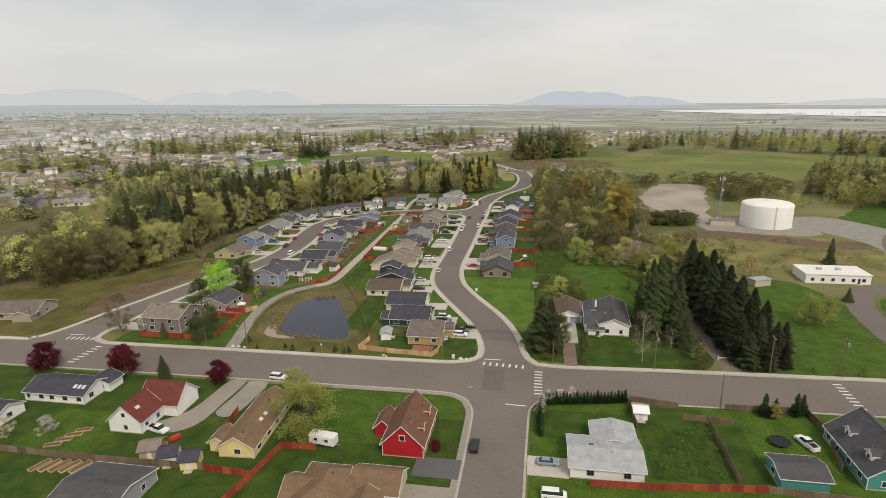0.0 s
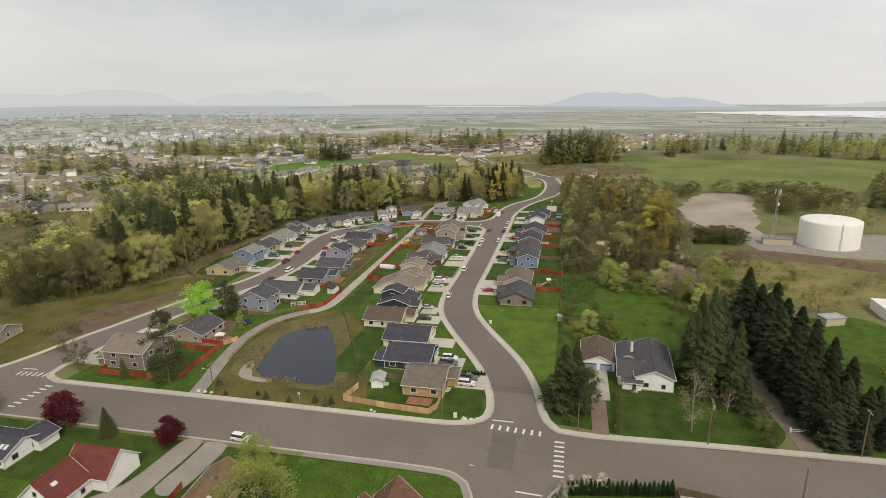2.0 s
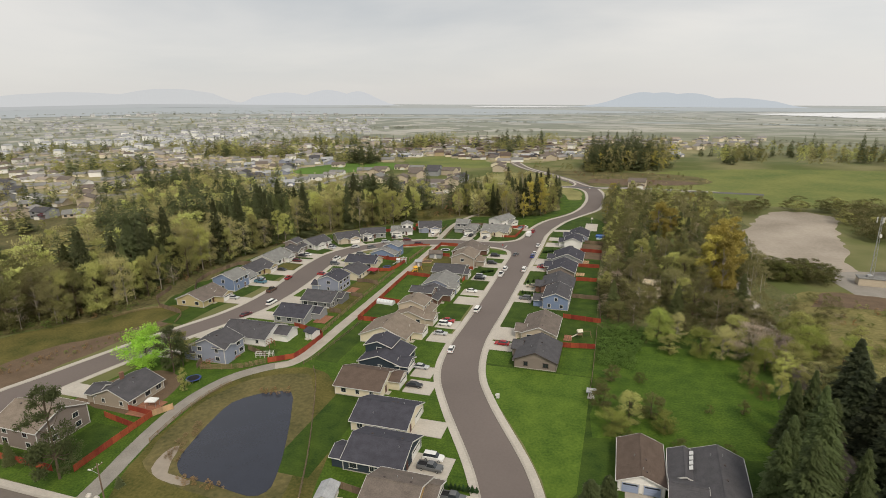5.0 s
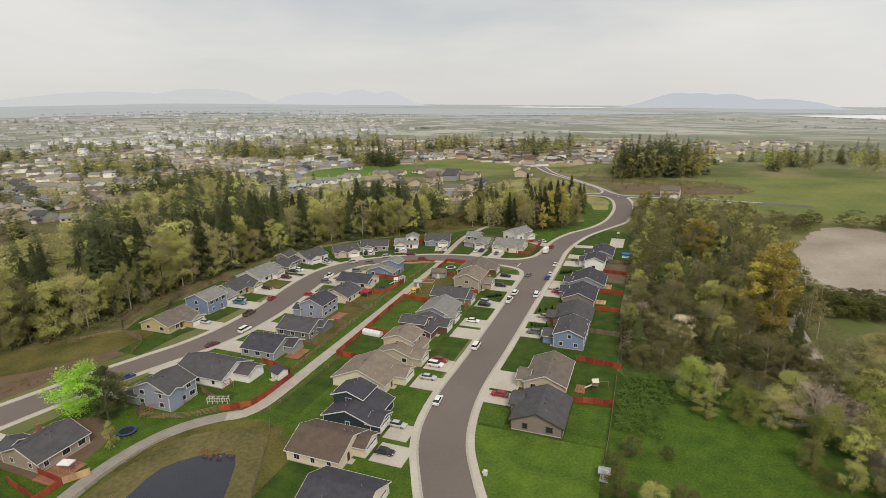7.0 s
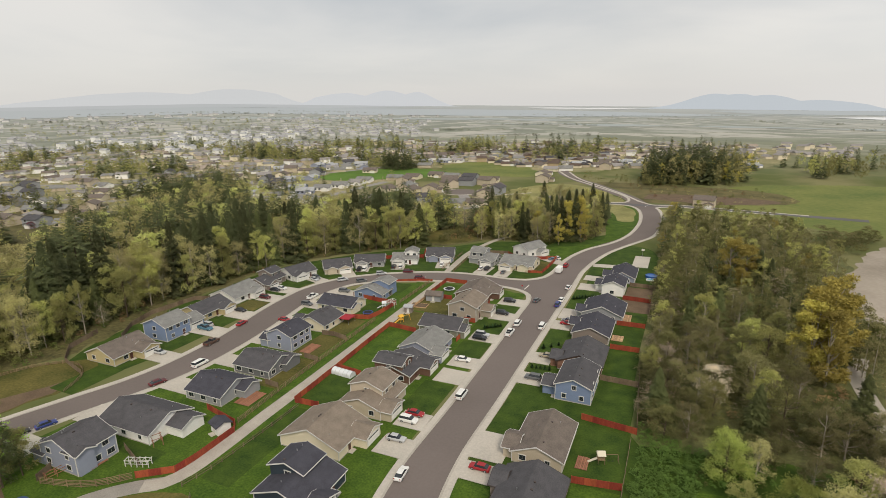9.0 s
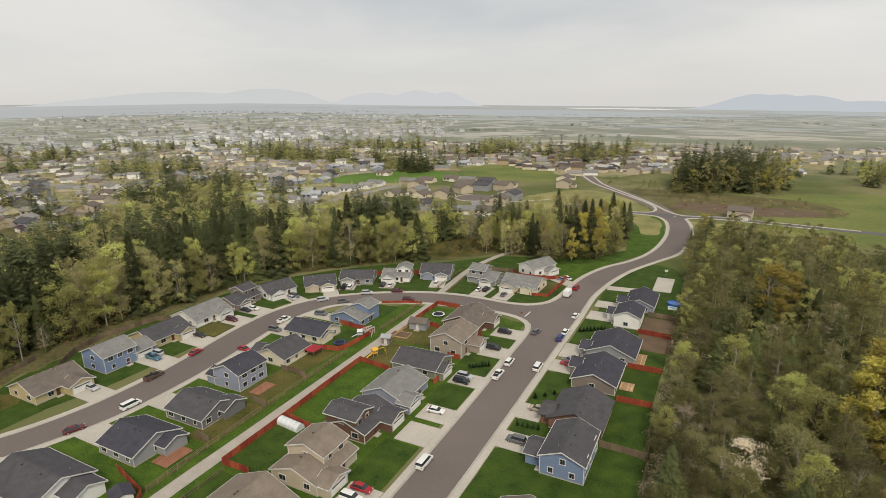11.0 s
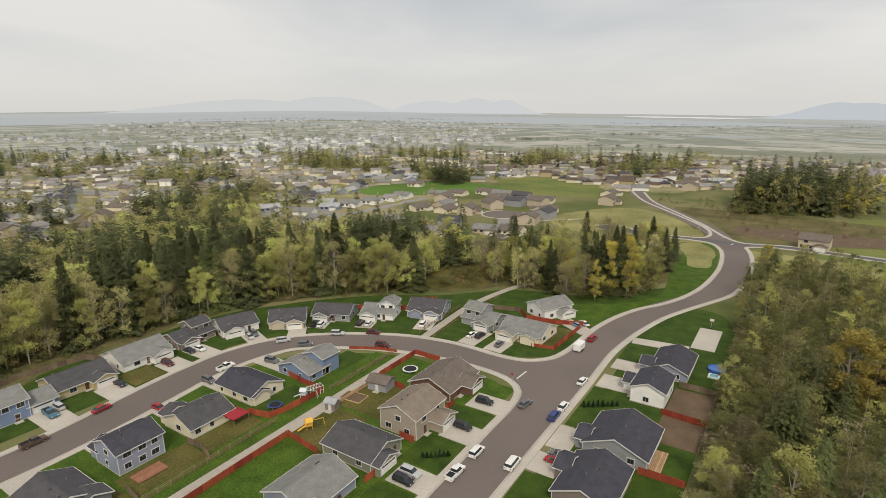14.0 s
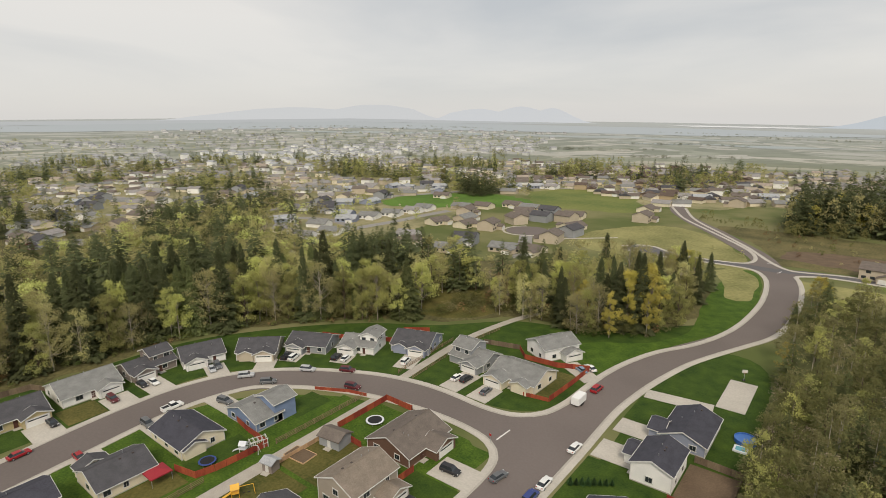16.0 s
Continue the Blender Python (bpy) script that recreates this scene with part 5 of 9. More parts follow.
# outside the loop
for a, b, c, d in ((-145.2, -141.4, 249, 256), (-149, -140.6, 269.6, 277), (-148.4, -141, 285.4, 292.8), (-149.4, -141.4, 303.4, 311), (-151.6, -141.4, 314, 321)):
    driveway(a, kerb_x(LOOP_OUT, (c + d) / 2) - 1.0, c, d)
slab(-141.0, 333.6, 72 - 90, 9, 6.2); slab(-132.2, 345.0, 42 - 90, 8, 6.2); slab(-130.2, 354.0, 24 - 90, 7, 6.2)
slab(-116.0, 362.8, 20 - 90, 6.6, 6.2); slab(-97.4, 373.4, 18 - 90, 9, 6.4); slab(-76.4, 373.0, 88, 12, 6.4); slab(-66.6, 371.0, 88, 8.6, 6.6); slab(-51.0, 399.5, -32, 13, 6.0)
# south and east
driveway(-15.2, -25.2, 94.6, 101, material=ASPHALT_DARK, label="dark tarmac drive by the side street")
driveway(-15.2, -26, 86, 92, material=PAVE_OLD, label="worn concrete drive by the side street")
driveway(-1.2, 7.4, 98.2, 104.6); 
sheet("driveway", [(-93, 105), (-88, 101.5), (-83.5, 103.5), (-81.2, 108), (-80.8, 116), (-80.4, 127.6), (-85.2, 127.4), (-86.4, 118), (-87.6, 111)], 0.105, PAVE_OLD, "worn grey drive curving to the red-roofed house", "driveway")
sheet("driveway", [(-79.6, 127.6), (-79.8, 118), (-80.4, 111.5), (-77, 109.6), (-74.4, 112), (-73.6, 120), (-73.8, 127.6)], 0.100, GRAVEL, "grey gravel forecourt with a dark joint beside the drive", "driveway")
driveway(8.0, 13.4, 163, 179, material=GRAVEL_PATH, label="gravel drive to the double garage")
driveway(8.4, 12.2, 147.5, 162.9, material=DIRT_DRIVE, label="red-brown dirt drive to the double garage")
driveway(-14, -7, 402, 421, label="square concrete sports court")
driveway(-31, -14, 396.6, 401.5, 6, label="pale concrete drive to the court")

# ---------------------------------------------------------------- trees
def inside(x, y, poly):
    hit = False
    j = len(poly) - 1
    for i in range(len(poly)):
        (xi, yi), (xj, yj) = poly[i], poly[j]
        if (yi > y) != (yj > y) and x < (xj - xi) * (y - yi) / (yj - yi) + xi:
            hit = not hit
        j = i
    return hit


def scatter(poly, gap, rng, keep=1.0, avoid=()):
    """Places inside a polygon, no two nearer than about gap."""
    xs, ys = [p[0] for p in poly], [p[1] for p in poly]
    out = []
    y = min(ys)
    row = 0
    while y < max(ys):
        x = min(xs) + (gap / 2 if row % 2 else 0)
        while x < max(xs):
            px, py = x + rng.uniform(-0.42, 0.42) * gap, y + rng.uniform(-0.42, 0.42) * gap
            if rng.random() < keep and inside(px, py, poly) and not any(inside(px, py, a) for a in avoid):
                out.append((px, py))
            x += gap
        y += gap * 0.87
        row += 1
    return out


def quick_mesh(name, verts, faces, material):
    """A mesh from numpy arrays; faces all with the same number of corners."""
    me = bpy.data.meshes.new(name)
    k = faces.shape[1]
    me.vertices.add(len(verts)); me.vertices.foreach_set("co", np.asarray(verts, np.float32).ravel())
    me.loops.add(faces.size); me.loops.foreach_set("vertex_index", faces.astype(np.int32).ravel())
    me.polygons.add(len(faces))
    me.polygons.foreach_set("loop_start", np.arange(0, faces.size, k, dtype=np.int32))
    me.polygons.foreach_set("loop_total", np.full(len(faces), k, dtype=np.int32))
    me.materials.append(material)
    me.update(calc_edges=True)
    return me


def leaf_sprays(rs, centres, sizes, aim):
    """Small slim leaf sprays at the centres that point roughly along aim."""
    n = len(centres)
    a = rs.normal(size=(n, 3)) * 0.75 + aim; a /= np.linalg.norm(a, axis=1)[:, None]
    b = np.cross(a, rs.normal(size=(n, 3))); b /= np.linalg.norm(b, axis=1)[:, None]
    s = sizes[:, None]
    w = rs.uniform(0.45, 0.85, (n, 1))
    v = np.stack([centres - a * s * 0.7 - b * s * w, centres - a * s * 0.5 + b * s * w, centres + a * s * 1.4], 1).reshape(-1, 3)
    return v, np.arange(n * 3).reshape(n, 3)


def broad_crown(rs, h, r, n, low=0.3, size=0.42, clumps=14, flat=1.0):
    """A crown of leaf clumps with gaps; returns leaf corners, faces and the clump centres."""
    c = []
    for i in range(clumps):
        t = rs.uniform(0, 1)
        z = h * (low + (0.97 - low) * t)
        wide = r * (0.35 + 0.75 * math.sin(math.pi * min(1, 0.18 + 0.78 * t))) * rs.uniform(0.35, 1.0)
        a = rs.uniform(0, 6.283)
        c.append((wide * math.cos(a), wide * math.sin(a), z))
    c.append((0, 0, h * 0.93))
    c = np.array(c)
    k = rs.randint(0, len(c), n)
    tight = rs.uniform(0.16, 0.27, len(c))[k][:, None]
    off = rs.normal(size=(n, 3))
    off /= np.linalg.norm(off, axis=1)[:, None]
    off *= rs.uniform(0.15, 1.75, (n, 1)) ** 0.8
    off *= np.array([1, 1, 0.85 * flat]) * tight * r
    p = c[k] + off
    p[:, 2] = np.clip(p[:, 2], h * low * 0.6, h * 1.03)
    aim = off / (np.linalg.norm(off, axis=1)[:, None] + 1e-6) + np.array([0, 0, 0.5])
    v, f = leaf_sprays(rs, p, rs.uniform(0.6, 1.2, n) * size, aim)
    return v, f, c


def fir_crown(rs, h, r, n, low=0.08, droop=0.25, spray=0.30):
    """Short drooping sprays that together make tiers of boughs on a narrow cone."""
    t = rs.uniform(0, 1, n) ** 1.3
    tier = np.round(t * 22 + rs.uniform(-0.18, 0.18, n)) / 22
    t = np.clip(0.5 * t + 0.5 * tier, 0, 1)
    a = rs.uniform(0, 6.283, n)
    lobe = 0.80 + 0.24 * np.sin(a * 4 + tier * 57) + rs.uniform(-0.12, 0.12, n)
    ragged = rs.uniform(0.62, 1.18, 24)[np.round(t * 22).astype(int)]
    big = r * (1 - t) ** 0.74 * lobe * ragged + 0.12
    u = rs.uniform(0.25, 1.0, n) ** 0.6 * big
    ln = (spray * big + 0.16) * rs.uniform(0.7, 1.2, n)
    w = ln * rs.uniform(0.28, 0.5, n)
    z = h * (low + (1 - low) * t) - droop * u * 0.8 + rs.uniform(-0.06, 0.06, n) * h * 0.3
    a2 = a + rs.uniform(-0.5, 0.5, n)
    ca, sa, cb, sb = np.cos(a) * u, np.sin(a) * u, np.cos(a2), np.sin(a2)
    dz = -droop * ln * rs.uniform(0.6, 1.6, n)
    tilt = rs.uniform(-0.35, 0.35, n) * w
    def P(along, side, zz):
        return np.stack([ca + cb * along - sb * side, sa + sb * along + cb * side, zz], 1)
    o = np.zeros(n)
    v = np.stack([P(0.75 * ln, o, z + dz), P(-0.3 * ln, w, z + dz * 0.1 + tilt), P(-0.3 * ln, -w, z + dz * 0.1 - tilt)], 1).reshape(-1, 3)
    return v, np.arange(n * 3).reshape(n, 3)


def trunk_mesh(name, rs, h, r, centres, material, lean=0.03):
    bm = bmesh.new()
    x, y = rs.uniform(-lean, lean, 2) * h
    mid = Vector((x * 0.5, y * 0.5, h * 0.5))
    tube(bm, (0, 0, -0.3), mid, r, r * 0.7, 7)
    tube(bm, mid, (x, y, h * 0.92), r * 0.7, r * 0.15, 6)
    for c in centres:
        t = min(0.85, max(0.25, c[2] / h - 0.22))
        p = Vector((x * t, y * t, h * t))
        q = Vector(c)
        k = p.lerp(q, 0.55) + Vector((0, 0, -0.03 * h))
        tube(bm, p, k, r * 0.42, r * 0.26, 5)
        tube(bm, k, q, r * 0.26, r * 0.06, 4)
    me = bpy.data.meshes.new(name)
    bm.to_mesh(me)
    bm.free()
    me.materials.append(material)
    return me


SPECIES = {}


def species(kind, variant):
    """Trunk and crown meshes of one kind, drawn once: about 10 m tall for broad trees, 10 m for firs."""
    key = (kind, variant)
    if key in SPECIES:
        return SPECIES[key]
    rs = np.random.RandomState(sum(map(ord, kind)) * 31 + variant)
    pale = BARK_PALE if kind in ("bud", "spring", "twig", "gold", "alder", "cherry") else BARK
    if kind in ("fir", "cedar"):
        v, f = fir_crown(rs, 10, 2.0 if kind == "fir" else 2.5, 6400, low=0.06, droop=0.30 if kind == "fir" else 0.45, spray=0.13)
        tm = trunk_mesh("trunk", rs, 9.4, 0.16, [], BARK, 0.01)
    elif kind in ("spruce", "redcedar"):
        v, f = fir_crown(rs, 10, 2.0, 11000, low=0.03, droop=0.35 if kind == "spruce" else 0.5, spray=0.085)
        tm = trunk_mesh("trunk", rs, 9.4, 0.16, [], BARK, 0.01)
    elif kind in ("arbor",):
        v, f = fir_crown(rs, 10, 2.0, 1500, low=0.02, droop=-0.5, spray=0.34)
        tm = trunk_mesh("trunk", rs, 6, 0.2, [], BARK, 0.0)
    else:
        n, low, size, clumps, rr = dict(willow=(8000, 0.08, 0.13, 46, 3.9), bud=(3800, 0.13, 0.105, 46, 2.6), spring=(4600, 0.26, 0.12, 40, 2.5), gold=(7500, 0.14, 0.115, 46, 1.9), olive=(5200, 0.08, 0.12, 46, 2.6), hazel=(5200, 0.08, 0.12, 38, 2.9),
                                        alder=(4800, 0.14, 0.11, 42, 2.8), cherry=(4200, 0.12, 0.095, 40, 3.4), twig=(1500, 0.22, 0.08, 40, 3.0), pine=(8000, 0.10, 0.10, 50, 2.0), plum=(11000, 0.14, 0.19, 74, 3.7), maple=(7500, 0.14, 0.16, 60, 4.0),
                                        blossom=(3000, 0.15, 0.12, 30, 3.4), shrub=(2600, 0.04, 0.18, 26, 4.4), rusty=(1800, 0.04, 0.16, 22, 4.8), white=(2200, 0.15, 0.17, 24, 3.6)).get(kind, (2200, 0.25, 0.17, 20, 2.8))
        v, f, c = broad_crown(rs, 10, rr, n, low, size, clumps)
        tm = trunk_mesh("trunk", rs, 9.6, 0.125, c[::2], pale)
    SPECIES[key] = (tm, quick_mesh("crown", v, f, LEAF[kind]))
    return SPECIES[key]


TREE_WORDS = dict(willow="full rounded tree in pale green leaf", pine="ragged dark green pine", fir="dark green fir with drooping boughs", spruce="tall dense blackish-green fir", redcedar="tall dense mid-green cedar", cedar="broad green cedar with feathery boughs", lime="broad tree in muted yellow-green leaf", olive="olive-green leafing broad tree", spring="tall tree in fresh yellow-green leaf",
                  gold="slender tree in golden spring leaf", bud="pale-trunked tree with sparse brown buds", plum="round purple-leaved plum tree", maple="bright green round maple tree",
                  hazel="dense olive-grey hazel", alder="grey-brown budding alder", cherry="pinkish-grey tree in fading blossom", blossom="tree in pale cream blossom", twig="bare pale-twigged tree", shrub="rounded olive-green shrub", rusty="rust-brown low shrub", arbor="narrow dark green columnar cypress", white="small tree in white blossom", ivy="leafy green bramble", reed="tan reed", hedge="grey-green hedgerow tree")


TREE_NAME = dict(hazel="hazel_tree", alder="alder_tree", cherry="cherry_tree", fir="fir_tree", spruce="fir_tree", redcedar="cedar_tree", cedar="cedar_tree", olive="willow_tree", spring="poplar_tree", gold="cottonwood_tree", bud="alder_tree", arbor="cypress", plum="plum_tree", twig="bare_tree", pine="pine_tree", maple="maple_tree")


def tree(kind, x, y, h, r=1.0, variant=None, rng=random, where="", category="tree"):
    """One tree: trunk and crown under an Empty; r widens the crown."""
    tm, cm = species(kind, rng.randrange(4) if variant is None else variant)
    e = empty("shrub" if category == "shrub" else TREE_NAME.get(kind, "tree"), x, y, 0, rng.uniform(0, 360))
    k = h / 10
    e.scale = (k * r, k * r, k)
    for nm, me in (("trunk", tm), ("crown", cm)):
        ob = new(nm, me)
        ob.parent = e
    tagged(e, (TREE_WORDS[kind] + " " + where).strip(), category, group=kind + " trees")
    return e


def simple_tree(kind, rs):
    """A light version for the depth of the woods: corners and faces."""
    if kind in ("fir", "cedar"):
        return fir_crown(rs, 10, 2.1 if kind == "fir" else 2.6, 760, low=0.10, droop=0.3, spray=0.32)
    v, f, c = broad_crown(rs, 10, 2.7, dict(bud=900, twig=500, alder=900).get(kind, 1150), 0.2, dict(bud=0.16, alder=0.17, twig=0.14).get(kind, 0.18), 28)
    return v, f


SIMPLE = {}


def woods(name, places, label, light=1.0):
    """Many trees of one kind as one mesh. places: (kind, x, y, height, width)."""
    by = defaultdict(list)
    for p in places:
        by[p[0]].append(p)
    rs = np.random.RandomState(len(places))
    for kind, rows in by.items():
        vs, fs, tv, tf, off, toff = [], [], [], [], 0, 0
        for _, x, y, h, w in rows:
            key = (kind, rs.randint(6))
            if key not in SIMPLE:
                SIMPLE[key] = simple_tree(kind, np.random.RandomState(sum(map(ord, kind)) + key[1]))
            v, f = SIMPLE[key]
            if light < 1:
                m = rs.choice(len(f), int(len(f) * light), replace=False)
                v = v.reshape(-1, 3, 3)[m]
                mid = v.mean(1, keepdims=True)
                v = (mid + (v - mid) * (1 / light) ** 0.42).reshape(-1, 3)
                f = np.arange(len(v)).reshape(-1, 3)
            a = rs.uniform(0, 6.283)
            k = h / 10
            c, s = math.cos(a) * k * w, math.sin(a) * k * w
            q = np.empty_like(v)
            q[:, 0] = v[:, 0] * c - v[:, 1] * s + x
            q[:, 1] = v[:, 0] * s + v[:, 1] * c + y
            q[:, 2] = v[:, 2] * k + terrain(x, y)
            vs.append(q); fs.append(f + off); off += len(v)
            if light == 1.0:
                t = 0.11 * k
                base = np.array([[x - t, y - t, 0], [x + t, y - t, 0], [x + t, y + t, 0], [x - t, y + t, 0]])
                top = np.array([[x, y, h * 0.8]] * 4) + (base - base.mean(0)) * 0.3
                top[:, 2] = h * 0.8
                tv.append(np.vstack([base, top]))
                tf.append(np.array([[i, (i + 1) % 4, 4 + (i + 1) % 4, 4 + i] for i in range(4)]) + toff); toff += 8
        ob = new(name, quick_mesh(name, np.vstack(vs), np.vstack(fs), LEAF[kind]))
        tagged(ob, label.format(TREE_WORDS[kind].split(" with")[0]), "woods", kind="stuff")
        if tv:
            tr = new("trunks", quick_mesh("trunks", np.vstack(tv), np.vstack(tf), BARK_PALE if kind in ("bud", "spring", "twig", "gold", "alder", "cherry") else BARK))
            tr.parent = ob


def pick(rng, mix):
    t = rng.uniform(0, sum(w for _, w in mix))
    for k, w in mix:
        t -= w
        if t <= 0:
            return k
    return mix[-1][0]


def brush(name, poly, gap, rng, kinds, label, hmin=1.0, hmax=3.0, avoid=(), keep=1.0, light=0.4):
    woods(name, [(pick(rng, kinds), x, y, rng.uniform(hmin, hmax), rng.uniform(1.6, 2.6)) for x, y in scatter(poly, gap, rng, keep, avoid)], label, light)


rng_t = random.Random(5)
HEIGHT = dict(plum=(8, 12), lime=(13, 20), hazel=(11, 18), alder=(12, 20), fir=(18, 29), cedar=(15, 23), olive=(12, 19), spring=(14, 21), gold=(12, 18), bud=(13, 21), twig=(8, 13), blossom=(6, 9), rusty=(3, 5), shrub=(3, 6))
MIX_W = [("fir", 34), ("cedar", 12), ("olive", 18), ("lime", 12), ("alder", 6), ("bud", 20), ("twig", 6)]
MIX_EDGE = [("fir", 18), ("cedar", 16), ("olive", 20), ("spring", 16), ("bud", 22), ("twig", 8)]
MIX_N = [("fir", 13), ("cedar", 6), ("bud", 34), ("twig", 8), ("spring", 14), ("gold", 3), ("olive", 14)]
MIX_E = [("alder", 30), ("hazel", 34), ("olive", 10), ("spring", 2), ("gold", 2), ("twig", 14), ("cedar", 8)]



def clustered(x, y, k, mix):
    """Firs stand in groups."""
    if mix in (MIX_E, MIX_N):
        return k
    if y < 232 and x < -176:
        return "hazel" if k in ("fir", "cedar", "spring") else "alder" if k == "bud" else k
    g = noise.noise(Vector((x * 0.028, y * 0.028, 4.0)))
    if k in ("fir", "cedar"):
        return k if g > -0.05 else "bud"
    return "fir" if g > 0.16 and (int(x * 7 + y * 3) % 10) < 6 else k


GLADE = [(-120, 412), (-132, 424), (-127, 444), (-112, 448), (-99, 436), (-104, 424), (-112, 413)]
GOLD_SPOT = [(36, 284), (53, 284), (53, 326), (38, 326)]
WILLOW_SPOT = [(10, 262), (10, 275), (26, 275), (28, 262)]
LANE = [(48.5, 332), (49, 300), (51, 275), (51.5, 236), (57.5, 236), (58, 275), (56.5, 300), (57, 332)]
EDGE_W = [(-212, 188), (-196, 204), (-176, 232), (-181, 262), (-181, 300), (-177, 332), (-166, 362), (-140, 388), (-120, 402), (-128, 420), (-150, 408), (-180, 385), (-200, 340), (-203, 262), (-214, 215)]
EDGE_N = [(-122, 410), (-100, 424), (-78, 430), (-62, 425), (-48, 433), (-41, 442), (-38, 456), (-40, 480), (-40, 500), (-50, 508), (-62, 480), (-88, 458), (-120, 434)]
EDGE_E = [(1.5, 268), (40, 268), (56, 246), (64, 262), (58, 300), (42, 330), (14, 352), (1, 352)]
DEEP_W = [(-240, 185), (-214, 215), (-203, 262), (-200, 340), (-180, 385), (-150, 408), (-128, 420), (-116, 438), (-140, 462), (-200, 446), (-262, 450), (-325, 462), (-338, 420), (-322, 370), (-296, 325), (-268, 290), (-252, 230)]
DEEP_N = [(-128, 420), (-116, 436), (-84, 458), (-58, 486), (-62, 492), (-92, 470), (-130, 446)]
DEEP_E = [(1, 352), (14, 352), (42, 330), (58, 300), (66, 330), (60, 370), (72, 440), (60, 500), (22, 520), (-4, 500), (-1.5, 400)]

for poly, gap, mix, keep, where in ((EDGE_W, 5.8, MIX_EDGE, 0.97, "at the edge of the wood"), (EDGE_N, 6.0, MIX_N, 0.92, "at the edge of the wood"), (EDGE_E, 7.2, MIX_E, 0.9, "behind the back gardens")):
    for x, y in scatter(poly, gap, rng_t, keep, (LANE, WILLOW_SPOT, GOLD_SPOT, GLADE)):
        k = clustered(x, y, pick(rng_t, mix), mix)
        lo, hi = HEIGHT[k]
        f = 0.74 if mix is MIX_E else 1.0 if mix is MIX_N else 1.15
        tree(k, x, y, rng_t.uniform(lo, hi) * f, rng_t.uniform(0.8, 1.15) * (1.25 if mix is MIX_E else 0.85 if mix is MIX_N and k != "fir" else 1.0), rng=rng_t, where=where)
NEAR_ROOFS = [(-254, 425), (-270, 445), (-229, 436), (-222, 448), (-277, 473), (-240, 470), (-262, 455)]
deep = []
for poly, gap, mix, f in ((DEEP_W, 6.8, MIX_W, 1.12), (DEEP_N, 6.5, MIX_N, 1.1), (DEEP_E, 6.0, MIX_E, 0.72)):
    for x, y in scatter(poly, gap, rng_t, 0.95, (GLADE,)):
        if any((x - a) ** 2 + (y - b) ** 2 < 130 for a, b in NEAR_ROOFS):
            continue
        k = clustered(x, y, pick(rng_t, mix), mix)
        lo, hi = HEIGHT[k]
        deep.append((k, x, y, rng_t.uniform(lo, hi) * f, rng_t.uniform(0.9, 1.3) * (1.2 if k == "fir" else 1.0)))
woods("woods", deep, "dense wood of {}s")
brush("undergrowth", EDGE_W, 5.0, rng_t, [("shrub", 3), ("rusty", 1), ("hazel", 3)], "undergrowth of {}s", 1.6, 4.0, light=0.3)
brush("undergrowth", [(-212, 186), (-194, 204), (-174, 232), (-178, 262), (-178, 300), (-174, 332), (-163, 362), (-138, 386), (-118, 402), (-122, 406), (-142, 391), (-168, 367), (-180, 334), (-183, 300), (-183, 262), (-180, 234), (-199, 206), (-216, 190)],
      3.6, rng_t, [("shrub", 4), ("ivy", 3), ("rusty", 1)], "low leafy edge of {}s along the wood", 1.0, 2.6, light=0.3)
brush("undergrowth", EDGE_N, 4.6, rng_t, [("shrub", 3), ("rusty", 1), ("hazel", 4), ("alder", 3)], "undergrowth of {}s", 2.0, 6.0, keep=0.95, light=0.4)
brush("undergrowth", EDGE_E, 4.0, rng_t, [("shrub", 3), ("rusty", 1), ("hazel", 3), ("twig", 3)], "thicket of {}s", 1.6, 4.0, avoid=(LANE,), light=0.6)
brush("brambles", [(0.6, 232), (11, 232), (13, 250), (12, 264), (0.8, 268)], 1.5, rng_t, [("ivy", 1)], "low green brambles of {}s", 1.0, 2.0)
brush("brambles", [(13, 250), (28, 257), (27, 263), (12, 264)], 1.6, rng_t, [("ivy", 2), ("shrub", 1)], "low green brambles of {}s", 0.9, 1.8)
brush("brambles", [(40, 268), (48, 300), (45, 306), (36, 280)], 2.2, rng_t, [("ivy", 1), ("shrub", 1)], "green slope of {}s beside the lane", 0.8, 1.6)
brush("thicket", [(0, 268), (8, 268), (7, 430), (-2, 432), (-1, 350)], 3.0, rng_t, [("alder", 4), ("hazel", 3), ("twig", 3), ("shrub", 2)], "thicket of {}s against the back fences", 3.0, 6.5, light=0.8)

# single trees
T = tree
for x, y, h, r in ((-145, 126.4, 8.6, 1.2), (-118.8, 126.8, 8.8, 1.2), (-87.5, 125.4, 6.8, 1.2)):
    T("plum", x, y, h, r, where="beside the main road", rng=rng_t)
T("fir", -105, 125.6, 7.5, 1.3, where="on the front lawn", rng=rng_t)
T("willow", -53.0, 106, 12, 1.6, where="behind the red house", rng=rng_t)
T("willow", -61, 119, 9, 1.3, where="by the main road", rng=rng_t)
T("white", -114.6, 96, 6.0, 1.15, where="in the back garden", rng=rng_t)
T("blossom", -124.5, 94.7, 5.6, 1.2, where="in the back garden", rng=rng_t)
T("maple", -131.0, 197.2, 12.0, 1.45, where="beside the loop street", rng=rng_t)
T("pine", -119.5, 195.7, 15, 1.35, where="beside the trampoline", rng=rng_t)
T("pine", -107.6, 150.2, 23, 1.05, where="by the gravel path", rng=rng_t)
T("olive", -119.8, 199.8, 11.5, 1.1, where="beside the slate house", rng=rng_t)
T("alder", -140.2, 151.4, 15, 0.95, where="at the street corner", rng=rng_t)
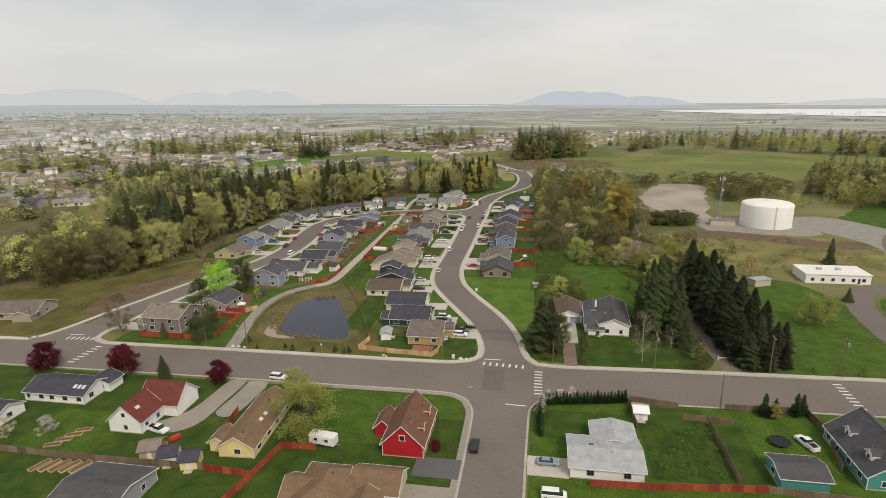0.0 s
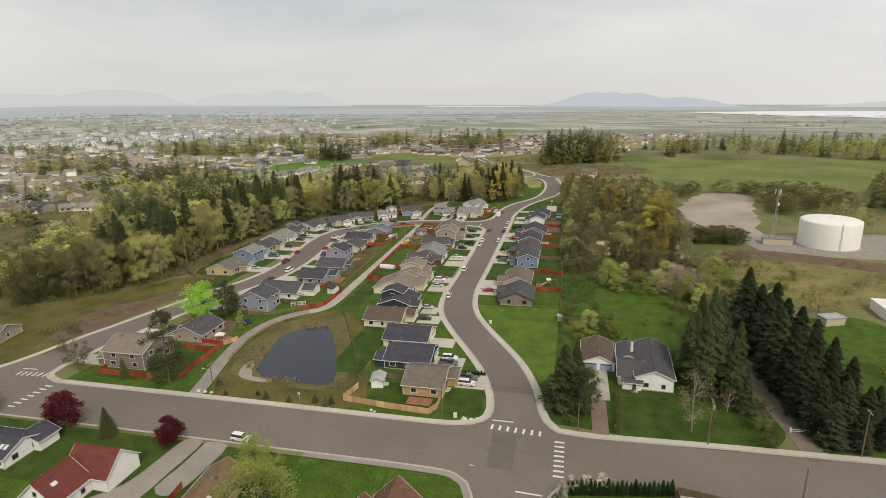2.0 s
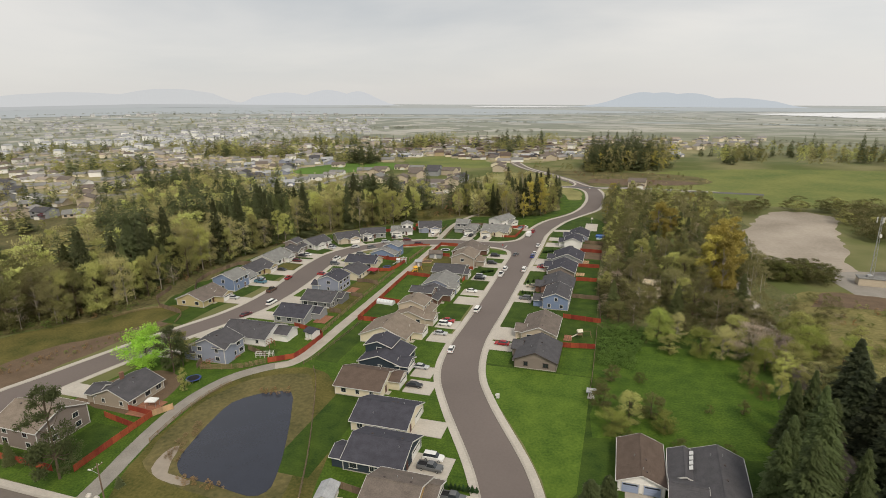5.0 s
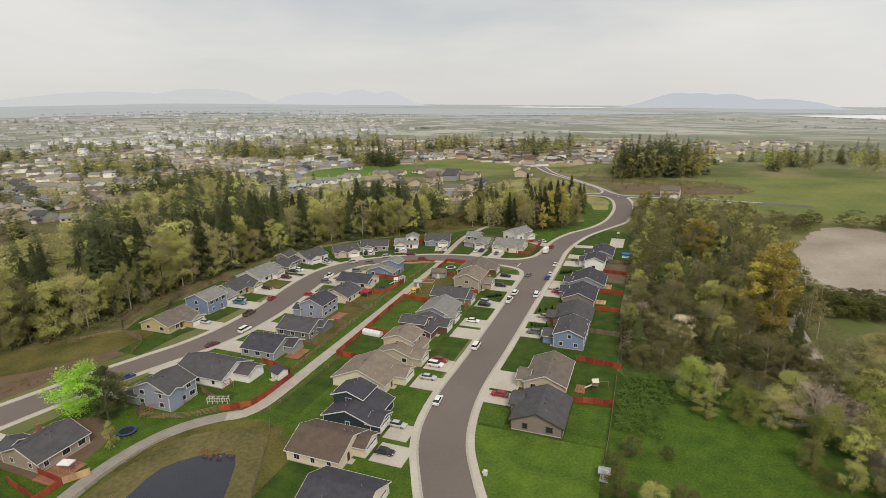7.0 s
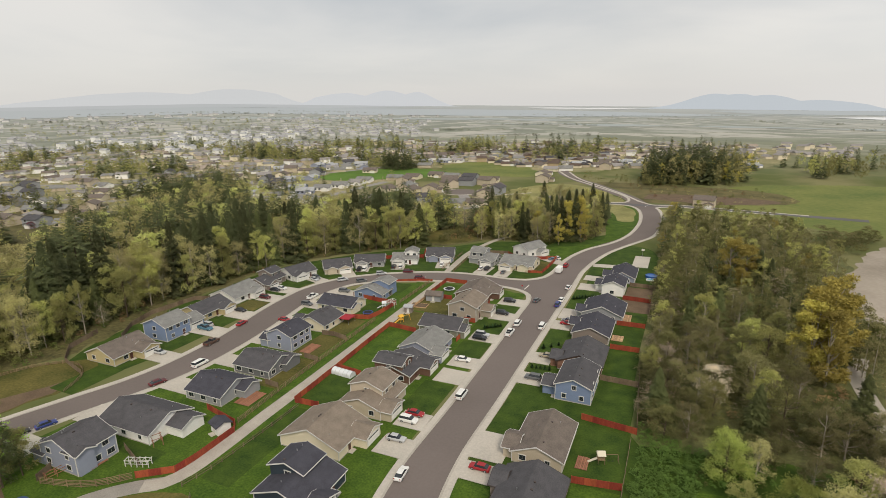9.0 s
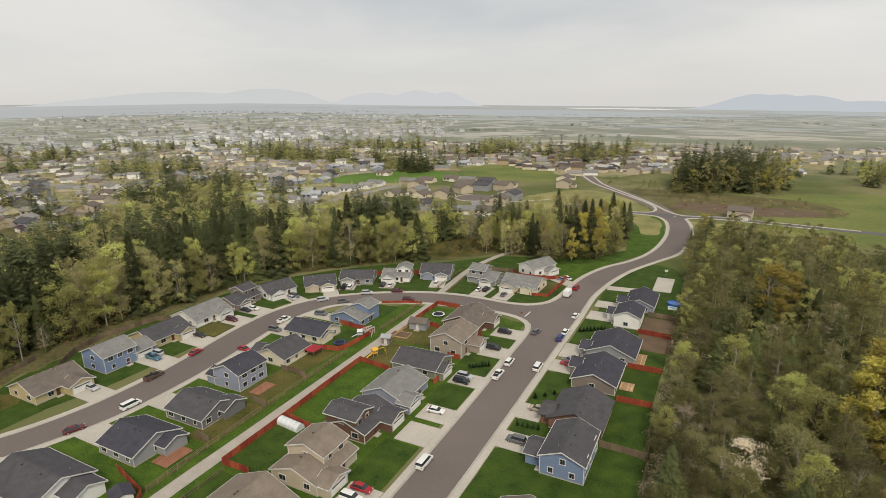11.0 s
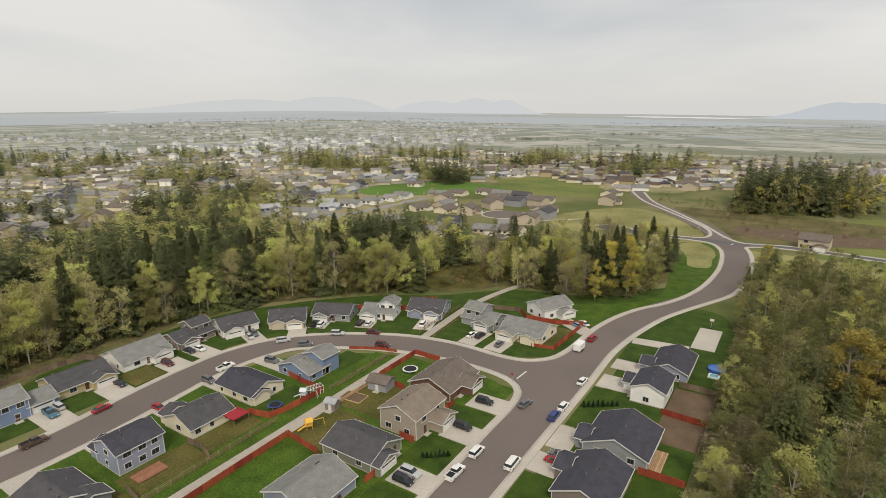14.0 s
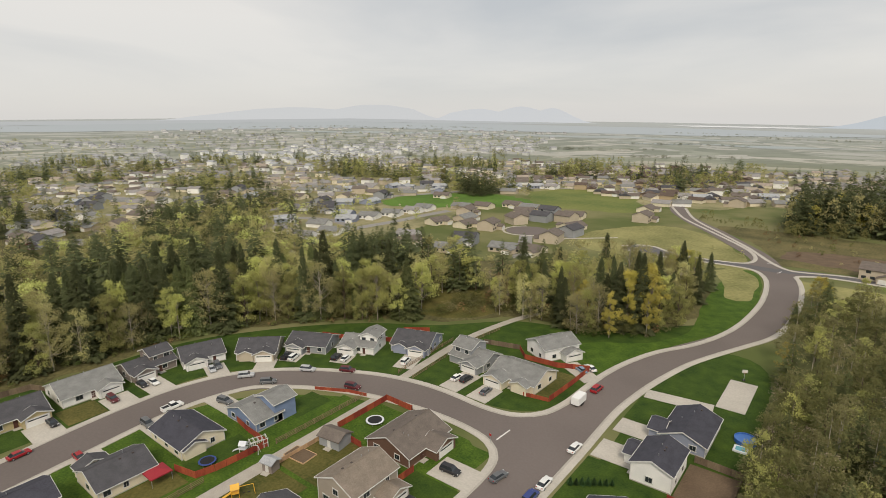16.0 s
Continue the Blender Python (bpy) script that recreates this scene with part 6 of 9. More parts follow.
T("cedar", -123.5, 151.0, 6.0, 1.1, where="by the fence", rng=rng_t)
T("olive", -108.6, 188.0, 7.0, 0.8, where="behind the fence", rng=rng_t)
T("pine", 7.0, 155.5, 13, 1.5, where="beside the gravel drive", rng=rng_t)
T("redcedar", 1.8, 158.5, 17, 1.75, where="beside the gravel drive", rng=rng_t)
T("redcedar", 4.6, 164.5, 14, 1.7, where="beside the gravel drive", rng=rng_t)
for x, y, h, r in ((36.5, 172, 22, 1.25), (40, 179, 25, 1.25), (44.5, 189, 21, 1.2), (46, 198, 19, 1.15), (43, 205, 16, 1.2), (47.5, 209, 17, 1.1), (34.5, 180, 18, 1.2), (43, 170, 17, 1.2), (38, 188, 17, 1.2), (46.4, 178, 18, 1.1), (45, 163, 11, 1.2)):
    T("redcedar", x, y, h, r, where="beside the white house", rng=rng_t)
lane = [(59.5, 152.5, 11), (64.5, 152.5, 9.5), (69.5, 154, 8), (58.5, 158.5, 14), (64, 159, 12.5), (69.5, 161, 11), (73.5, 165, 9.5), (58, 166, 17), (63.5, 167, 16), (69, 169, 14), (58, 175, 19), (63.5, 177, 18), (69, 179, 16),
        (58, 185, 20), (64, 188, 19), (69, 190, 16), (58.4, 196, 20), (64.4, 199, 19), (59.4, 206, 19), (65, 210, 18), (60, 217, 18), (62, 227, 17)]
for x, y, h in lane:
    T("spruce", x, y, h * rng_t.uniform(0.92, 1.1), rng_t.uniform(1.3, 1.6), where="along the farm lane", rng=rng_t)
T("twig", 30.8, 152.5, 15.0, 0.95, where="in front of the white house", rng=rng_t)
T("hazel", 46.3, 149.6, 4.6, 1.3, where="beside the lane mouth", rng=rng_t)
T("hazel", 46.8, 156, 5.0, 1.4, where="beside the lane", rng=rng_t)
T("hazel", 48, 162, 5.0, 1.4, where="beside the lane", rng=rng_t)
T("twig", 41, 163, 6.5, 1.3, where="by the lane", rng=rng_t)
T("willow", 89.5, 187, 10, 1.3, where="in the green field", rng=rng_t)
T("olive", 96, 190, 9, 1.4, where="in the green field", rng=rng_t)
for x, y, h in ((54.7, 127.4, 6.2), (57.2, 127.8, 4.8), (62.2, 128.6, 6.0), (63.6, 128.8, 5.6)):
    T("arbor", x, y, h, 1.1, where="by the garden fence", rng=rng_t)
T("gold", 56.6, 126.2, 4.4, 1.4, where="by the garden fence", rng=rng_t)
T("fir", 128, 258, 12, 1.1, where="behind the white hall", rng=rng_t)
T("cedar", 112.5, 210, 5.5, 1.5, where="on the green", rng=rng_t)
T("shrub", -17.6, 102.2, 3.2, 0.9, where="at the corner of the red house", rng=rng_t, category="shrub")
T("plum", -21.4, 103.4, 3.0, 0.9, where="beside the red house", rng=rng_t, category="shrub")
T("willow", 18.3, 256, 10.5, 1.25, where="behind the lawn", rng=rng_t)
T("olive", 21, 247, 6.0, 2.0, where="behind the lawn", rng=rng_t)
T("cherry", 43.7, 247, 12, 1.6, where="above the lawn", rng=rng_t)
T("alder", 49, 258, 10, 1.4, where="beside the lane", rng=rng_t)
T("hazel", 50, 268, 9, 1.4, where="beside the lane", rng=rng_t)
T("alder", 48.6, 279, 9, 1.3, where="beside the lane", rng=rng_t)
T("cherry", 49, 248, 10.5, 1.5, where="above the lawn", rng=rng_t)
T("spring", 33, 249, 6.5, 1.7, where="behind the lawn", rng=rng_t)
T("cherry", 5, 299, 9.5, 1.2, where="in the thicket", rng=rng_t)
T("blossom", 16.8, 288, 10, 1.3, where="in the thicket", rng=rng_t)
for x, y, k, h, w in ((29.6, 247, "willow", 9, 1.2), (35.5, 246, "bud", 10.5, 1.4), (40, 253, "olive", 12, 1.3), (46, 242, "willow", 10, 1.2), (52, 240, "olive", 10, 1.4), (58.5, 252, "willow", 11, 1.2), (64, 262, "olive", 10, 1.5), (56.5, 262, "willow", 9, 1.3),
                      (24, 258, "bud", 9, 1.4), (66, 246, "olive", 8, 1.5), (72, 256, "willow", 7, 1.5), (78, 268, "olive", 6, 1.7), (84, 262, "willow", 5, 1.8), (92, 272, "olive", 5, 1.8), (75, 240, "bud", 7, 1.4), (88, 236, "rusty", 9, 0.9)):
    T(k, x, y, h, w, where="above the meadow", rng=rng_t)
T("twig", 46, 250, 8.5, 1.5, where="above the lawn", rng=rng_t)
for x, y, h in ((40.6, 309, 23), (43.6, 313, 27), (46.4, 316, 29), (44.5, 306, 22), (48, 321, 25)):
    T("gold", x, y, h, 1.25, where="above the thicket", rng=rng_t)
for x, y, h in ((36, 389, 16), (39.5, 385, 14), (33, 396, 17)):
    T("fir", x, y, h, 1.3, where="in the thicket", rng=rng_t)
T("twig", 42.2, 374, 14, 1.2, where="in the thicket", rng=rng_t)
T("gold", 25, 381, 22, 1.5, where="above the thicket", rng=rng_t)
T("gold", 31, 388, 18, 1.4, where="above the thicket", rng=rng_t)
for x, y, h in ((-62, 468, 27), (-58, 474, 25), (-66, 462, 24), (-72, 470, 26), (-50, 484, 22), (-84, 452, 24)):
    T("bud", x, y, h, 0.8, where="in the grove", rng=rng_t)
T("rusty", -101, 432, 15, 0.6, where="at the edge of the wood", rng=rng_t)
T("gold", -47, 500, 19, 1.2, where="at the bend of the street", rng=rng_t)
T("gold", -46, 446, 25, 1.1, where="in the grove", rng=rng_t)
T("gold", -52, 441, 22, 1.1, where="in the grove", rng=rng_t)
T("fir", -43, 462, 18, 1.0, where="in the grove", rng=rng_t)
T("fir", -76, 436, 21, 0.9, where="in the grove", rng=rng_t)
T("gold", -52, 494, 17, 1.2, where="at the bend of the street", rng=rng_t)
T("gold", 0, 512, 12, 1.6, where="at the bend of the street", rng=rng_t)
T("gold", 2, 505, 11, 1.6, where="at the bend of the street", rng=rng_t)
T("fir", -40, 508, 17, 1.0, where="at the bend of the street", rng=rng_t)
T("fir", -4.8, 480, 9, 1.2, where="by the pavement", rng=rng_t)
T("shrub", 7, 198, 4.8, 1.2, where="behind the double garage", rng=rng_t, category="shrub")
T("shrub", 9.5, 210, 5.0, 1.3, where="on the lawn", rng=rng_t, category="shrub")
T("shrub", 28, 214, 2.4, 1.0, where="on the lawn", rng=rng_t, category="shrub")
T("hazel", 36, 216, 4.0, 1.2, where="on the lawn", rng=rng_t, category="shrub")
for x, y, h in ((66, 330, 6.5), (72, 329, 7.5), (78, 333, 6.5), (70, 336, 7)):
    T("shrub", x, y, h, 1.5, where="beside the gravel clearing", rng=rng_t, category="shrub")
for x, y in ((19.5, 167.5), (27, 166), (31.5, 168), (46, 152), (49, 156), (40, 152)):
    T("shrub", x, y, rng_t.uniform(1.4, 2.6), 1.0, where="in front of the white house", rng=rng_t, category="shrub")
for x, y in ((82, 150), (88, 151), (93, 150), (100, 151), (106, 152), (76, 152)):
    T("rusty" if x > 90 else "shrub", x, y, rng_t.uniform(1.2, 2.2), 1.2, where="by the main road", rng=rng_t, category="shrub")
for i in range(24):
    T("arbor", 3.0 + i * 0.86, 126.0 + i * 0.15, rng_t.uniform(3.0, 3.9), 1.1, where="in a garden hedge", rng=rng_t)
for x, y in ((1.8, 124.5), (3.6, 126.6), (6.4, 127.6), (1.4, 121), (9.6, 128.2)):
    T("blossom", x, y, rng_t.uniform(3, 4.2), 1.1, where="at the street corner", rng=rng_t)
for i in range(13):
    T("shrub", 14.3 + i * 0.1, 148.6 + i * 1.45, rng_t.uniform(2.4, 3.2), 0.75, where="in a hedge along the drive", rng=rng_t, category="shrub")
# young conifers on the roadside grass
for x, y in ((-88, 147.6), (-79, 149), (-76, 148), (-69, 147.6), (-62, 148.6), (-58.5, 147.4), (-57.5, 148.6), (-93, 152)):
    T("fir", x, y, rng_t.uniform(1.5, 2.6), 1.9, where="on the pond verge", rng=rng_t)
brush("brambles", [(25.5, 100.5), (40, 102), (40, 121), (27, 121)], 1.7, rng_t, [("ivy", 2), ("shrub", 1)], "rough garden weeds of {}s", 0.5, 1.1)
for i in range(10):
    T("arbor", 1.6 - 0.02 * i, 112.4 + i * 1.2, rng_t.uniform(3.0, 3.9), 1.1, where="in a garden hedge", rng=rng_t)
brush("reeds", [(-86.5, 160.5), (-89.5, 167), (-91.4, 176), (-94, 176), (-91, 162)], 1.5, rng_t, [("reed", 1)], "dry brown reeds like {}s", 0.7, 1.3)
brush("reeds", [(-83, 156), (-71, 155.5), (-71, 158), (-83, 159.2)], 1.5, rng_t, [("rusty", 1)], "dry brown reeds like {}s", 0.7, 1.2)
brush("reeds", [(-88, 191), (-78, 194.4), (-79, 197), (-89, 194)], 1.5, rng_t, [("rusty", 1)], "dry brown reeds like {}s", 0.7, 1.2)
brush("brush_pile", [(-173, 172), (-158, 200), (-154, 215), (-158, 216), (-166, 200), (-180, 172)], 2.6, rng_t, [("rusty", 2), ("shrub", 2)], "rough weeds of {}s", 0.6, 1.4)
brush("scrub", [(58, 262), (76, 312), (100, 308), (128, 300), (150, 262), (110, 240), (72, 246)], 6.0, rng_t, [("shrub", 3), ("olive", 2), ("rusty", 2)], "scrub of {}s", 1.0, 3.0, keep=0.45)
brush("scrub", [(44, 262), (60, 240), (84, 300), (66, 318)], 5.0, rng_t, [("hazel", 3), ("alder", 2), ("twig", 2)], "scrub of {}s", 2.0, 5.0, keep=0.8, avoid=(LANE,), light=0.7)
brush("scrub", [(56, 334), (66, 327), (87, 326), (92, 336), (90, 348), (72, 350), (60, 344)], 2.8, rng_t, [("hazel", 3), ("shrub", 3)], "rounded mound of {}s before the clearing", 4.0, 6.5, light=0.6)
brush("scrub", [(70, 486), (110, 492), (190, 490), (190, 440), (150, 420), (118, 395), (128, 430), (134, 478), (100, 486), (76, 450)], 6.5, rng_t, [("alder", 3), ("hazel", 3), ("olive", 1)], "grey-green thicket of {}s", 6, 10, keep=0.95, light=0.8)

for x, y, k, h in ((5, 200, "willow", 6), (9, 205, "olive", 8), (3, 209, "hazel", 7), (14, 208, "hazel", 7), (17, 203, "willow", 5), (40, 232, "olive", 7), (46, 226, "spring", 7), (1.8, 219, "shrub", 3.4), (4.6, 224, "hazel", 5), (58, 236, "hazel", 8), (66, 236, "alder", 8), (67, 226, "spring", 7), (57, 250, "olive", 7), (63, 252, "hazel", 7), (12, 226, "shrub", 3), (6, 266, "hazel", 8), (11, 268, "alder", 9), (27, 263, "hazel", 7), (34, 258, "alder", 8), (38, 250, "spring", 7),
                   (3.4, 150.8, "shrub", 2.2), (20, 196, "shrub", 3), (30, 198, "shrub", 2.2), (46, 200, "olive", 7), (50, 214, "bud", 8), (52, 226, "olive", 8), (50, 238, "spring", 8), (56, 232, "bud", 9), (42, 226, "rusty", 4)):
    T(k, x, y, h, 1.5, where="beside the lawn", rng=rng_t, category="shrub" if k in ("shrub", "rusty") else "tree")

for x0, y0, x1, y1, n, hh in ((-53.5, 310, -49, 313.5, 7, 1.7), (-30.6, 349.5, -23.5, 354.5, 8, 1.8), (-31.0, 288.2, -26, 288.6, 5, 1.4), (-27.6, 170.2, -20.5, 170.6, 9, 1.5), (-31, 302, -27, 306, 3, 1.5)):
    for i in range(n):
        t = i / (n - 1)
        T("arbor", x0 + (x1 - x0) * t, y0 + (y1 - y0) * t, hh * rng_t.uniform(0.85, 1.15), 1.6, where="in a row on a front lawn", rng=rng_t)

# ---------------------------------------------------------------- the farther suburb
def far_house(x, y, rot, w, d, h, wall, roof, label):
    """A smaller house: walls, roof, garage door, door and windows."""
    e = empty("house", x, y, 0, rot)
    volume_plain(e, 0, 0, w, d, h, "x", 0.42, SIDING[wall], ROOF[roof])
    volume_plain(e, w * 0.24, -d * 0.5 - 1.2, 6.0, 5.0, 2.7, "y", 0.42, SIDING[wall], ROOF[roof])
    add_garage_plain(e, w * 0.24, -d * 0.5 - 3.74)
    spots = [(-0.36, -1, 0.95), (-0.12, -1, 0.95)] + ([(-0.25, -1, 3.6)] if h > 4 else [])
    for u, sd, z in spots:
        piece("window", shared(("window_plain",), lambda bm: box(bm, 0, 0, 0, 1.8, 0.08, 1.3), GLASS), e, pose(u * w, sd * (d / 2 + 0.02), z))
    return tagged(e, label, "house", group="houses of the far suburb")


def volume_plain(par, cx, cy, w, d, h, ridge, pitch, wall, roof):
    span, length = (d, w) if ridge == "x" else (w, d)
    rise, s, over, th = pitch * span / 2, span / 2 + 0.45, 0.45, 0.2
    ze = h - pitch * over
    part("wall", prism(bmesh.new(), [(-span / 2, -0.2), (span / 2, -0.2), (span / 2, h), (0, h + rise), (-span / 2, h)], length, ridge, (cx, cy, 0)), wall, par)
    part("roof", prism(bmesh.new(), [(-s, ze), (0, h + rise), (s, ze), (s, ze + th), (0, h + rise + th), (-s, ze + th)], length + 2 * over, ridge, (cx, cy, 0)), roof, par)


def add_garage_plain(par, x, y):
    piece("garage_door", shared(("garage_door_plain",), lambda bm: box(bm, 0, 0, 0, 4.9, 0.08, 2.2), GARAGE), par, pose(x, y, 0.05))


rng_f = random.Random(11)
FAR_KINDS = [("cream", "worn", 2.8, "cream suburban house with worn grey roof"), ("beige", "grey", 2.8, "beige suburban house with grey roof"), ("white", "grey", 2.8, "white suburban house with grey roof"),
             ("grey", "charcoal", 5.2, "two-storey grey suburban house"), ("cream", "taupe", 2.8, "cream suburban house with taupe roof"), ("white", "worn", 2.8, "white suburban house with worn roof"),
             ("beige", "taupe", 5.2, "two-storey beige house with taupe roof"), ("slate", "pale", 2.8, "slate suburban house with pale roof")]
FAR_PROTO = [far_house(-260 - 30 * i, 940, 0, rng_f.uniform(13.5, 16.5), rng_f.uniform(10.5, 12), h, a, b, t) for i, (a, b, h, t) in enumerate(FAR_KINDS)]
# places seen singly beyond the wood: x, y, turn, kind
MID = [(-338, 503, 60, 7), (-343, 548, 40, 3), (-352, 556, 40, 3), (-277, 473, 20, 5), (-273, 493, 20, 2), (-299, 531, 30, 7), (-294, 550, 20, 2), (-288, 569, 20, 2), (-283, 589, 10, 5), (-284, 605, 10, 2), (-318, 672, 20, 4), (-377, 684, 30, 5),
       (-223, 515, 10, 5), (-213, 565, 90, 4), (-194, 566, 100, 6), (-181, 521, 20, 3), (-190, 596, 150, 6), (-194, 617, 190, 4), (-179, 614, 180, 3), (-163, 622, 170, 6), (-147, 599, -110, 4), (-141, 556, -80, 6), (-139, 579, -95, 3),
       (-231, 660, 0, 4), (-211, 655, 0, 1), (-229, 436, 20, 7), (-137, 523, 0, 4), (-152, 519, 10, 1), (-248, 640, 180, 4), (-262, 628, 190, 1), (-206, 636, 20, 4), (-240, 604, 100, 6), (-228, 585, 90, 1), (-236, 562, 80, 4),
       (-300, 505, 200, 2), (-318, 545, 200, 7), (-330, 470, 20, 1), (-370, 545, 200, 5), (-305, 480, 30, 0), (-240, 470, -80, 0), (-254, 425, -60, 5), (-210, 500, 60, 4), (-178, 500, 20, 1), (-165, 640, 10, 4), (-186, 640, 0, 3)]
MID_ZONE = [(-345, 450), (-200, 440), (-110, 500), (-95, 640), (-180, 676), (-262, 634), (-345, 600)]
for x, y, a, k in MID:
    copy_thing(FAR_PROTO[k], pose(x, y, 0, 0, 0, a))

TOWN = [(-470, 260), (-350, 300), (-345, 360), (-355, 420), (-335, 475), (-270, 478), (-235, 520), (-260, 620), (-330, 640), (-280, 720), (-100, 735), (-60, 770), (70, 790), (90, 1080), (-420, 1100), (-800, 900), (-1050, 700), (-900, 420), (-600, 330)]
GREEN = [(-352, 622), (-350, 680), (-280, 716), (-216, 680), (-262, 634), (-320, 604)]
COMMON = [(-268, 754), (-219, 826), (-156, 752), (-132, 690), (-182, 676), (-222, 682)]
PARK = [(-20, 640), (-90, 745), (-60, 900), (140, 900), (60, 700)]
used = [(x, y) for x, y, a, k in MID]
plots_far = []
ca, sa = math.cos(radians(24)), math.sin(radians(24))
for r in range(-3, 34):
    for c in range(-60, 60):
        u, v = c * 19.5 + rng_f.uniform(-4, 4), r * 27 + (13 if c % 2 else 0) * 0 + rng_f.uniform(-6, 6)
        side = r % 2
        bend = 14 * math.sin(u * 0.012 + r)
        x, y = -480 + u * ca - (v + bend) * sa, 420 + u * sa + (v + bend) * ca
        if not inside(x, y, TOWN) or inside(x, y, GREEN) or inside(x, y, COMMON) or inside(x, y, MID_ZONE) or rng_f.random() < (0.08 if y > 720 else 0.30) or noise.noise(Vector((x * 0.011, y * 0.011, 9.0))) > 0.22:
            continue
        if any((x - a) ** 2 + (y - b) ** 2 < 230 for a, b in used):
            continue
        used.append((x, y))
        plots_far.append((x, y, 24 + (0 if side else 180) + 90 * (rng_f.random() < 0.25) + rng_f.uniform(-25, 25), rng_f.randrange(8)))
plots_far.sort(key=lambda p: math.hypot(p[0] + 20, p[1] - 200))
for ob, (x, y, a, k) in zip(FAR_PROTO, [(p[0], p[1], p[2], 0) for p in plots_far[:8]]):
    ob.matrix_basis = pose(x, y, 0, 0, 0, a)
for x, y, a, k in plots_far[8:104]:
    copy_thing(FAR_PROTO[k], pose(x, y, 0, 0, 0, a))


def house_crowd(name, places, label, wall, roof, h0=2.8):
    """Houses past counting, as one mesh of walls and one of roofs."""
    wv, wf, rv, rf = [], [], [], []
    for x, y, a, k in places:
        w, d, h = 12.5 + (k % 3) * 1.6, 9 + (k % 2) * 1.5, h0 + (2.4 if k in (3, 6) else 0)
        c, s = math.cos(radians(a)), math.sin(radians(a))
        def P(u, v, z):
            return (x + u * c - v * s, y + u * s + v * c, z + ground_z)
        ground_z = terrain(x, y)
        b = len(wv)
        wv += [P(-w / 2, -d / 2, 0), P(w / 2, -d / 2, 0), P(w / 2, d / 2, 0), P(-w / 2, d / 2, 0), P(-w / 2, -d / 2, h), P(w / 2, -d / 2, h), P(w / 2, d / 2, h), P(-w / 2, d / 2, h), P(-w / 2, 0, h + 2), P(w / 2, 0, h + 2)]
        wf += [tuple(b + i for i in f) for f in ((0, 1, 5, 4), (1, 2, 6, 9, 5), (2, 3, 7, 6), (3, 0, 4, 8, 7))]
        b = len(rv)
        o = 0.5
        rv += [P(-w / 2 - o, -d / 2 - o, h - 0.1), P(w / 2 + o, -d / 2 - o, h - 0.1), P(w / 2 + o, 0, h + 2.25), P(-w / 2 - o, 0, h + 2.25), P(w / 2 + o, d / 2 + o, h - 0.1), P(-w / 2 - o, d / 2 + o, h - 0.1)]
        rf += [(b, b + 1, b + 2, b + 3), (b + 3, b + 2, b + 4, b + 5), (b, b + 3, b + 5), (b + 1, b + 4, b + 2), (b, b + 5, b + 4, b + 1)]
    if wv:
        e = raw(name, wv, wf, wall)
        tagged(e, label, "houses", kind="stuff")
        raw("roofs", rv, rf, roof, e)


# the worn and sandy roofs carry painted haze in their colour
rest = plots_far[104:]
for i, (a, b) in enumerate((("cream", "sandy"), ("white", "worn"), ("beige", "worn"), ("white", "taupe"), ("cream", "grey"))):
    house_crowd("distant_houses", rest[i::5], "distant houses of the suburb, %s walls and %s roofs" % (a, b), SIDING[a], ROOF[b])
rng_h = random.Random(23)
close = scatter([(-300, 850), (-170, 752), (-126, 762), (-62, 790), (-100, 1010), (-212, 1070), (-340, 1000)], 17, rng_h, 0.85)
close = [(x, y, rng_h.choice((10, 100, 190, 280)) + rng_h.uniform(-20, 20), rng_h.randrange(8)) for x, y in close if all((x - a) ** 2 + (y - b) ** 2 > 150 for a, b in used)]
for i, (a, b) in enumerate((("cream", "brown"), ("beige", "charcoal"), ("white", "taupe"), ("tan", "brown"))):
    house_crowd("distant_houses", close[i::4], "close-set suburban houses, %s walls and %s roofs" % (a, b), SIDING[a], ROOF[b])
# the town far off: pale flat halls
halls = []
for i in range(150):
    az, rr = radians(rng_f.uniform(22, 62)), rng_f.uniform(1150, 2300)
    halls.append((-50 - rr * math.sin(az), 130 + rr * math.cos(az), rng_f.uniform(0, 90), rng_f.randrange(8)))
# pale greys of the far town, with the haze put into the tone
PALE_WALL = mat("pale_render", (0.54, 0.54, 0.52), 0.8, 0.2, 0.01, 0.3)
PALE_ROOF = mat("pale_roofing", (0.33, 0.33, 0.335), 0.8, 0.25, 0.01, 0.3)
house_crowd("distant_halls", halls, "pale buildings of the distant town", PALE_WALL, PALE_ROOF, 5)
centre = []
for i in range(70):
    az, rr = radians(rng_f.gauss(45, 7)), rng_f.gauss(1150, 110)
    centre.append((-50 - rr * math.sin(az), 130 + rr * math.cos(az), rng_f.choice((10, 100)) + rng_f.uniform(-8, 8), rng_f.choice((3, 6, 1))))
house_crowd("distant_halls", centre, "white buildings of the distant town centre", SIDING["white"], ROOF["pale"], 7)
more = []
for i in range(900):
    az, rr = radians(rng_f.uniform(24, 84)), rng_f.uniform(950, 1900)
    if noise.noise(Vector((rr * 0.004, az * 5, 3.0))) < 0.05:
        continue
    more.append((-50 - rr * math.sin(az), 130 + rr * math.cos(az), rng_f.uniform(0, 180), rng_f.randrange(8)))
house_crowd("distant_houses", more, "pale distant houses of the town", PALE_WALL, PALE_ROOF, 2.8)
more = []
for i in range(60):
    az, rr = radians(rng_f.uniform(-16, 0)), rng_f.uniform(800, 1000)
    more.append((-50 - rr * math.sin(az), 130 + rr * math.cos(az), rng_f.uniform(0, 180), rng_f.randrange(8)))
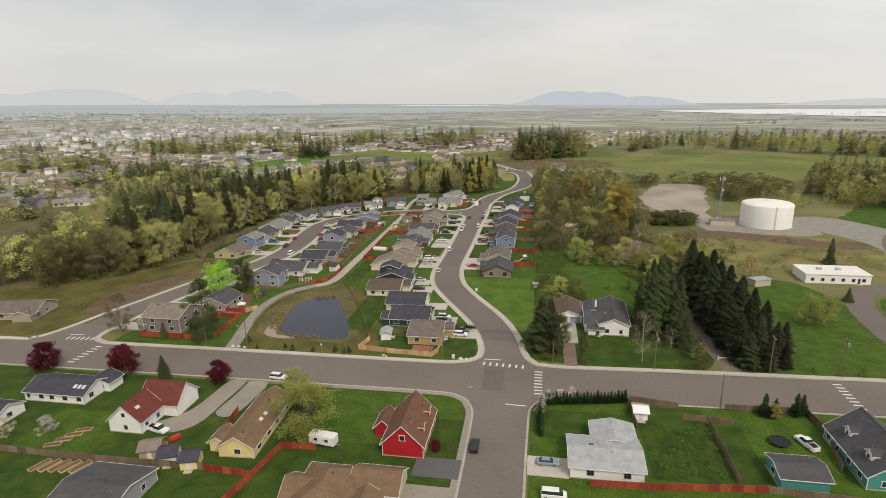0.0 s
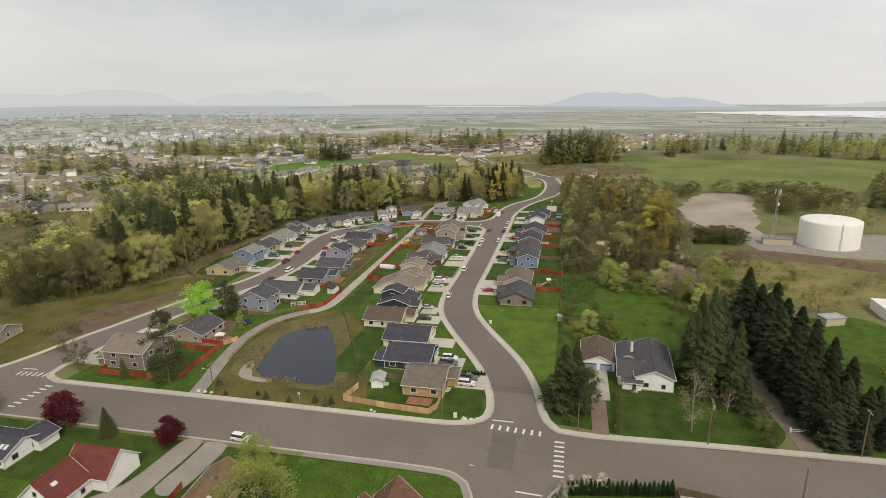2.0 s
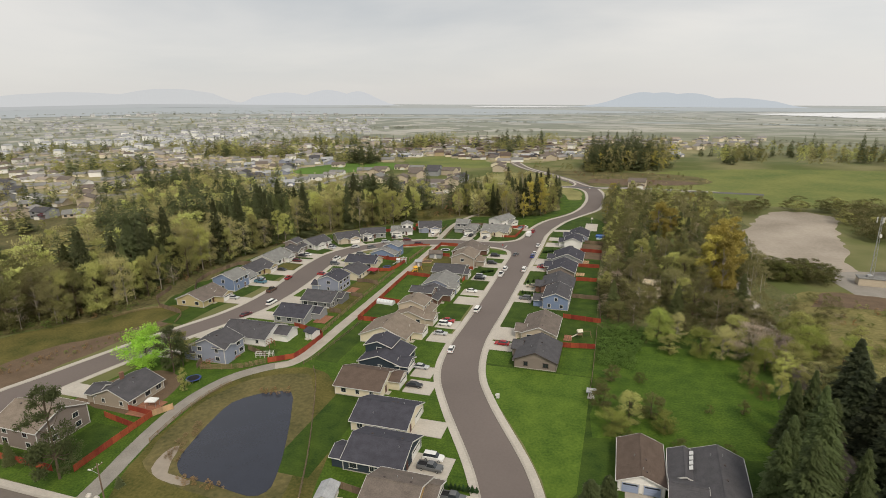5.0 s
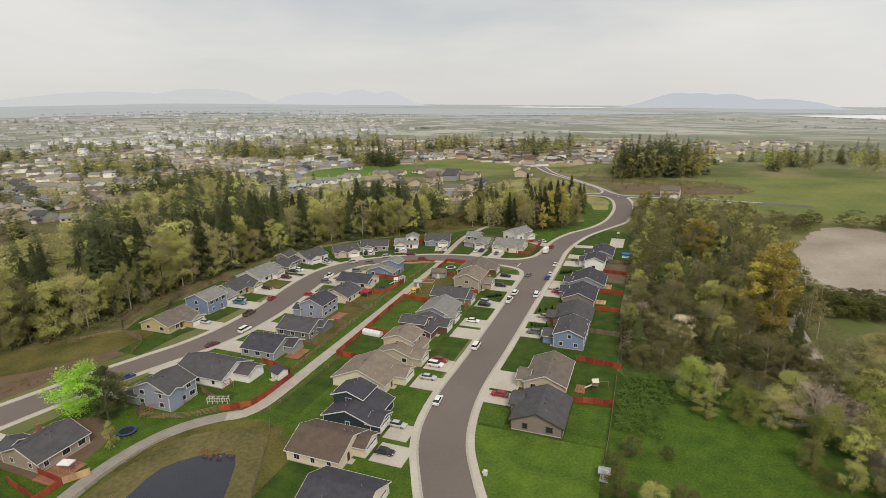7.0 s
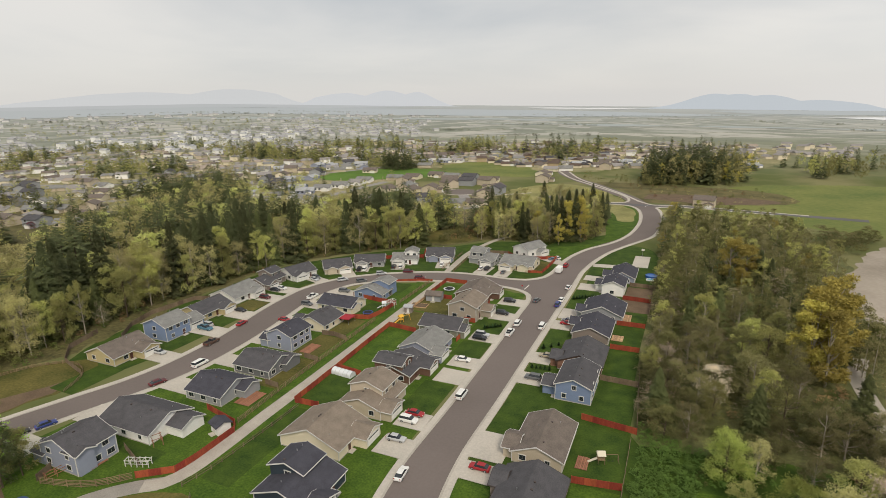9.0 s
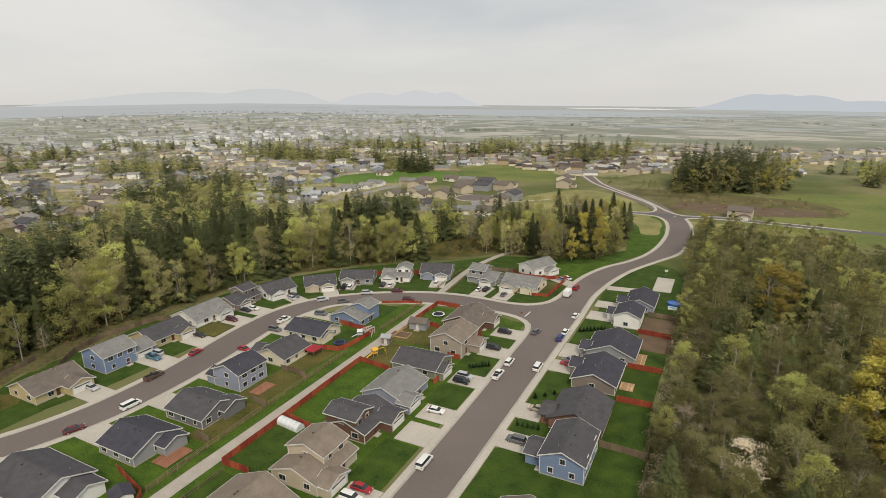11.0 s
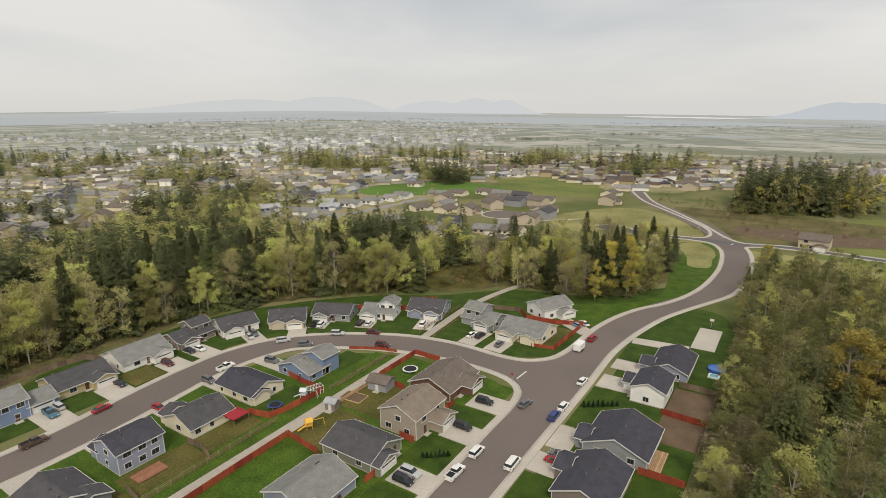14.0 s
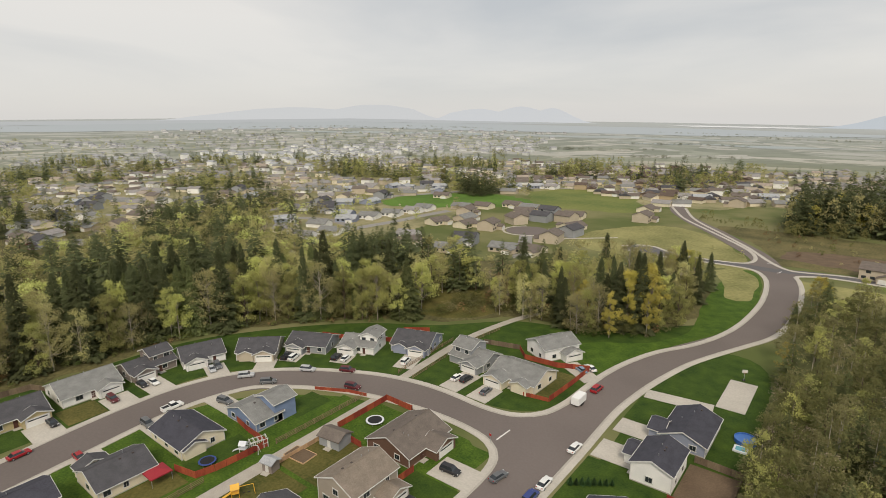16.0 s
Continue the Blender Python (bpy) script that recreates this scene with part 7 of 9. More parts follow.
house_crowd("distant_houses", more, "grey-roofed distant houses across the fields", SIDING["cream"], ROOF["worn"], 2.8)

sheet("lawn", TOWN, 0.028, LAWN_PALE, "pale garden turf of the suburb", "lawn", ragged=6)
# streets of the suburb
for i, pts in enumerate((
        [(-440, 440), (-405, 470), (-393, 500), (-394, 540), (-397, 583), (-377, 628), (-345, 684), (-307, 764), (-250, 900)],
        [(-240, 425), (-255, 443), (-262, 470), (-271, 496), (-272, 520), (-268, 550), (-267, 580), (-264, 612)],
        [(-394, 490), (-372, 500), (-349, 514), (-321, 525), (-290, 522), (-272, 512)],
        [(-600, 380), (-520, 420), (-460, 450), (-430, 495)],
        [(-640, 470), (-560, 500), (-480, 530), (-412, 560)],
        [(-660, 560), (-580, 590), (-480, 630), (-380, 668)],
        [(-168, 572), (-156, 550), (-146, 530), (-136, 508)],
        [(-118, 735), (-122, 800), (-140, 870), (-200, 960)],
        [(-300, 790), (-240, 800), (-180, 810), (-124, 800)])):
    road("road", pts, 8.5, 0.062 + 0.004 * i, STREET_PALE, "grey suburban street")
bm = bmesh.new()
bmesh.ops.create_circle(bm, cap_ends=True, segments=36, radius=14.5, matrix=Matrix.Translation((-170, 577, 0.10)))
setting(part("road", bm, ASPHALT), "round asphalt turning circle of a close", "road")
line = [Vector((-170 + 15.2 * math.cos(radians(a)), 577 + 15.2 * math.sin(radians(a)), 0)) for a in range(-240, 60, 8)]
setting(part("pavement", ribbon(line, -0.2, -1.7, -0.1, 0.15), CONCRETE), "pale pavement round the turning circle", "pavement")
road("footpath", [(-148, 560), (-130, 575), (-112, 590)], 2.2, 0.09, CONCRETE, "pale concrete footpath", "path")
sheet("green_field", GREEN, 0.045, mat("park_grass", (0.085, 0.16, 0.02), 0.95, 0.25, 0.02, 0.3, bump=0.05, patch=0.7), "bright green park field", "field", ragged=4)
sheet("green_field", COMMON, 0.046, FIELD, "pale green common before the houses", "field", ragged=4)
sheet("meadow", [(-96, 547), (-30, 552), (-36, 575), (-52, 606), (-80, 640), (-110, 640), (-135, 590), (-120, 555)], 0.043, PLOT, "mown yellow-green vacant plots", "meadow", ragged=2)
sheet("meadow", [(-14, 548), (60, 538), (60, 500), (0, 520), (-8, 530)], 0.043, PLOT, "mown olive vacant plots", "meadow", ragged=1)
sheet("meadow", [(-20, 572), (-40, 620), (-70, 662), (-40, 668), (60, 650), (80, 600), (20, 575)], 0.043, MEADOW, "dry grass beside the new road", "meadow", ragged=2)
sheet("bare_soil", [(-22, 588), (-18, 612), (40, 614), (70, 600), (30, 580)], 0.05, DIRT, "brown heaps of cleared soil", "soil", ragged=3)
house_new = copy_thing(FAR_PROTO[6], pose(19, 571, 0, 0, 0, -8))
house_new2 = copy_thing(FAR_PROTO[6], pose(-118, 655, 0, 0, 0, 90))
house_new3 = copy_thing(FAR_PROTO[4], pose(-130, 700, 0, 0, 0, 90))

# trees of the suburb and of the farther woods
far = []
MIX_T = [("olive", 22), ("bud", 22), ("lime", 24), ("fir", 14), ("blossom", 10), ("rusty", 6), ("plum", 3)]
MIX_GROVE = [("lime", 28), ("fir", 30), ("olive", 22), ("bud", 20)]
further = []
for x, y in scatter(TOWN, 11.5, rng_f, 1.0, (GREEN, COMMON)):
    g = noise.noise(Vector((x * 0.011, y * 0.011, 9.0)))
    if rng_f.random() > (0.85 if g > 0.2 else 0.42 if g > 0.0 else 0.24):
        continue
    if inside(x, y, MID_ZONE) and rng_f.random() < 0.6:
        continue
    k = pick(rng_f, MIX_GROVE if g > 0.2 else MIX_T)
    lo, hi = HEIGHT[k]
    row = (k, x, y, rng_f.uniform(lo, hi) * (0.80 if g > 0.2 else 0.50), rng_f.uniform(1.0, 1.5))
    (far if math.hypot(x, y - 200) < 560 else further).append(row)
woods("suburb_trees", far, "scattered suburban {}s between the houses", light=0.3)
woods("suburb_trees", further, "suburban {}s far between the houses", light=0.16)
far = []
BELTS = [([(-330, 705), (-290, 690), (-285, 722), (-325, 735)], 9, [("fir", 1)], 1.15),
         ([(-30, 660), (50, 682), (58, 740), (0, 770), (-32, 720)], 6.6, [("fir", 13), ("bud", 4), ("gold", 2)], 1.28),
         ([(-90, 684), (-40, 662), (-28, 650), (50, 668), (50, 680), (-30, 664), (-84, 694)], 4.5, [("shrub", 3), ("olive", 1)], 0.6),
         ([(-560, 340), (-460, 362), (-400, 396), (-420, 420), (-520, 392), (-620, 380)], 10, MIX_W, 0.9),
         ([(110, 740), (260, 730), (420, 640), (440, 690), (270, 790), (120, 800)], 8.5, [("fir", 3), ("olive", 4), ("lime", 5), ("bud", 3)], 0.95),
         ([(190, 440), (330, 450), (430, 560), (520, 520), (420, 380), (260, 360), (200, 400)], 10, [("bud", 4), ("olive", 4), ("lime", 2), ("fir", 3)], 0.8),
         ([(195, 380), (205, 471), (237, 517), (275, 490), (300, 410), (240, 366)], 6.9, [("fir", 3), ("olive", 3), ("lime", 3), ("bud", 2)], 0.95),
         ([(150, 356), (178, 362), (240, 425), (200, 440), (150, 410)], 8, [("bud", 4), ("olive", 3), ("lime", 1)], 0.6),
         ([(250, 420), (330, 330), (520, 300), (520, 380), (330, 400)], 11, [("fir", 3), ("olive", 4), ("lime", 2)], 0.8),
         ([(-1100, 560), (-800, 620), (-780, 660), (-1100, 640)], 12, MIX_W, 0.9),
         ([(-620, 760), (-380, 770), (-380, 790), (-640, 790)], 10, [("fir", 3), ("olive", 2), ("lime", 4)], 1.15),
         ([(-420, 900), (-160, 880), (-150, 910), (-430, 930)], 10, [("fir", 3), ("olive", 2), ("lime", 2)], 1.0),
         ([(60, 820), (200, 810), (420, 760), (640, 640), (660, 700), (430, 850), (200, 880)], 12, [("fir", 3), ("lime", 4), ("olive", 4)], 0.85)]
for poly, gap, mix, f in BELTS:
    for x, y in scatter(poly, gap, rng_f, 0.92):
        if noise.noise(Vector((x * 0.019, y * 0.019, 2.0))) < -0.12 and gap > 7:
            continue
        k = pick(rng_f, mix)
        lo, hi = HEIGHT[k]
        far.append((k, x, y, rng_f.uniform(lo, hi) * f * rng_f.choice((0.75, 1, 1, 1.1)), rng_f.uniform(0.75, 1.15)))
for x, y in scatter([(-120, 548), (-30, 555), (-36, 575), (-52, 606), (-80, 636), (-110, 636), (-135, 590)], 17, rng_f, 0.25):
    far.append((pick(rng_f, [("bud", 2), ("shrub", 3)]), x, y, rng_f.uniform(1.5, 4), 1.6))
for x, y in scatter([(-22, 588), (-18, 616), (-70, 666), (-30, 668), (70, 650), (80, 600), (30, 580)], 8, rng_f, 0.4):
    far.append((pick(rng_f, [("rusty", 3), ("shrub", 2), ("bud", 2)]), x, y, rng_f.uniform(1.0, 3.4), 2.0))
woods("far_woods", far, "far belt of {}s", light=0.48)
# tree lines out on the plain: thin level rows, leaf colour paled as haze
far = []
for row in range(46):
    rr = 900 + 2100 * (row / 46) ** 1.2
    a0 = rng_f.uniform(-48, 84)
    span = rng_f.uniform(4, 16)
    for i in range(int(34 * span / 10)):
        az = radians(a0 + span * rng_f.random())
        r2 = rr + 22 * math.sin(az * 9 + row) + rng_f.uniform(-9, 9)
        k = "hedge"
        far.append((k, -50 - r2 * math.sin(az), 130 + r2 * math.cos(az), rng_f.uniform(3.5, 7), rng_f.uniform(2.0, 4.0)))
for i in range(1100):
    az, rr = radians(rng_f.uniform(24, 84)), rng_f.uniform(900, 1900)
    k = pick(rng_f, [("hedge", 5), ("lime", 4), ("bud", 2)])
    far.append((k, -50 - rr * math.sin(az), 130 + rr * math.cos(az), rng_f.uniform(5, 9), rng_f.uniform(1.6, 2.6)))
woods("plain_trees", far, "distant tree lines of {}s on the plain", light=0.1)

# ---------------------------------------------------------------- fences
def fence(pts, material, label, height=1.75, kind="fence"):
    """Board panels between posts, each a piece."""
    x0, y0 = pts[0]
    e = empty("fence", x0, y0, 0, 0)
    def boards(bm):
        prof = []
        for i in range(10):
            prof += [(-0.5 + i / 10, 0.012), (-0.5 + (i + 0.12) / 10, -0.022), (-0.5 + (i + 0.88) / 10, -0.022)]
        prof += [(0.5, 0.012), (0.5, 0.04), (-0.5, 0.04)]
        lo, hi = ([bm.verts.new((px, py, z)) for px, py in prof] for z in (0.05, height))
        bm.faces.new(lo); bm.faces.new(hi[::-1])
        for i in range(len(prof)):
            bm.faces.new((lo[i], lo[(i + 1) % len(prof)], hi[(i + 1) % len(prof)], hi[i]))
        bmesh.ops.recalc_face_normals(bm, faces=bm.faces)
        return bm
    panel = shared(("fence_panel", height, material.name), boards, material)
    post = shared(("fence_post", height, material.name), lambda bm: box(bm, 0, 0, -0.3, 0.12, 0.12, height + 0.36), material)
    for (ax, ay), (bx, by) in zip(pts, pts[1:]):
        run = math.hypot(bx - ax, by - ay)
        n = max(1, round(run / 2.5))
        a = math.degrees(math.atan2(by - ay, bx - ax))
        for i in range(n):
            t = (i + 0.5) / n
            piece("panel", panel, e, pose(ax + (bx - ax) * t - x0, ay + (by - ay) * t - y0, 0, 0, 0, a) @ Matrix.Diagonal((run / n - 0.04, 1, 1, 1)))
            t = i / n
            piece("post", post, e, pose(ax + (bx - ax) * t - x0, ay + (by - ay) * t - y0, 0, 0, 0, a))
    piece("post", post, e, pose(pts[-1][0] - x0, pts[-1][1] - y0, 0))
    tagged(e, label, kind, group="garden fences")


def rail_fence(pts, label, height=1.2, gap=3.0, rails=3, material=None):
    material = material or RAIL
    line = smooth_line(pts, gap)
    x0, y0 = line[0].x, line[0].y
    e = empty("rail_fence", x0, y0)
    post = shared(("rail_post", height, material.name), lambda bm: box(bm, 0, 0, -0.3, 0.15, 0.15, height + 0.4), material)
    rail = shared(("rail", material.name), lambda bm: box(bm, 0.5, 0, -0.06, 1, 0.05, 0.13), material)
    for a, b in zip(line, line[1:]):
        d = b - a
        ang = math.degrees(math.atan2(d.y, d.x))
        piece("post", post, e, pose(a.x - x0, a.y - y0, 0, 0, 0, ang))
        for k in range(rails):
            piece("rail", rail, e, pose(a.x - x0, a.y - y0, height * (k + 1) / rails - 0.08, 0, 0, ang) @ Matrix.Diagonal((d.length, 1, 1, 1)))
    tagged(e, label, "fence", group="rail fences")


R, G, N = FENCE_RED, FENCE_GREY, FENCE_TAN
red = "red-stained cedar board fence behind the gardens"
fence([(-132.8, 154.4), (-132.8, 151.6), (-111.5, 151.6)], R, "red-stained board fence round a corner garden")
fence([(-106.6, 152.8), (-107.0, 163), (-107.2, 175)], R, "red-stained board fence along the gravel path")
fence([(-107.2, 175.2), (-104.6, 179.4)], N, "new pale cedar fence by the path")
fence([(-115.5, 175.6), (-107.3, 175.0)], R, "red-stained board fence between gardens")
fence([(-119, 171.5), (-107.1, 169.5)], R, "red-stained board fence between gardens")
fence([(-55, 150.7), (-43, 149.2), (-31.2, 148.4), (-29.8, 151.2)], N, "new pale cedar fence round the corner garden")
fence([(-55, 150.8), (-53.4, 157.6)], N, "new pale cedar fence by the pond")
fence([(-29.8, 151.3), (-29.8, 156.4)], N, "new pale cedar fence beside the ochre house")
fence([(-49.4, 164.4), (-40.5, 163.2)], G, "weathered fence between two gardens")
fence([(-89.7, 213.4), (-89.0, 218), (-88.9, 229.6), (-90.9, 232)], R, "red-stained fence at the bend of the path")
fence([(-96.0, 208.6), (-89.8, 213.2)], R, "red-stained fence at the bend of the path")
fence([(-84.0, 246.4), (-84.4, 266.6), (-85.0, 282), (-85.4, 299.6)], R, "long red-stained board fence beside the gravel path")
fence([(-85.6, 314.6), (-85.6, 331.8)], N, "low new cedar fence beside the gravel path", 1.2)
fence([(-83.9, 246.2), (-76.5, 246.5)], R, red); fence([(-84.3, 266.4), (-75.4, 265.2)], R, red)
fence([(-85.3, 299.8), (-74.3, 298.4)], R, red)
fence([(-86.0, 334.6), (-86.0, 352.0), (-76.6, 351.8), (-74.6, 348.4)], R, "red-stained fence round the corner garden")
fence([(-86.0, 334.4), (-82.7, 332.6), (-75.3, 332.1)], R, red)
fence([(-62.6, 313.6), (-58.4, 313.4)], R, red); fence([(-58.6, 296.6), (-58.4, 299.4)], R, red); fence([(-59.8, 327), (-59.6, 332.8)], R, red)
fence([(-12.8, 266.6), (0.2, 264.9)], R, red); fence([(-10.6, 242.4), (-0.8, 243.8)], R, red)
fence([(-11.6, 288.2), (-1.4, 287.8)], G, "weathered board fence between gardens"); fence([(-11.6, 309.6), (-3.0, 309.8)], R, red); fence([(-12, 329.6), (-2.8, 329.8)], R, red)
fence([(-13, 356.2), (-2.6, 355.4)], R, red); fence([(-12, 373.2), (-1.8, 372.6)], G, "weathered board fence between gardens")
fence([(-2.4, 343), (-2.2, 372)], G, "weathered fence at the back of the gardens"); fence([(0.2, 265), (-1.2, 287), (-2.6, 310)], G, "weathered fence at the back of the gardens")
fence([(-101.8, 301.2), (-95.6, 302.6), (-94.6, 306.4)], R, "red-stained fence round a garden")
fence([(-94.5, 306.6), (-93.8, 314), (-93.6, 319.4)], R, "red-stained board fence west of the path")
fence([(-114.2, 321.6), (-102.3, 319.8), (-93.8, 319.4)], R, red)
fence([(-106.6, 344.0), (-97.5, 348.6), (-92.0, 350.0)], R, "low red fence at the street edge", 1.1)
fence([(-98.6, 285.6), (-93.0, 284.2)], G, "weathered board fence between gardens"); fence([(-98, 268.6), (-92.6, 268)], G, "weathered board fence between gardens")
fence([(-103.4, 285.2), (-98.5, 285.6)], G, "weathered board fence between gardens")
fence([(-50.2, 377.9), (-49.4, 390), (-49.0, 401.6)], R, "red-stained board fence at the street corner")
fence([(-49.2, 401.8), (-58, 398.2), (-69, 397.6), (-74, 403)], R, "red-stained board fence between gardens"); fence([(-74, 403), (-86.2, 400.2)], G, "weathered board fence by the wood")
fence([(-57.5, 376.6), (-50.4, 377.7)], R, "low red-stained garden board fence", 1.2)
fence([(-166, 257.4), (-172.5, 266), (-175.4, 277), (-172.6, 294.4), (-167, 297)], G, "weathered brown fence against the wood")
fence([(-153.2, 234.8), (-166, 238.2), (-174.4, 245), (-178, 257)], G, "weathered fence against the wood")
fence([(-136, 371.4), (-128, 374.2), (-123.4, 378.4)], R, "red-stained fence behind the houses"); fence([(-123, 378.6), (-112, 382.4)], R, "red-stained fence behind the houses")
fence([(-111, 380), (-115.5, 392), (-108, 397)], R, "red-stained fence behind a garden")
fence([(-121.8, 90), (-103.7, 89.6), (-83.3, 89.9), (-70, 90.4)], G, "long weathered fence between back gardens")
fence([(-70, 90.2), (-58.4, 89.4), (-56.6, 99.8), (-48.6, 100.2)], R, "red-stained board fence behind gardens")
fence([(-73.5, 104), (-74.5, 112.5)], R, "red garden fence beside the yellow house"); fence([(-58.2, 89.2), (-60.5, 80), (-61, 72)], R, "red-stained board fence behind gardens")
fence([(24.0, 130.2), (35.2, 128.0)], G, "weathered fence beside the main road"); fence([(46.4, 129.0), (56, 129.2), (64.8, 129.6)], G, "weathered fence beside the main road"); fence([(35.4, 123.4), (40.4, 123), (46.2, 122.4)], G, "weathered grey-brown garden board fence")
fence([(64.8, 129.5), (65.6, 122), (62.6, 108)], G, "weathered board fence beside the teal house"); fence([(40.8, 122), (40.8, 101)], G, "weathered fence between back gardens")
fence([(11.5, 96.4), (23.2, 97), (34, 98.2), (45.4, 99.4)], R, "red-stained fence behind the white bungalow"); fence([(45.6, 99.3), (61, 98.2)], G, "weathered grey-brown garden board fence")
fence([(24.0, 130.0), (23.6, 122), (24.0, 118)], G, "weathered fence beside the hedge")
rail_fence([(-99.0, 166), (-100.6, 178), (-100.4, 188), (-98.4, 195)], "timber rail fence along the gravel path")
rail_fence([(-84.6, 210.5), (-83.2, 217), (-82.6, 226), (-82.0, 235), (-81.8, 245)], "thin weathered wire fence on posts beside the path", 1.1, 3.0, 2, FENCE_GREY)
rail_fence([(-90.9, 233), (-91.8, 252), (-92.4, 280), (-92.8, 303)], "long timber rail fence west of the footpath", 1.5, 2.6, 4)
rail_fence([(-92.6, 321), (-92.4, 335), (-92.3, 349)], "timber rail fence west of the footpath", 1.5, 2.6, 4)
rail_fence([(-113.4, 199.6), (-107, 201.2), (-101.4, 203.6), (-96.4, 208.2)], "timber lattice rail fence behind the slate house", 1.7, 2.2, 5)
fence([(-114.8, 199.8), (-116.2, 203.6)], G, "weathered board fence beside a house"); fence([(-107.6, 214.8), (-98.8, 211.6)], G, "weathered board fence between two gardens")
fence([(-103, 234.8), (-91.0, 232.1)], R, "red-stained board fence between two gardens"); fence([(-98, 251), (-93.2, 250.6)], G, "weathered board fence between two gardens")
rail_fence([(-94.6, 366), (-95.6, 380), (-96.4, 396)], "timber rail fence beside the wood path")
rail_fence([(-88.8, 366), (-89.8, 380), (-90.6, 396), (-88.6, 414)], "timber rail fence beside the wood path")
rail_fence([(-53.8, 158), (-60, 172), (-68, 188), (-76, 203), (-80.5, 209)], "grey chain-link style rail fence by the pond", 1.3, 3.0, 3, FENCE_GREY)
rail_fence([(-175, 225), (-172, 232), (-166, 237.4), (-159.5, 238.2), (-153.7, 235.6), (-150.5, 232), (-147.6, 226)], "timber rail fence round the meadow", 1.0)
rail_fence([(-0.8, 214), (-0.6, 232), (-0.8, 262)], "thin wire garden fence on posts", 1.2, 3.0, 2, FENCE_GREY)

# ---------------------------------------------------------------- cars
CAR = dict(  # length, width, belt height, roof height, cabin from/to at the belt, at the roof, bonnet height
    sedan=(4.7, 1.8, 0.92, 1.45, (-1.95, 1.15), (-1.2, 0.45), 0.85), suv=(4.75, 1.9, 1.08, 1.75, (-2.25, 1.2), (-2.0, 0.6), 1.02),
    van=(5.1, 1.98, 1.15, 1.85, (-2.45, 1.75), (-2.3, 0.95), 1.05), pickup=(5.7, 1.98, 1.1, 1.85, (-0.6, 1.45), (-0.45, 0.8), 1.08))
CARPAINT = {k: paint(k, v) for k, v in dict(white=(0.74, 0.74, 0.72), silver=(0.45, 0.46, 0.47), black=(0.02, 0.02, 0.023), red=(0.32, 0.015, 0.02), maroon=(0.10, 0.014, 0.018), blue=(0.03, 0.05, 0.20),
                                              steel=(0.20, 0.27, 0.36), grey=(0.12, 0.125, 0.13), gold=(0.38, 0.33, 0.24), bronze=(0.10, 0.06, 0.045), teal=(0.06, 0.16, 0.22)).items()}
HEADLIGHT = mat("headlight_lens", (0.70, 0.71, 0.70), 0.15, 0.05, 3, 12, spec=0.6)
TAIL = mat("tail_lens", (0.35, 0.01, 0.01), 0.2, 0.1, 3, 12, spec=0.6)


def frustum(bm, x0, x1, y, z0, u0, u1, v, z1):
    lo = [bm.verts.new(p) for p in ((x0, -y, z0), (x1, -y, z0), (x1, y, z0), (x0, y, z0))]
    hi = [bm.verts.new(p) for p in ((u0, -v, z1), (u1, -v, z1), (u1, v, z1), (u0, v, z1))]
    fs = [bm.faces.new(lo[::-1]), bm.faces.new(hi)] + [bm.faces.new((lo[i], lo[(i + 1) % 4], hi[(i + 1) % 4], hi[i])) for i in range(4)]
    bmesh.ops.recalc_face_normals(bm, faces=fs)
    return bm


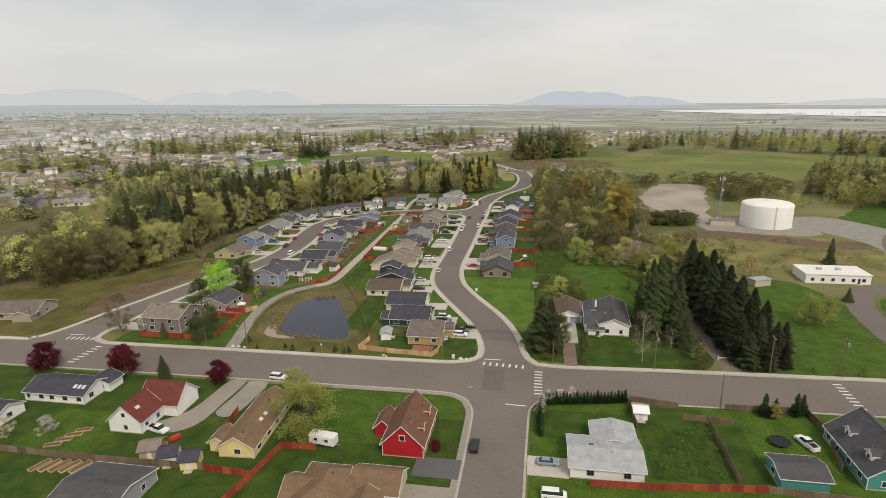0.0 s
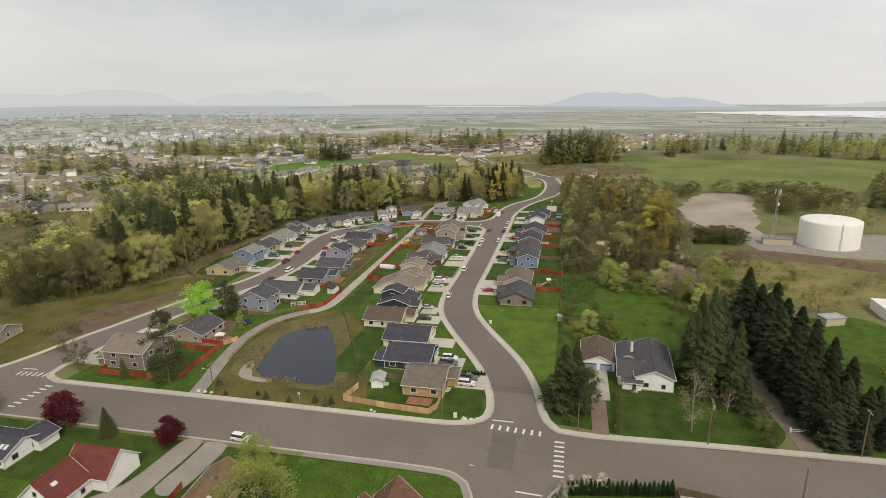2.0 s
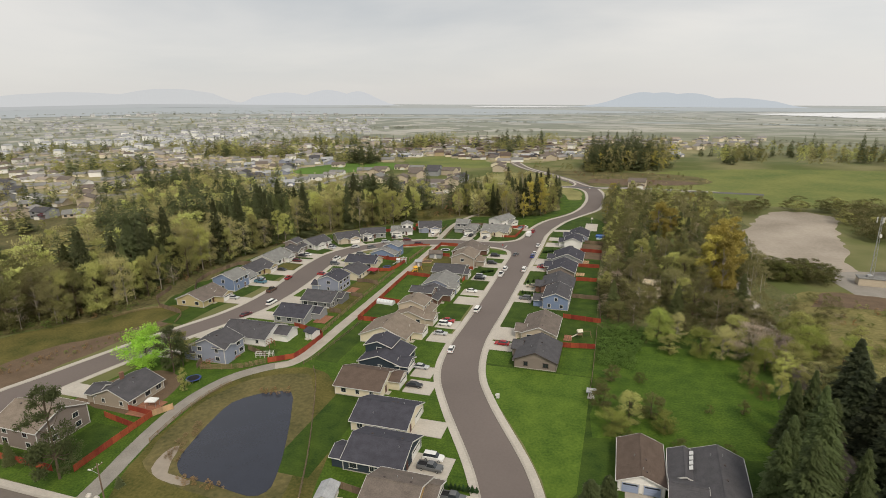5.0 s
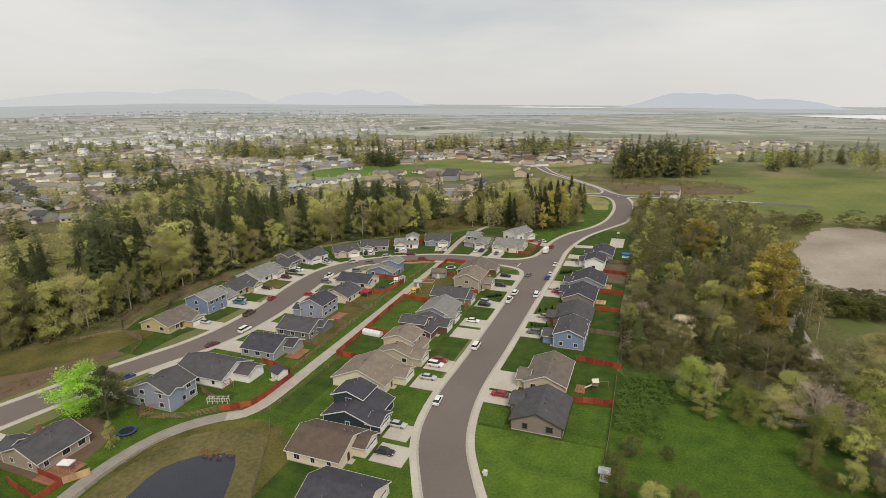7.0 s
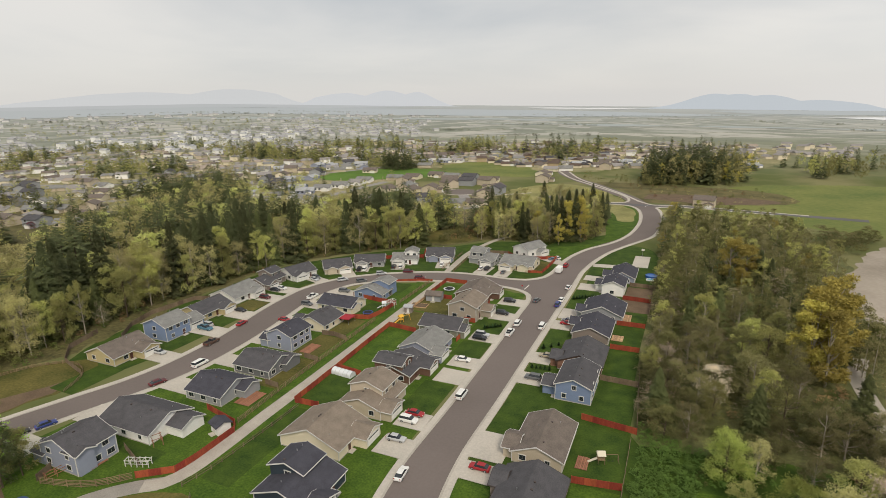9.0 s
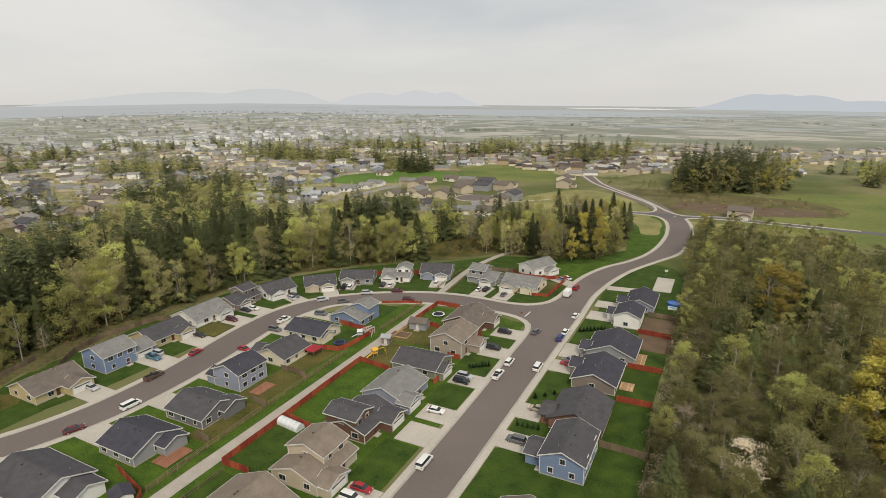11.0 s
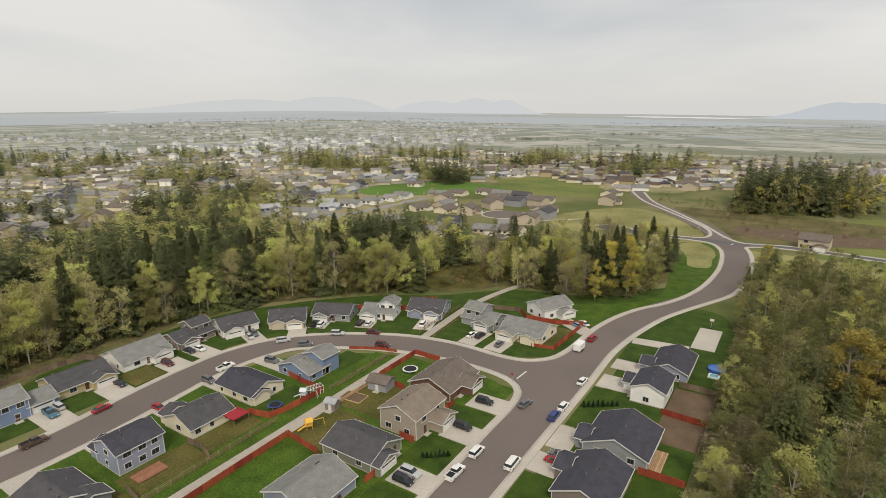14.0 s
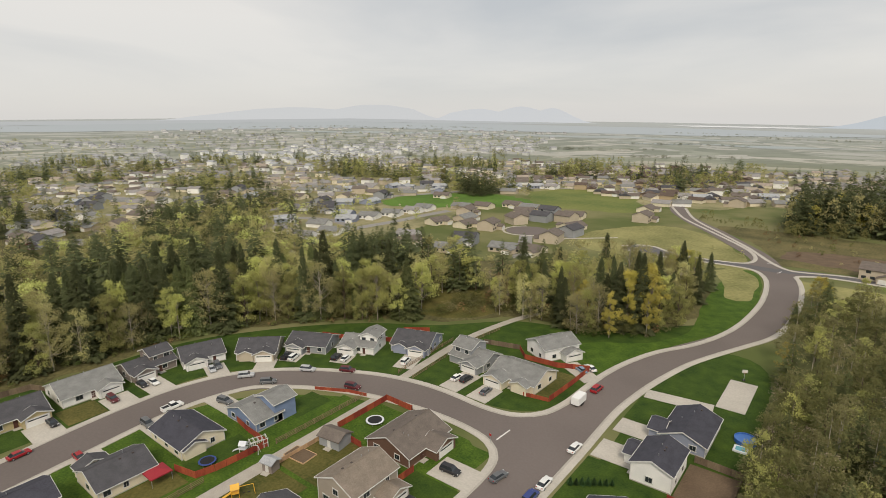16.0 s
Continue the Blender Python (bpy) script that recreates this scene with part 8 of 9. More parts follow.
def car(kind, colour, x, y, rot, z=0.09, where="parked at the kerb"):
    length, wid, belt, top, cab, rf, hood = CAR[kind]
    col = CARPAINT[colour]
    e = empty(kind if kind in ("van", "pickup") else "car", x, y, z, rot)
    h2, w2 = length / 2, wid / 2
    def body(bm):
        prof = [(-h2, 0.35), (-h2 + 0.1, 0.28), (h2 - 0.12, 0.25), (h2, 0.42), (h2 - 0.05, 0.68), (h2 - 0.25, hood - 0.08), (cab[1], hood), (cab[1] - 0.15, belt), (cab[0] + 0.1, belt), (cab[0] - 0.05, belt), (-h2 + 0.06, belt - (0.06 if kind != "pickup" else 0.02)), (-h2, 0.7)]
        prism(bm, [(px, pz) for px, pz in prof], wid, "y", (0, 0, 0))
        bmesh.ops.bevel(bm, geom=[g for g in bm.edges if abs(abs(g.verts[0].co.y) - w2) < 1e-4 and abs(abs(g.verts[1].co.y) - w2) < 1e-4 and g.verts[0].co.y * g.verts[1].co.y > 0], offset=0.09, segments=1, affect="EDGES")
        if kind == "pickup":
            box(bm, -1.75, 0.0, belt - 0.02, 2.05, wid - 0.16, 0.02)
            for sy in (-1, 1):
                box(bm, -1.72, sy * (w2 - 0.12), belt - 0.1, 2.15, 0.12, 0.34)
            box(bm, -h2 + 0.1, 0, belt - 0.1, 0.1, wid - 0.2, 0.34)
        return bm
    piece("body", shared((kind, "body", colour), body, col), e, Matrix())
    piece("cabin_glass", shared((kind, "glasshouse"), lambda bm: frustum(bm, cab[0], cab[1], w2 - 0.1, belt - 0.03, rf[0], rf[1], w2 - 0.3, top - 0.05), GLASS), e, Matrix(), "dark tinted windows")
    piece("roof", shared((kind, "roof", colour), lambda bm: frustum(bm, rf[0] - 0.06, rf[1] + 0.04, w2 - 0.27, top - 0.06, rf[0] + 0.08, rf[1] - 0.1, w2 - 0.36, top + 0.02), col), e, Matrix())
    if kind == "pickup":
        piece("load_bed", shared((kind, "bed"), lambda bm: box(bm, -1.75, 0, belt + 0.005, 1.95, wid - 0.3, 0.015), BLACK), e, Matrix())
    for sx in (-1, 1):
        for sy in (-1, 1):
            t = piece("wheel", shared(("tyre",), lambda bm: tube(bm, (0, -0.11, 0), (0, 0.11, 0), 0.33, 0.33, 14), BLACK), e, pose(sx * length * 0.31, sy * (w2 - 0.10), 0.33))
            piece("rim", shared(("rim",), lambda bm: tube(bm, (0, -0.125, 0), (0, 0.125, 0), 0.20, 0.20, 10), STEEL), t, Matrix())
    for sy in (-1, 1):
        piece("headlight", shared(("headlight",), lambda bm: box(bm, 0, 0, 0, 0.12, 0.34, 0.14), HEADLIGHT), e, pose(h2 - 0.07, sy * (w2 - 0.3), 0.62))
        piece("tail_light", shared(("tail_light",), lambda bm: box(bm, 0, 0, 0, 0.08, 0.24, 0.2), TAIL), e, pose(-h2 + 0.03, sy * (w2 - 0.22), 0.72))
    words = dict(sedan="saloon car", suv="estate car", van="van", pickup="pickup truck")[kind]
    tagged(e, "%s %s %s" % (colour, words, where), "car" if kind in ("sedan", "suv") else kind, group="parked vehicles")


D = 0.175
drive = "parked on a concrete driveway"
for row in (("sedan", "white", -44.0, 231, 95), ("van", "white", -44.2, 265.5, 90), ("sedan", "grey", -43.6, 342, 80), ("sedan", "white", -35.2, 361.5, 88), ("sedan", "white", -34.8, 346, 90), ("suv", "blue", -35.0, 340.4, 90),
            ("van", "white", -35.4, 318, 91), ("suv", "white", -44.0, 317.5, 90), ("pickup", "white", -44.2, 308.8, 90), ("suv", "red", -42.4, 391.4, 86), ("sedan", "blue", -134.6, 213.6, 72), ("sedan", "maroon", -126.8, 239.4, 72),
            ("van", "white", -124.8, 252.6, 88), ("pickup", "bronze", -133.6, 265.6, 91), ("sedan", "red", -135.9, 281.8, 96), ("pickup", "white", -129.0, 314.0, 91), ("suv", "silver", -129.6, 336.6, 52), ("suv", "grey", -120.8, 338.2, 46),
            ("suv", "silver", -118.0, 350.4, 30), ("suv", "maroon", -107.8, 357.4, 22), ("suv", "maroon", -98.6, 351.0, 16), ("sedan", "black", -136.8, 208.6, 72), ("suv", "black", -13.0, 105.8, 90), ("suv", "white", -71.9, 129.8, -4)):
    car(*row)
for row in (("sedan", "red", -51.6, 252.7, 2), ("suv", "white", -51.8, 249.4, 0), ("sedan", "silver", -51.0, 241.6, 3), ("sedan", "silver", -49.2, 217.4, 0), ("sedan", "black", -47.4, 206.8, 2), ("sedan", "red", -28.0, 323.6, 178),
            ("sedan", "grey", -28.0, 326.2, 180), ("sedan", "gold", -28.6, 303.4 - 7.0, 180), ("suv", "grey", -29.0, 281.6, 180), ("suv", "black", -53.0, 337.4, 4), ("suv", "black", -51.8, 324.4, 0), ("sedan", "red", -29.4, 239.2, 180),
            ("sedan", "silver", -143.4, 253.6, 0), ("pickup", "teal", -144.6, 273.4, 0), ("suv", "silver", -146.6, 276.0, 180), ("sedan", "black", -145.6, 291.4, 0), ("suv", "maroon", -146.4, 306.0, 0), ("sedan", "white", -147.6, 317.6, 0),
            ("sedan", "black", -149.0, 315.0, 0), ("sedan", "silver", -141.8, 332.6, -18), ("suv", "grey", -142.6, 335.0, -18), ("suv", "white", -128.6, 353.2, 112), ("pickup", "black", -131.0, 352.4, 112), ("suv", "black", -117.6, 361.6, 108),
            ("sedan", "white", -114.6, 362.8, 108), ("suv", "white", -97.6, 372.6, 107), ("sedan", "white", -78.0, 373.4, 88), ("suv", "black", -75.2, 374.2, 88), ("sedan", "grey", -66.6, 371.6, 92), ("suv", "white", -24.4, 164.2, 0),
            ("pickup", "grey", -24.6, 167.2, 0), ("suv", "white", -32.2, 178.2, 0), ("pickup", "grey", -31.8, 174.8, 0), ("sedan", "white", -51.4, 284.6, 4), ("suv", "silver", -52.2, 303.8, 0), ("suv", "black", -52.0, 301.0, 0),
            ("sedan", "steel", 3.1, 102.2, 2), ("suv", "grey", -120.4, 324.2, 10), ("sedan", "red", -123.4, 290.0, 0), ("sedan", "steel", -51.0, 400.0, 148), ("sedan", "white", -49.2, 402.6, 148),
            ("suv", "grey", -125.6, 306.0, 0)):
    car(*row, z=D, where=drive)
car("pickup", "white", -89.6, 102.0, -12, 0.06, "parked on garden gravel")
car("van", "white", 4.2, 92.4, 0, 0.06, "parked beside the side street")
car("pickup", "white", 59.5, 116.5, 108, 0.06, "parked in a back garden")


def trailer(x, y, rot, length, width, height, label, name="trailer", windows=0, z=0.09):
    e = empty(name, x, y, z, rot)
    bm = box(bmesh.new(), 0, 0, 0.5, length, width, height)
    bmesh.ops.bevel(bm, geom=bm.edges[:], offset=0.12, segments=2, affect="EDGES")
    part("body", bm, paint("trailer_white", (0.78, 0.78, 0.76), 0.4), e)
    for sy in (-1, 1):
        for k in (-0.45, 0.45):
            piece("wheel", shared(("tyre",), lambda b: tube(b, (0, -0.11, 0), (0, 0.11, 0), 0.33, 0.33, 14), BLACK), e, pose(k, sy * (width / 2 - 0.05), 0.33))
        for i in range(windows):
            piece("window", shared(("rv_window",), lambda b: box(b, 0, 0, 0, 0.9, 0.06, 0.6), GLASS), e, pose(-length / 2 + (i + 0.7) * length / (windows + 0.4), sy * (width / 2 + 0.01), 1.5))
    part("drawbar", tube(bmesh.new(), (length / 2, 0, 0.5), (length / 2 + 1.2, 0, 0.45), 0.06, 0.06), STEEL, e)
    tagged(e, label, "trailer")


trailer(-43.4, 381.6, 88, 4.6, 2.3, 2.2, "white box trailer parked behind a red car")
trailer(-47.5, 102.6, -8, 6.4, 2.4, 2.3, "white caravan parked by the fence", "caravan", 2, 0.04)

# ---------------------------------------------------------------- water tank, mast, hall
def water_tank(x, y, r, h):
    e = empty("water_tank", x, y)
    bm = bmesh.new()
    rings = []
    for rr, z in ((r, 0), (r, h - 0.9), (r - 0.25, h - 0.35), (r - 0.9, h), (r * 0.5, h + 0.5), (0.4, h + 0.8)):
        rings.append([bm.verts.new((rr * math.cos(6.28319 * i / 64), rr * math.sin(6.28319 * i / 64), z)) for i in range(64)])
    for a, b in zip(rings, rings[1:]):
        for i in range(64):
            bm.faces.new((a[i], a[(i + 1) % 64], b[(i + 1) % 64], b[i])).smooth = True
    bm.faces.new(rings[-1])
    part("shell", bm, TANKWHITE, e)
    bm = bmesh.new()
    for s in (-0.25, 0.25):
        tube(bm, (s, -r - 0.12, 0), (s, -r - 0.12, h + 0.3), 0.05, 0.05)
    for i in range(30):
        tube(bm, (-0.25, -r - 0.12, 0.4 + i * 0.42), (0.25, -r - 0.12, 0.4 + i * 0.42), 0.03, 0.03, 4)
    part("ladder", bm, STEEL, e)
    bm = box(bmesh.new(), 0, 0, h + 0.6, 1.6, 1.6, 0.6)
    part("hatch", bm, TANKWHITE, e)
    part("footing", tube(bmesh.new(), (0, 0, -0.2), (0, 0, 0.25), r + 0.6, r + 0.6, 48), KERB, e)
    tagged(e, "huge white steel water tank on gravel", "water tank")


water_tank(128.5, 333.5, 13.2, 13.2)


def mast(x, y, h):
    e = empty("radio_mast", x, y)
    bm = bmesh.new()
    legs = [(0.9 * math.cos(radians(a)), 0.9 * math.sin(radians(a))) for a in (90, 210, 330)]
    n = 14
    for i in range(n):
        k0, k1 = 1 - 0.65 * i / n, 1 - 0.65 * (i + 1) / n
        for j in range(3):
            (ax, ay), (bx, by) = legs[j], legs[(j + 1) % 3]
            tube(bm, (ax * k0, ay * k0, h * i / n), (ax * k1, ay * k1, h * (i + 1) / n), 0.09, 0.08, 4)
            tube(bm, (ax * k0, ay * k0, h * i / n), (bx * k1, by * k1, h * (i + 1) / n), 0.04, 0.04, 3)
    part("lattice", bm, STEEL, e)
    for a in (30, 150, 270):
        bm = tube(bmesh.new(), (0, 0, 0), (0, 0, 2.2), 0.22, 0.22, 6)
        ob = part("antenna", bm, TRIM, e)
        ob.matrix_basis = pose(1.4 * math.cos(radians(a)), 1.4 * math.sin(radians(a)), h - 2.6)
        part("bracket", tube(bmesh.new(), (0, 0, h - 1.6), (1.4 * math.cos(radians(a)), 1.4 * math.sin(radians(a)), h - 1.6), 0.05, 0.05, 4), STEEL, e)
    part("dish", tube(bmesh.new(), (0.3, -0.3, h * 0.72), (0.6, -0.6, h * 0.72), 0.7, 0.8, 16), TRIM, e)
    tagged(e, "grey steel lattice radio mast with antennas", "radio mast")


mast(103.5, 334, 28)


def flat_hall(name, x, y, rot, w, d, h, wall, roof, label, windows, units=0):
    e = empty(name, x, y, 0, rot)
    part("wall", box(bmesh.new(), 0, 0, 0, w, d, h), wall, e)
    part("roof", box(bmesh.new(), 0, 0, h, w + 0.5, d + 0.5, 0.3), roof, e)
    for i in range(windows):
        add_window(e, -w / 2 + (i + 0.7) * w / (windows + 0.4), -d / 2 - 0.02, 1.0, 0, 1.3, 1.3)
    if windows:
        add_door(e, w * 0.32, -d / 2 - 0.03, 0)
    for i in range(units):
        bm = box(bmesh.new(), -w * 0.2 + i * w * 0.3, 0, h + 0.3, 1.8, 1.4, 0.9)
        bmesh.ops.bevel(bm, geom=bm.edges[:], offset=0.06, segments=1, affect="EDGES")
        part("roof_unit", bm, STEEL, e)
    tagged(e, label, "building")


flat_hall("hall", 118.5, 236.5, -1, 23.5, 12.5, 3.6, SIDING["white"], mat("white_membrane", (0.74, 0.73, 0.70), 0.6, 0.08, 0.2, 2), "low white flat-roofed hall with rooftop units", 6, 2)
flat_hall("pump_house", 105, 332.2, -6, 13, 5, 3.0, SIDING["beige"], ROOF["grey"], "beige flat-roofed pump house beside the tank", 0, 1)
flat_hall("shed", 88, 226, 20, 7, 4, 2.6, SIDING["beige"], ROOF["pale"], "small beige shed in the field", 0)


# ---------------------------------------------------------------- sheds and garden things
def shed(x, y, rot, w, d, h, wall, roof, label):
    e = empty("shed", x, y, 0, rot)
    volume_plain(e, 0, 0, w, d, h, "x", 0.45, wall, roof)
    add_door(e, 0, -d / 2 - 0.03, 0, TRIM)
    tagged(e, label, "shed", group="garden sheds")


S, RF = SIDING, ROOF
shed(-48.6, 160.4, 100, 4.4, 3.2, 2.3, S["white"], RF["pale"], "white garden shed with pale roof")
shed(-92.4, 229.0, -20, 3.6, 3.4, 2.4, S["white"], RF["dark"], "white garden shed with dark roof")
shed(-85.2, 314.4, 10, 2.8, 2.4, 2.4, S["taupe"], RF["pale"], "small taupe shed with pale roof")
shed(-85.0, 94.0, 20, 4.2, 4.4, 2.4, S["tan"], RF["tan"], "tan garden shed with tan roof")
shed(-79.6, 92.6, 20, 3.6, 4.2, 2.3, S["white"], RF["dark"], "cream garden shed with dark roof")
shed(-73.8, 91.8, 15, 3.6, 4.0, 2.3, S["yellow"], RF["dark"], "yellow garden shed with dark roof")
shed(25.4, 123.4, 0, 3.0, 3.2, 2.2, S["white"], mat("white_tarp", (0.76, 0.76, 0.74), 0.6, 0.05, 1, 6), "small white canvas shelter")
shed(-0.4, 215.2, 0, 1.6, 1.6, 1.5, S["white"], RF["pale"], "tiny white garden hut at the fence")
shed(-81.6, 329.8, 8, 6.0, 4.6, 2.6, S["grey"], RF["taupe"], "garden house with patio roof and solar panels")


def greenhouse(x, y, rot):
    e = empty("greenhouse", x, y, 0, rot)
    skin = mat("polytunnel", (0.66, 0.69, 0.70), 0.35, 0.08, 1.0, 5)
    bm = bmesh.new()
    prof = [(1.25 * math.cos(radians(a)), 0.6 + 1.1 * math.sin(radians(a))) for a in range(0, 181, 20)]
    prism(bm, [(1.25, 0)] + prof + [(-1.25, 0)], 7.0, "x", (0, 0, 0))
    part("cover", bm, skin, e, "pale translucent sheeting")
    for i in range(6):
        bm = bmesh.new()
        pts = [(-3.5 + i * 1.4, 1.28 * math.cos(radians(a)), 0.61 + 1.13 * math.sin(radians(a))) for a in range(0, 181, 30)]
        for p, q in zip(pts, pts[1:]):
            tube(bm, p, q, 0.05, 0.05, 4)
        part("hoop", bm, STEEL, e)
    tagged(e, "pale polytunnel greenhouse beside a red fence", "greenhouse")


greenhouse(-80.6, 264.0, -6)
bm = box(bmesh.new(), 0, 0, 0.25, 1.5, 2.6, 0.9)
bmesh.ops.bevel(bm, geom=bm.edges[:], offset=0.2, segments=2, affect="EDGES")
ob = part("tarpaulin", bm, paint("tarp_red", (0.46, 0.03, 0.03), 0.55))
ob.matrix_basis = pose(-83.2, 99.4, -0.1, 0, 0, -30)
tagged(ob, "red tarpaulin over a heap by the fence", "tarpaulin")


def trampoline(x, y, r, label, pad):
    e = empty("trampoline", x, y)
    part("mat", tube(bmesh.new(), (0, 0, 0.78), (0, 0, 0.80), r * 0.82, r * 0.82, 28), BLACK, e)
    bm = bmesh.new()
    for i in range(28):
        a, b = 6.28319 * i / 28, 6.28319 * (i + 1) / 28
        v = [bm.verts.new((k * math.cos(t), k * math.sin(t), 0.83)) for k, t in ((r * 0.8, a), (r, a), (r, b), (r * 0.8, b))]
        bm.faces.new(v)
        tube(bm, (r * math.cos(a), r * math.sin(a), 0.78), (r * math.cos(b), r * math.sin(b), 0.78), 0.05, 0.05, 4)
    part("rim_pad", bm, pad, e, "padded rim")
    for i in range(6):
        a = 6.28319 * i / 6
        part("leg", tube(bmesh.new(), (r * 0.95 * math.cos(a), r * 0.95 * math.sin(a), 0), (r * 0.95 * math.cos(a), r * 0.95 * math.sin(a), 0.8), 0.04, 0.04, 5), STEEL, e)
    tagged(e, label, "trampoline")


PAD_WHITE = paint("pad_white", (0.62, 0.64, 0.66), 0.6)
PAD_BLUE = paint("pad_blue", (0.03, 0.06, 0.22), 0.6)
trampoline(-80.6, 342, 2.3, "round trampoline with pale rim on a lawn", PAD_WHITE)
trampoline(-98.6, 307.0, 1.9, "round trampoline with blue rim on a lawn", PAD_BLUE)
trampoline(-110.4, 193.4, 2.1, "round dark trampoline on the grass", PAD_BLUE)
trampoline(54.0, 116.4, 2.2, "round black trampoline in a back garden", BLACK)


def playset(x, y, rot, label, body, slide):
    e = empty("playset", x, y, 0, rot)
    for sx in (-0.7, 0.7):
        for sy in (-0.7, 0.7):
            part("post", tube(bmesh.new(), (sx, sy, 0), (sx, sy, 2.2), 0.07, 0.07, 5), body, e)
    part("platform", box(bmesh.new(), 0, 0, 1.1, 1.6, 1.6, 0.1), body, e)
    part("roof", prism(bmesh.new(), [(-1.0, 2.2), (0, 3.0), (1.0, 2.2)], 1.8, "x", (0, 0, 0)), slide, e)
    bm = bmesh.new()
    prism(bm, [(-0.8, 1.1), (-2.8, 0.15), (-2.8, 0.25), (-0.8, 1.25)], 0.6, "y", (0, 0, 0))
    part("slide", bm, slide, e)
    part("swing_beam", tube(bmesh.new(), (0.7, 0, 2.1), (3.6, 0, 2.1), 0.07, 0.07, 5), body, e)
    for s in (-0.6, 0.6):
        part("leg", tube(bmesh.new(), (3.6, 0, 2.1), (3.8, s, 0), 0.06, 0.06, 5), body, e)
    for u in (1.6, 2.6):
        bm = tube(bmesh.new(), (u - 0.2, 0, 2.1), (u - 0.2, 0, 0.5), 0.015, 0.015, 3)
        tube(bm, (u + 0.2, 0, 2.1), (u + 0.2, 0, 0.5), 0.015, 0.015, 3)
        box(bm, u, 0, 0.45, 0.5, 0.2, 0.05)
        part("swing", bm, BLACK, e)
    tagged(e, label, "playset")


YEL = paint("play_yellow", (0.72, 0.40, 0.04), 0.5)
playset(-83.4, 304.6, 60, "yellow plastic play tower with slide", YEL, YEL)
playset(-6.0, 251.4, 20, "timber swing set with cream canopy", RAIL, paint("canvas_cream", (0.62, 0.58, 0.46), 0.8))
playset(-95.8, 317.4 - 3, 30, "white climbing gym on the lawn", PAD_WHITE, PAD_WHITE)


def deck(x, y, rot, w, d, label, material=None):
    e = empty("deck", x, y, 0, rot)
    n = max(4, int(d / 0.3))
    for i in range(n):
        me = shared(("deck_board", round(w, 1), (material or WOOD).name), lambda bm: box(bm, 0, 0, 0.22, w, 0.27, 0.05), material or WOOD)
        piece("board", me, e, pose(0, -d / 2 + (i + 0.5) * d / n, 0))
    for sx in (-1, 1):
        part("joist", box(bmesh.new(), sx * w * 0.45, 0, 0.0, 0.12, d, 0.22), RAIL, e)
    tagged(e, label, "deck", group="timber decks")


deck(-96.4, 243.2, 90, 7, 5, "red-brown timber deck behind the grey house"); deck(-100.2, 274.4, 90, 6.5, 4, "red-brown timber deck behind the blue house")
deck(-108.4, 208.6, 90, 4, 2.2, "brown timber deck at a back door"); deck(-35, 153.6, 0, 6.5, 3.6, "timber deck behind the ochre house"); deck(-111.6, 177.6, 0, 6.5, 8, "red-brown timber deck behind the sand house")
deck(-9.6, 249.5, 90, 4.5, 2.6, "small timber deck behind the house"); deck(-10.4, 318, 90, 4.5, 3.6, "pale timber deck behind the house", FENCE_TAN); deck(-9.2, 336, 90, 8, 2.6, "pale timber deck behind the house", FENCE_TAN)


def canopy(x, y, rot, w, d, colour, label):
    e = empty("canopy", x, y, 0, rot)
    for sx in (-1, 1):
        for sy in (-1, 1):
            part("post", tube(bmesh.new(), (sx * w * 0.46, sy * d * 0.46, 0), (sx * w * 0.46, sy * d * 0.46, 2.3), 0.05, 0.05, 5), STEEL, e)
    bm = bmesh.new()
    top = bm.verts.new((0, 0, 3.1))
    c = [bm.verts.new((sx * w / 2, sy * d / 2, 2.25)) for sx, sy in ((-1, -1), (1, -1), (1, 1), (-1, 1))]
    c2 = [bm.verts.new((sx * w / 2, sy * d / 2, 2.0)) for sx, sy in ((-1, -1), (1, -1), (1, 1), (-1, 1))]
    for i in range(4):
        bm.faces.new((c[i], c[(i + 1) % 4], top))
        bm.faces.new((c2[i], c2[(i + 1) % 4], c[(i + 1) % 4], c[i]))
    part("cloth", bm, colour, e)
    tagged(e, label, "canopy")


canopy(-101.6, 297.4, 0, 4.6, 4.6, paint("cloth_red", (0.30, 0.02, 0.03), 0.8), "dark red garden canopy on posts")
def round_pool(x, y, r, label):
    e = empty("swimming_pool", x, y)
    wall, lip = paint("pool_wall_blue", (0.03, 0.12, 0.42), 0.5), paint("pool_lip_blue", (0.08, 0.20, 0.52), 0.5)
    bm = bmesh.new()
    rings = [[bm.verts.new((rr * math.cos(6.28319 * i / 32), rr * math.sin(6.28319 * i / 32), z)) for i in range(32)] for rr, z in ((r, 0), (r, 1.05), (r - 0.08, 1.05), (r - 0.08, 0.8))]
    for a, b in zip(rings, rings[1:]):
        for i in range(32):
            bm.faces.new((a[i], a[(i + 1) % 32], b[(i + 1) % 32], b[i]))
    part("wall", bm, wall, e)
    bm = bmesh.new()
    for i in range(32):
        a, b = 6.28319 * i / 32, 6.28319 * (i + 1) / 32
        tube(bm, (r * math.cos(a), r * math.sin(a), 1.08), (r * math.cos(b), r * math.sin(b), 1.08), 0.07, 0.07, 5)
    part("rim", bm, lip, e)
    part("cover", tube(bmesh.new(), (0, 0, 0.86), (0, 0, 0.90), r - 0.1, r - 0.1, 32), paint("pool_cover_blue", (0.05, 0.17, 0.50), 0.35), e, "crumpled blue sheet")
    tagged(e, label, "pool")


round_pool(-4.6, 388.6, 2.4, "round above-ground pool under a blue sheet")
canopy(-110.6, 168.6 + 10, 15, 3.0, 2.0, paint("cloth_white", (0.7, 0.7, 0.68), 0.8), "white canopy on the timber deck")


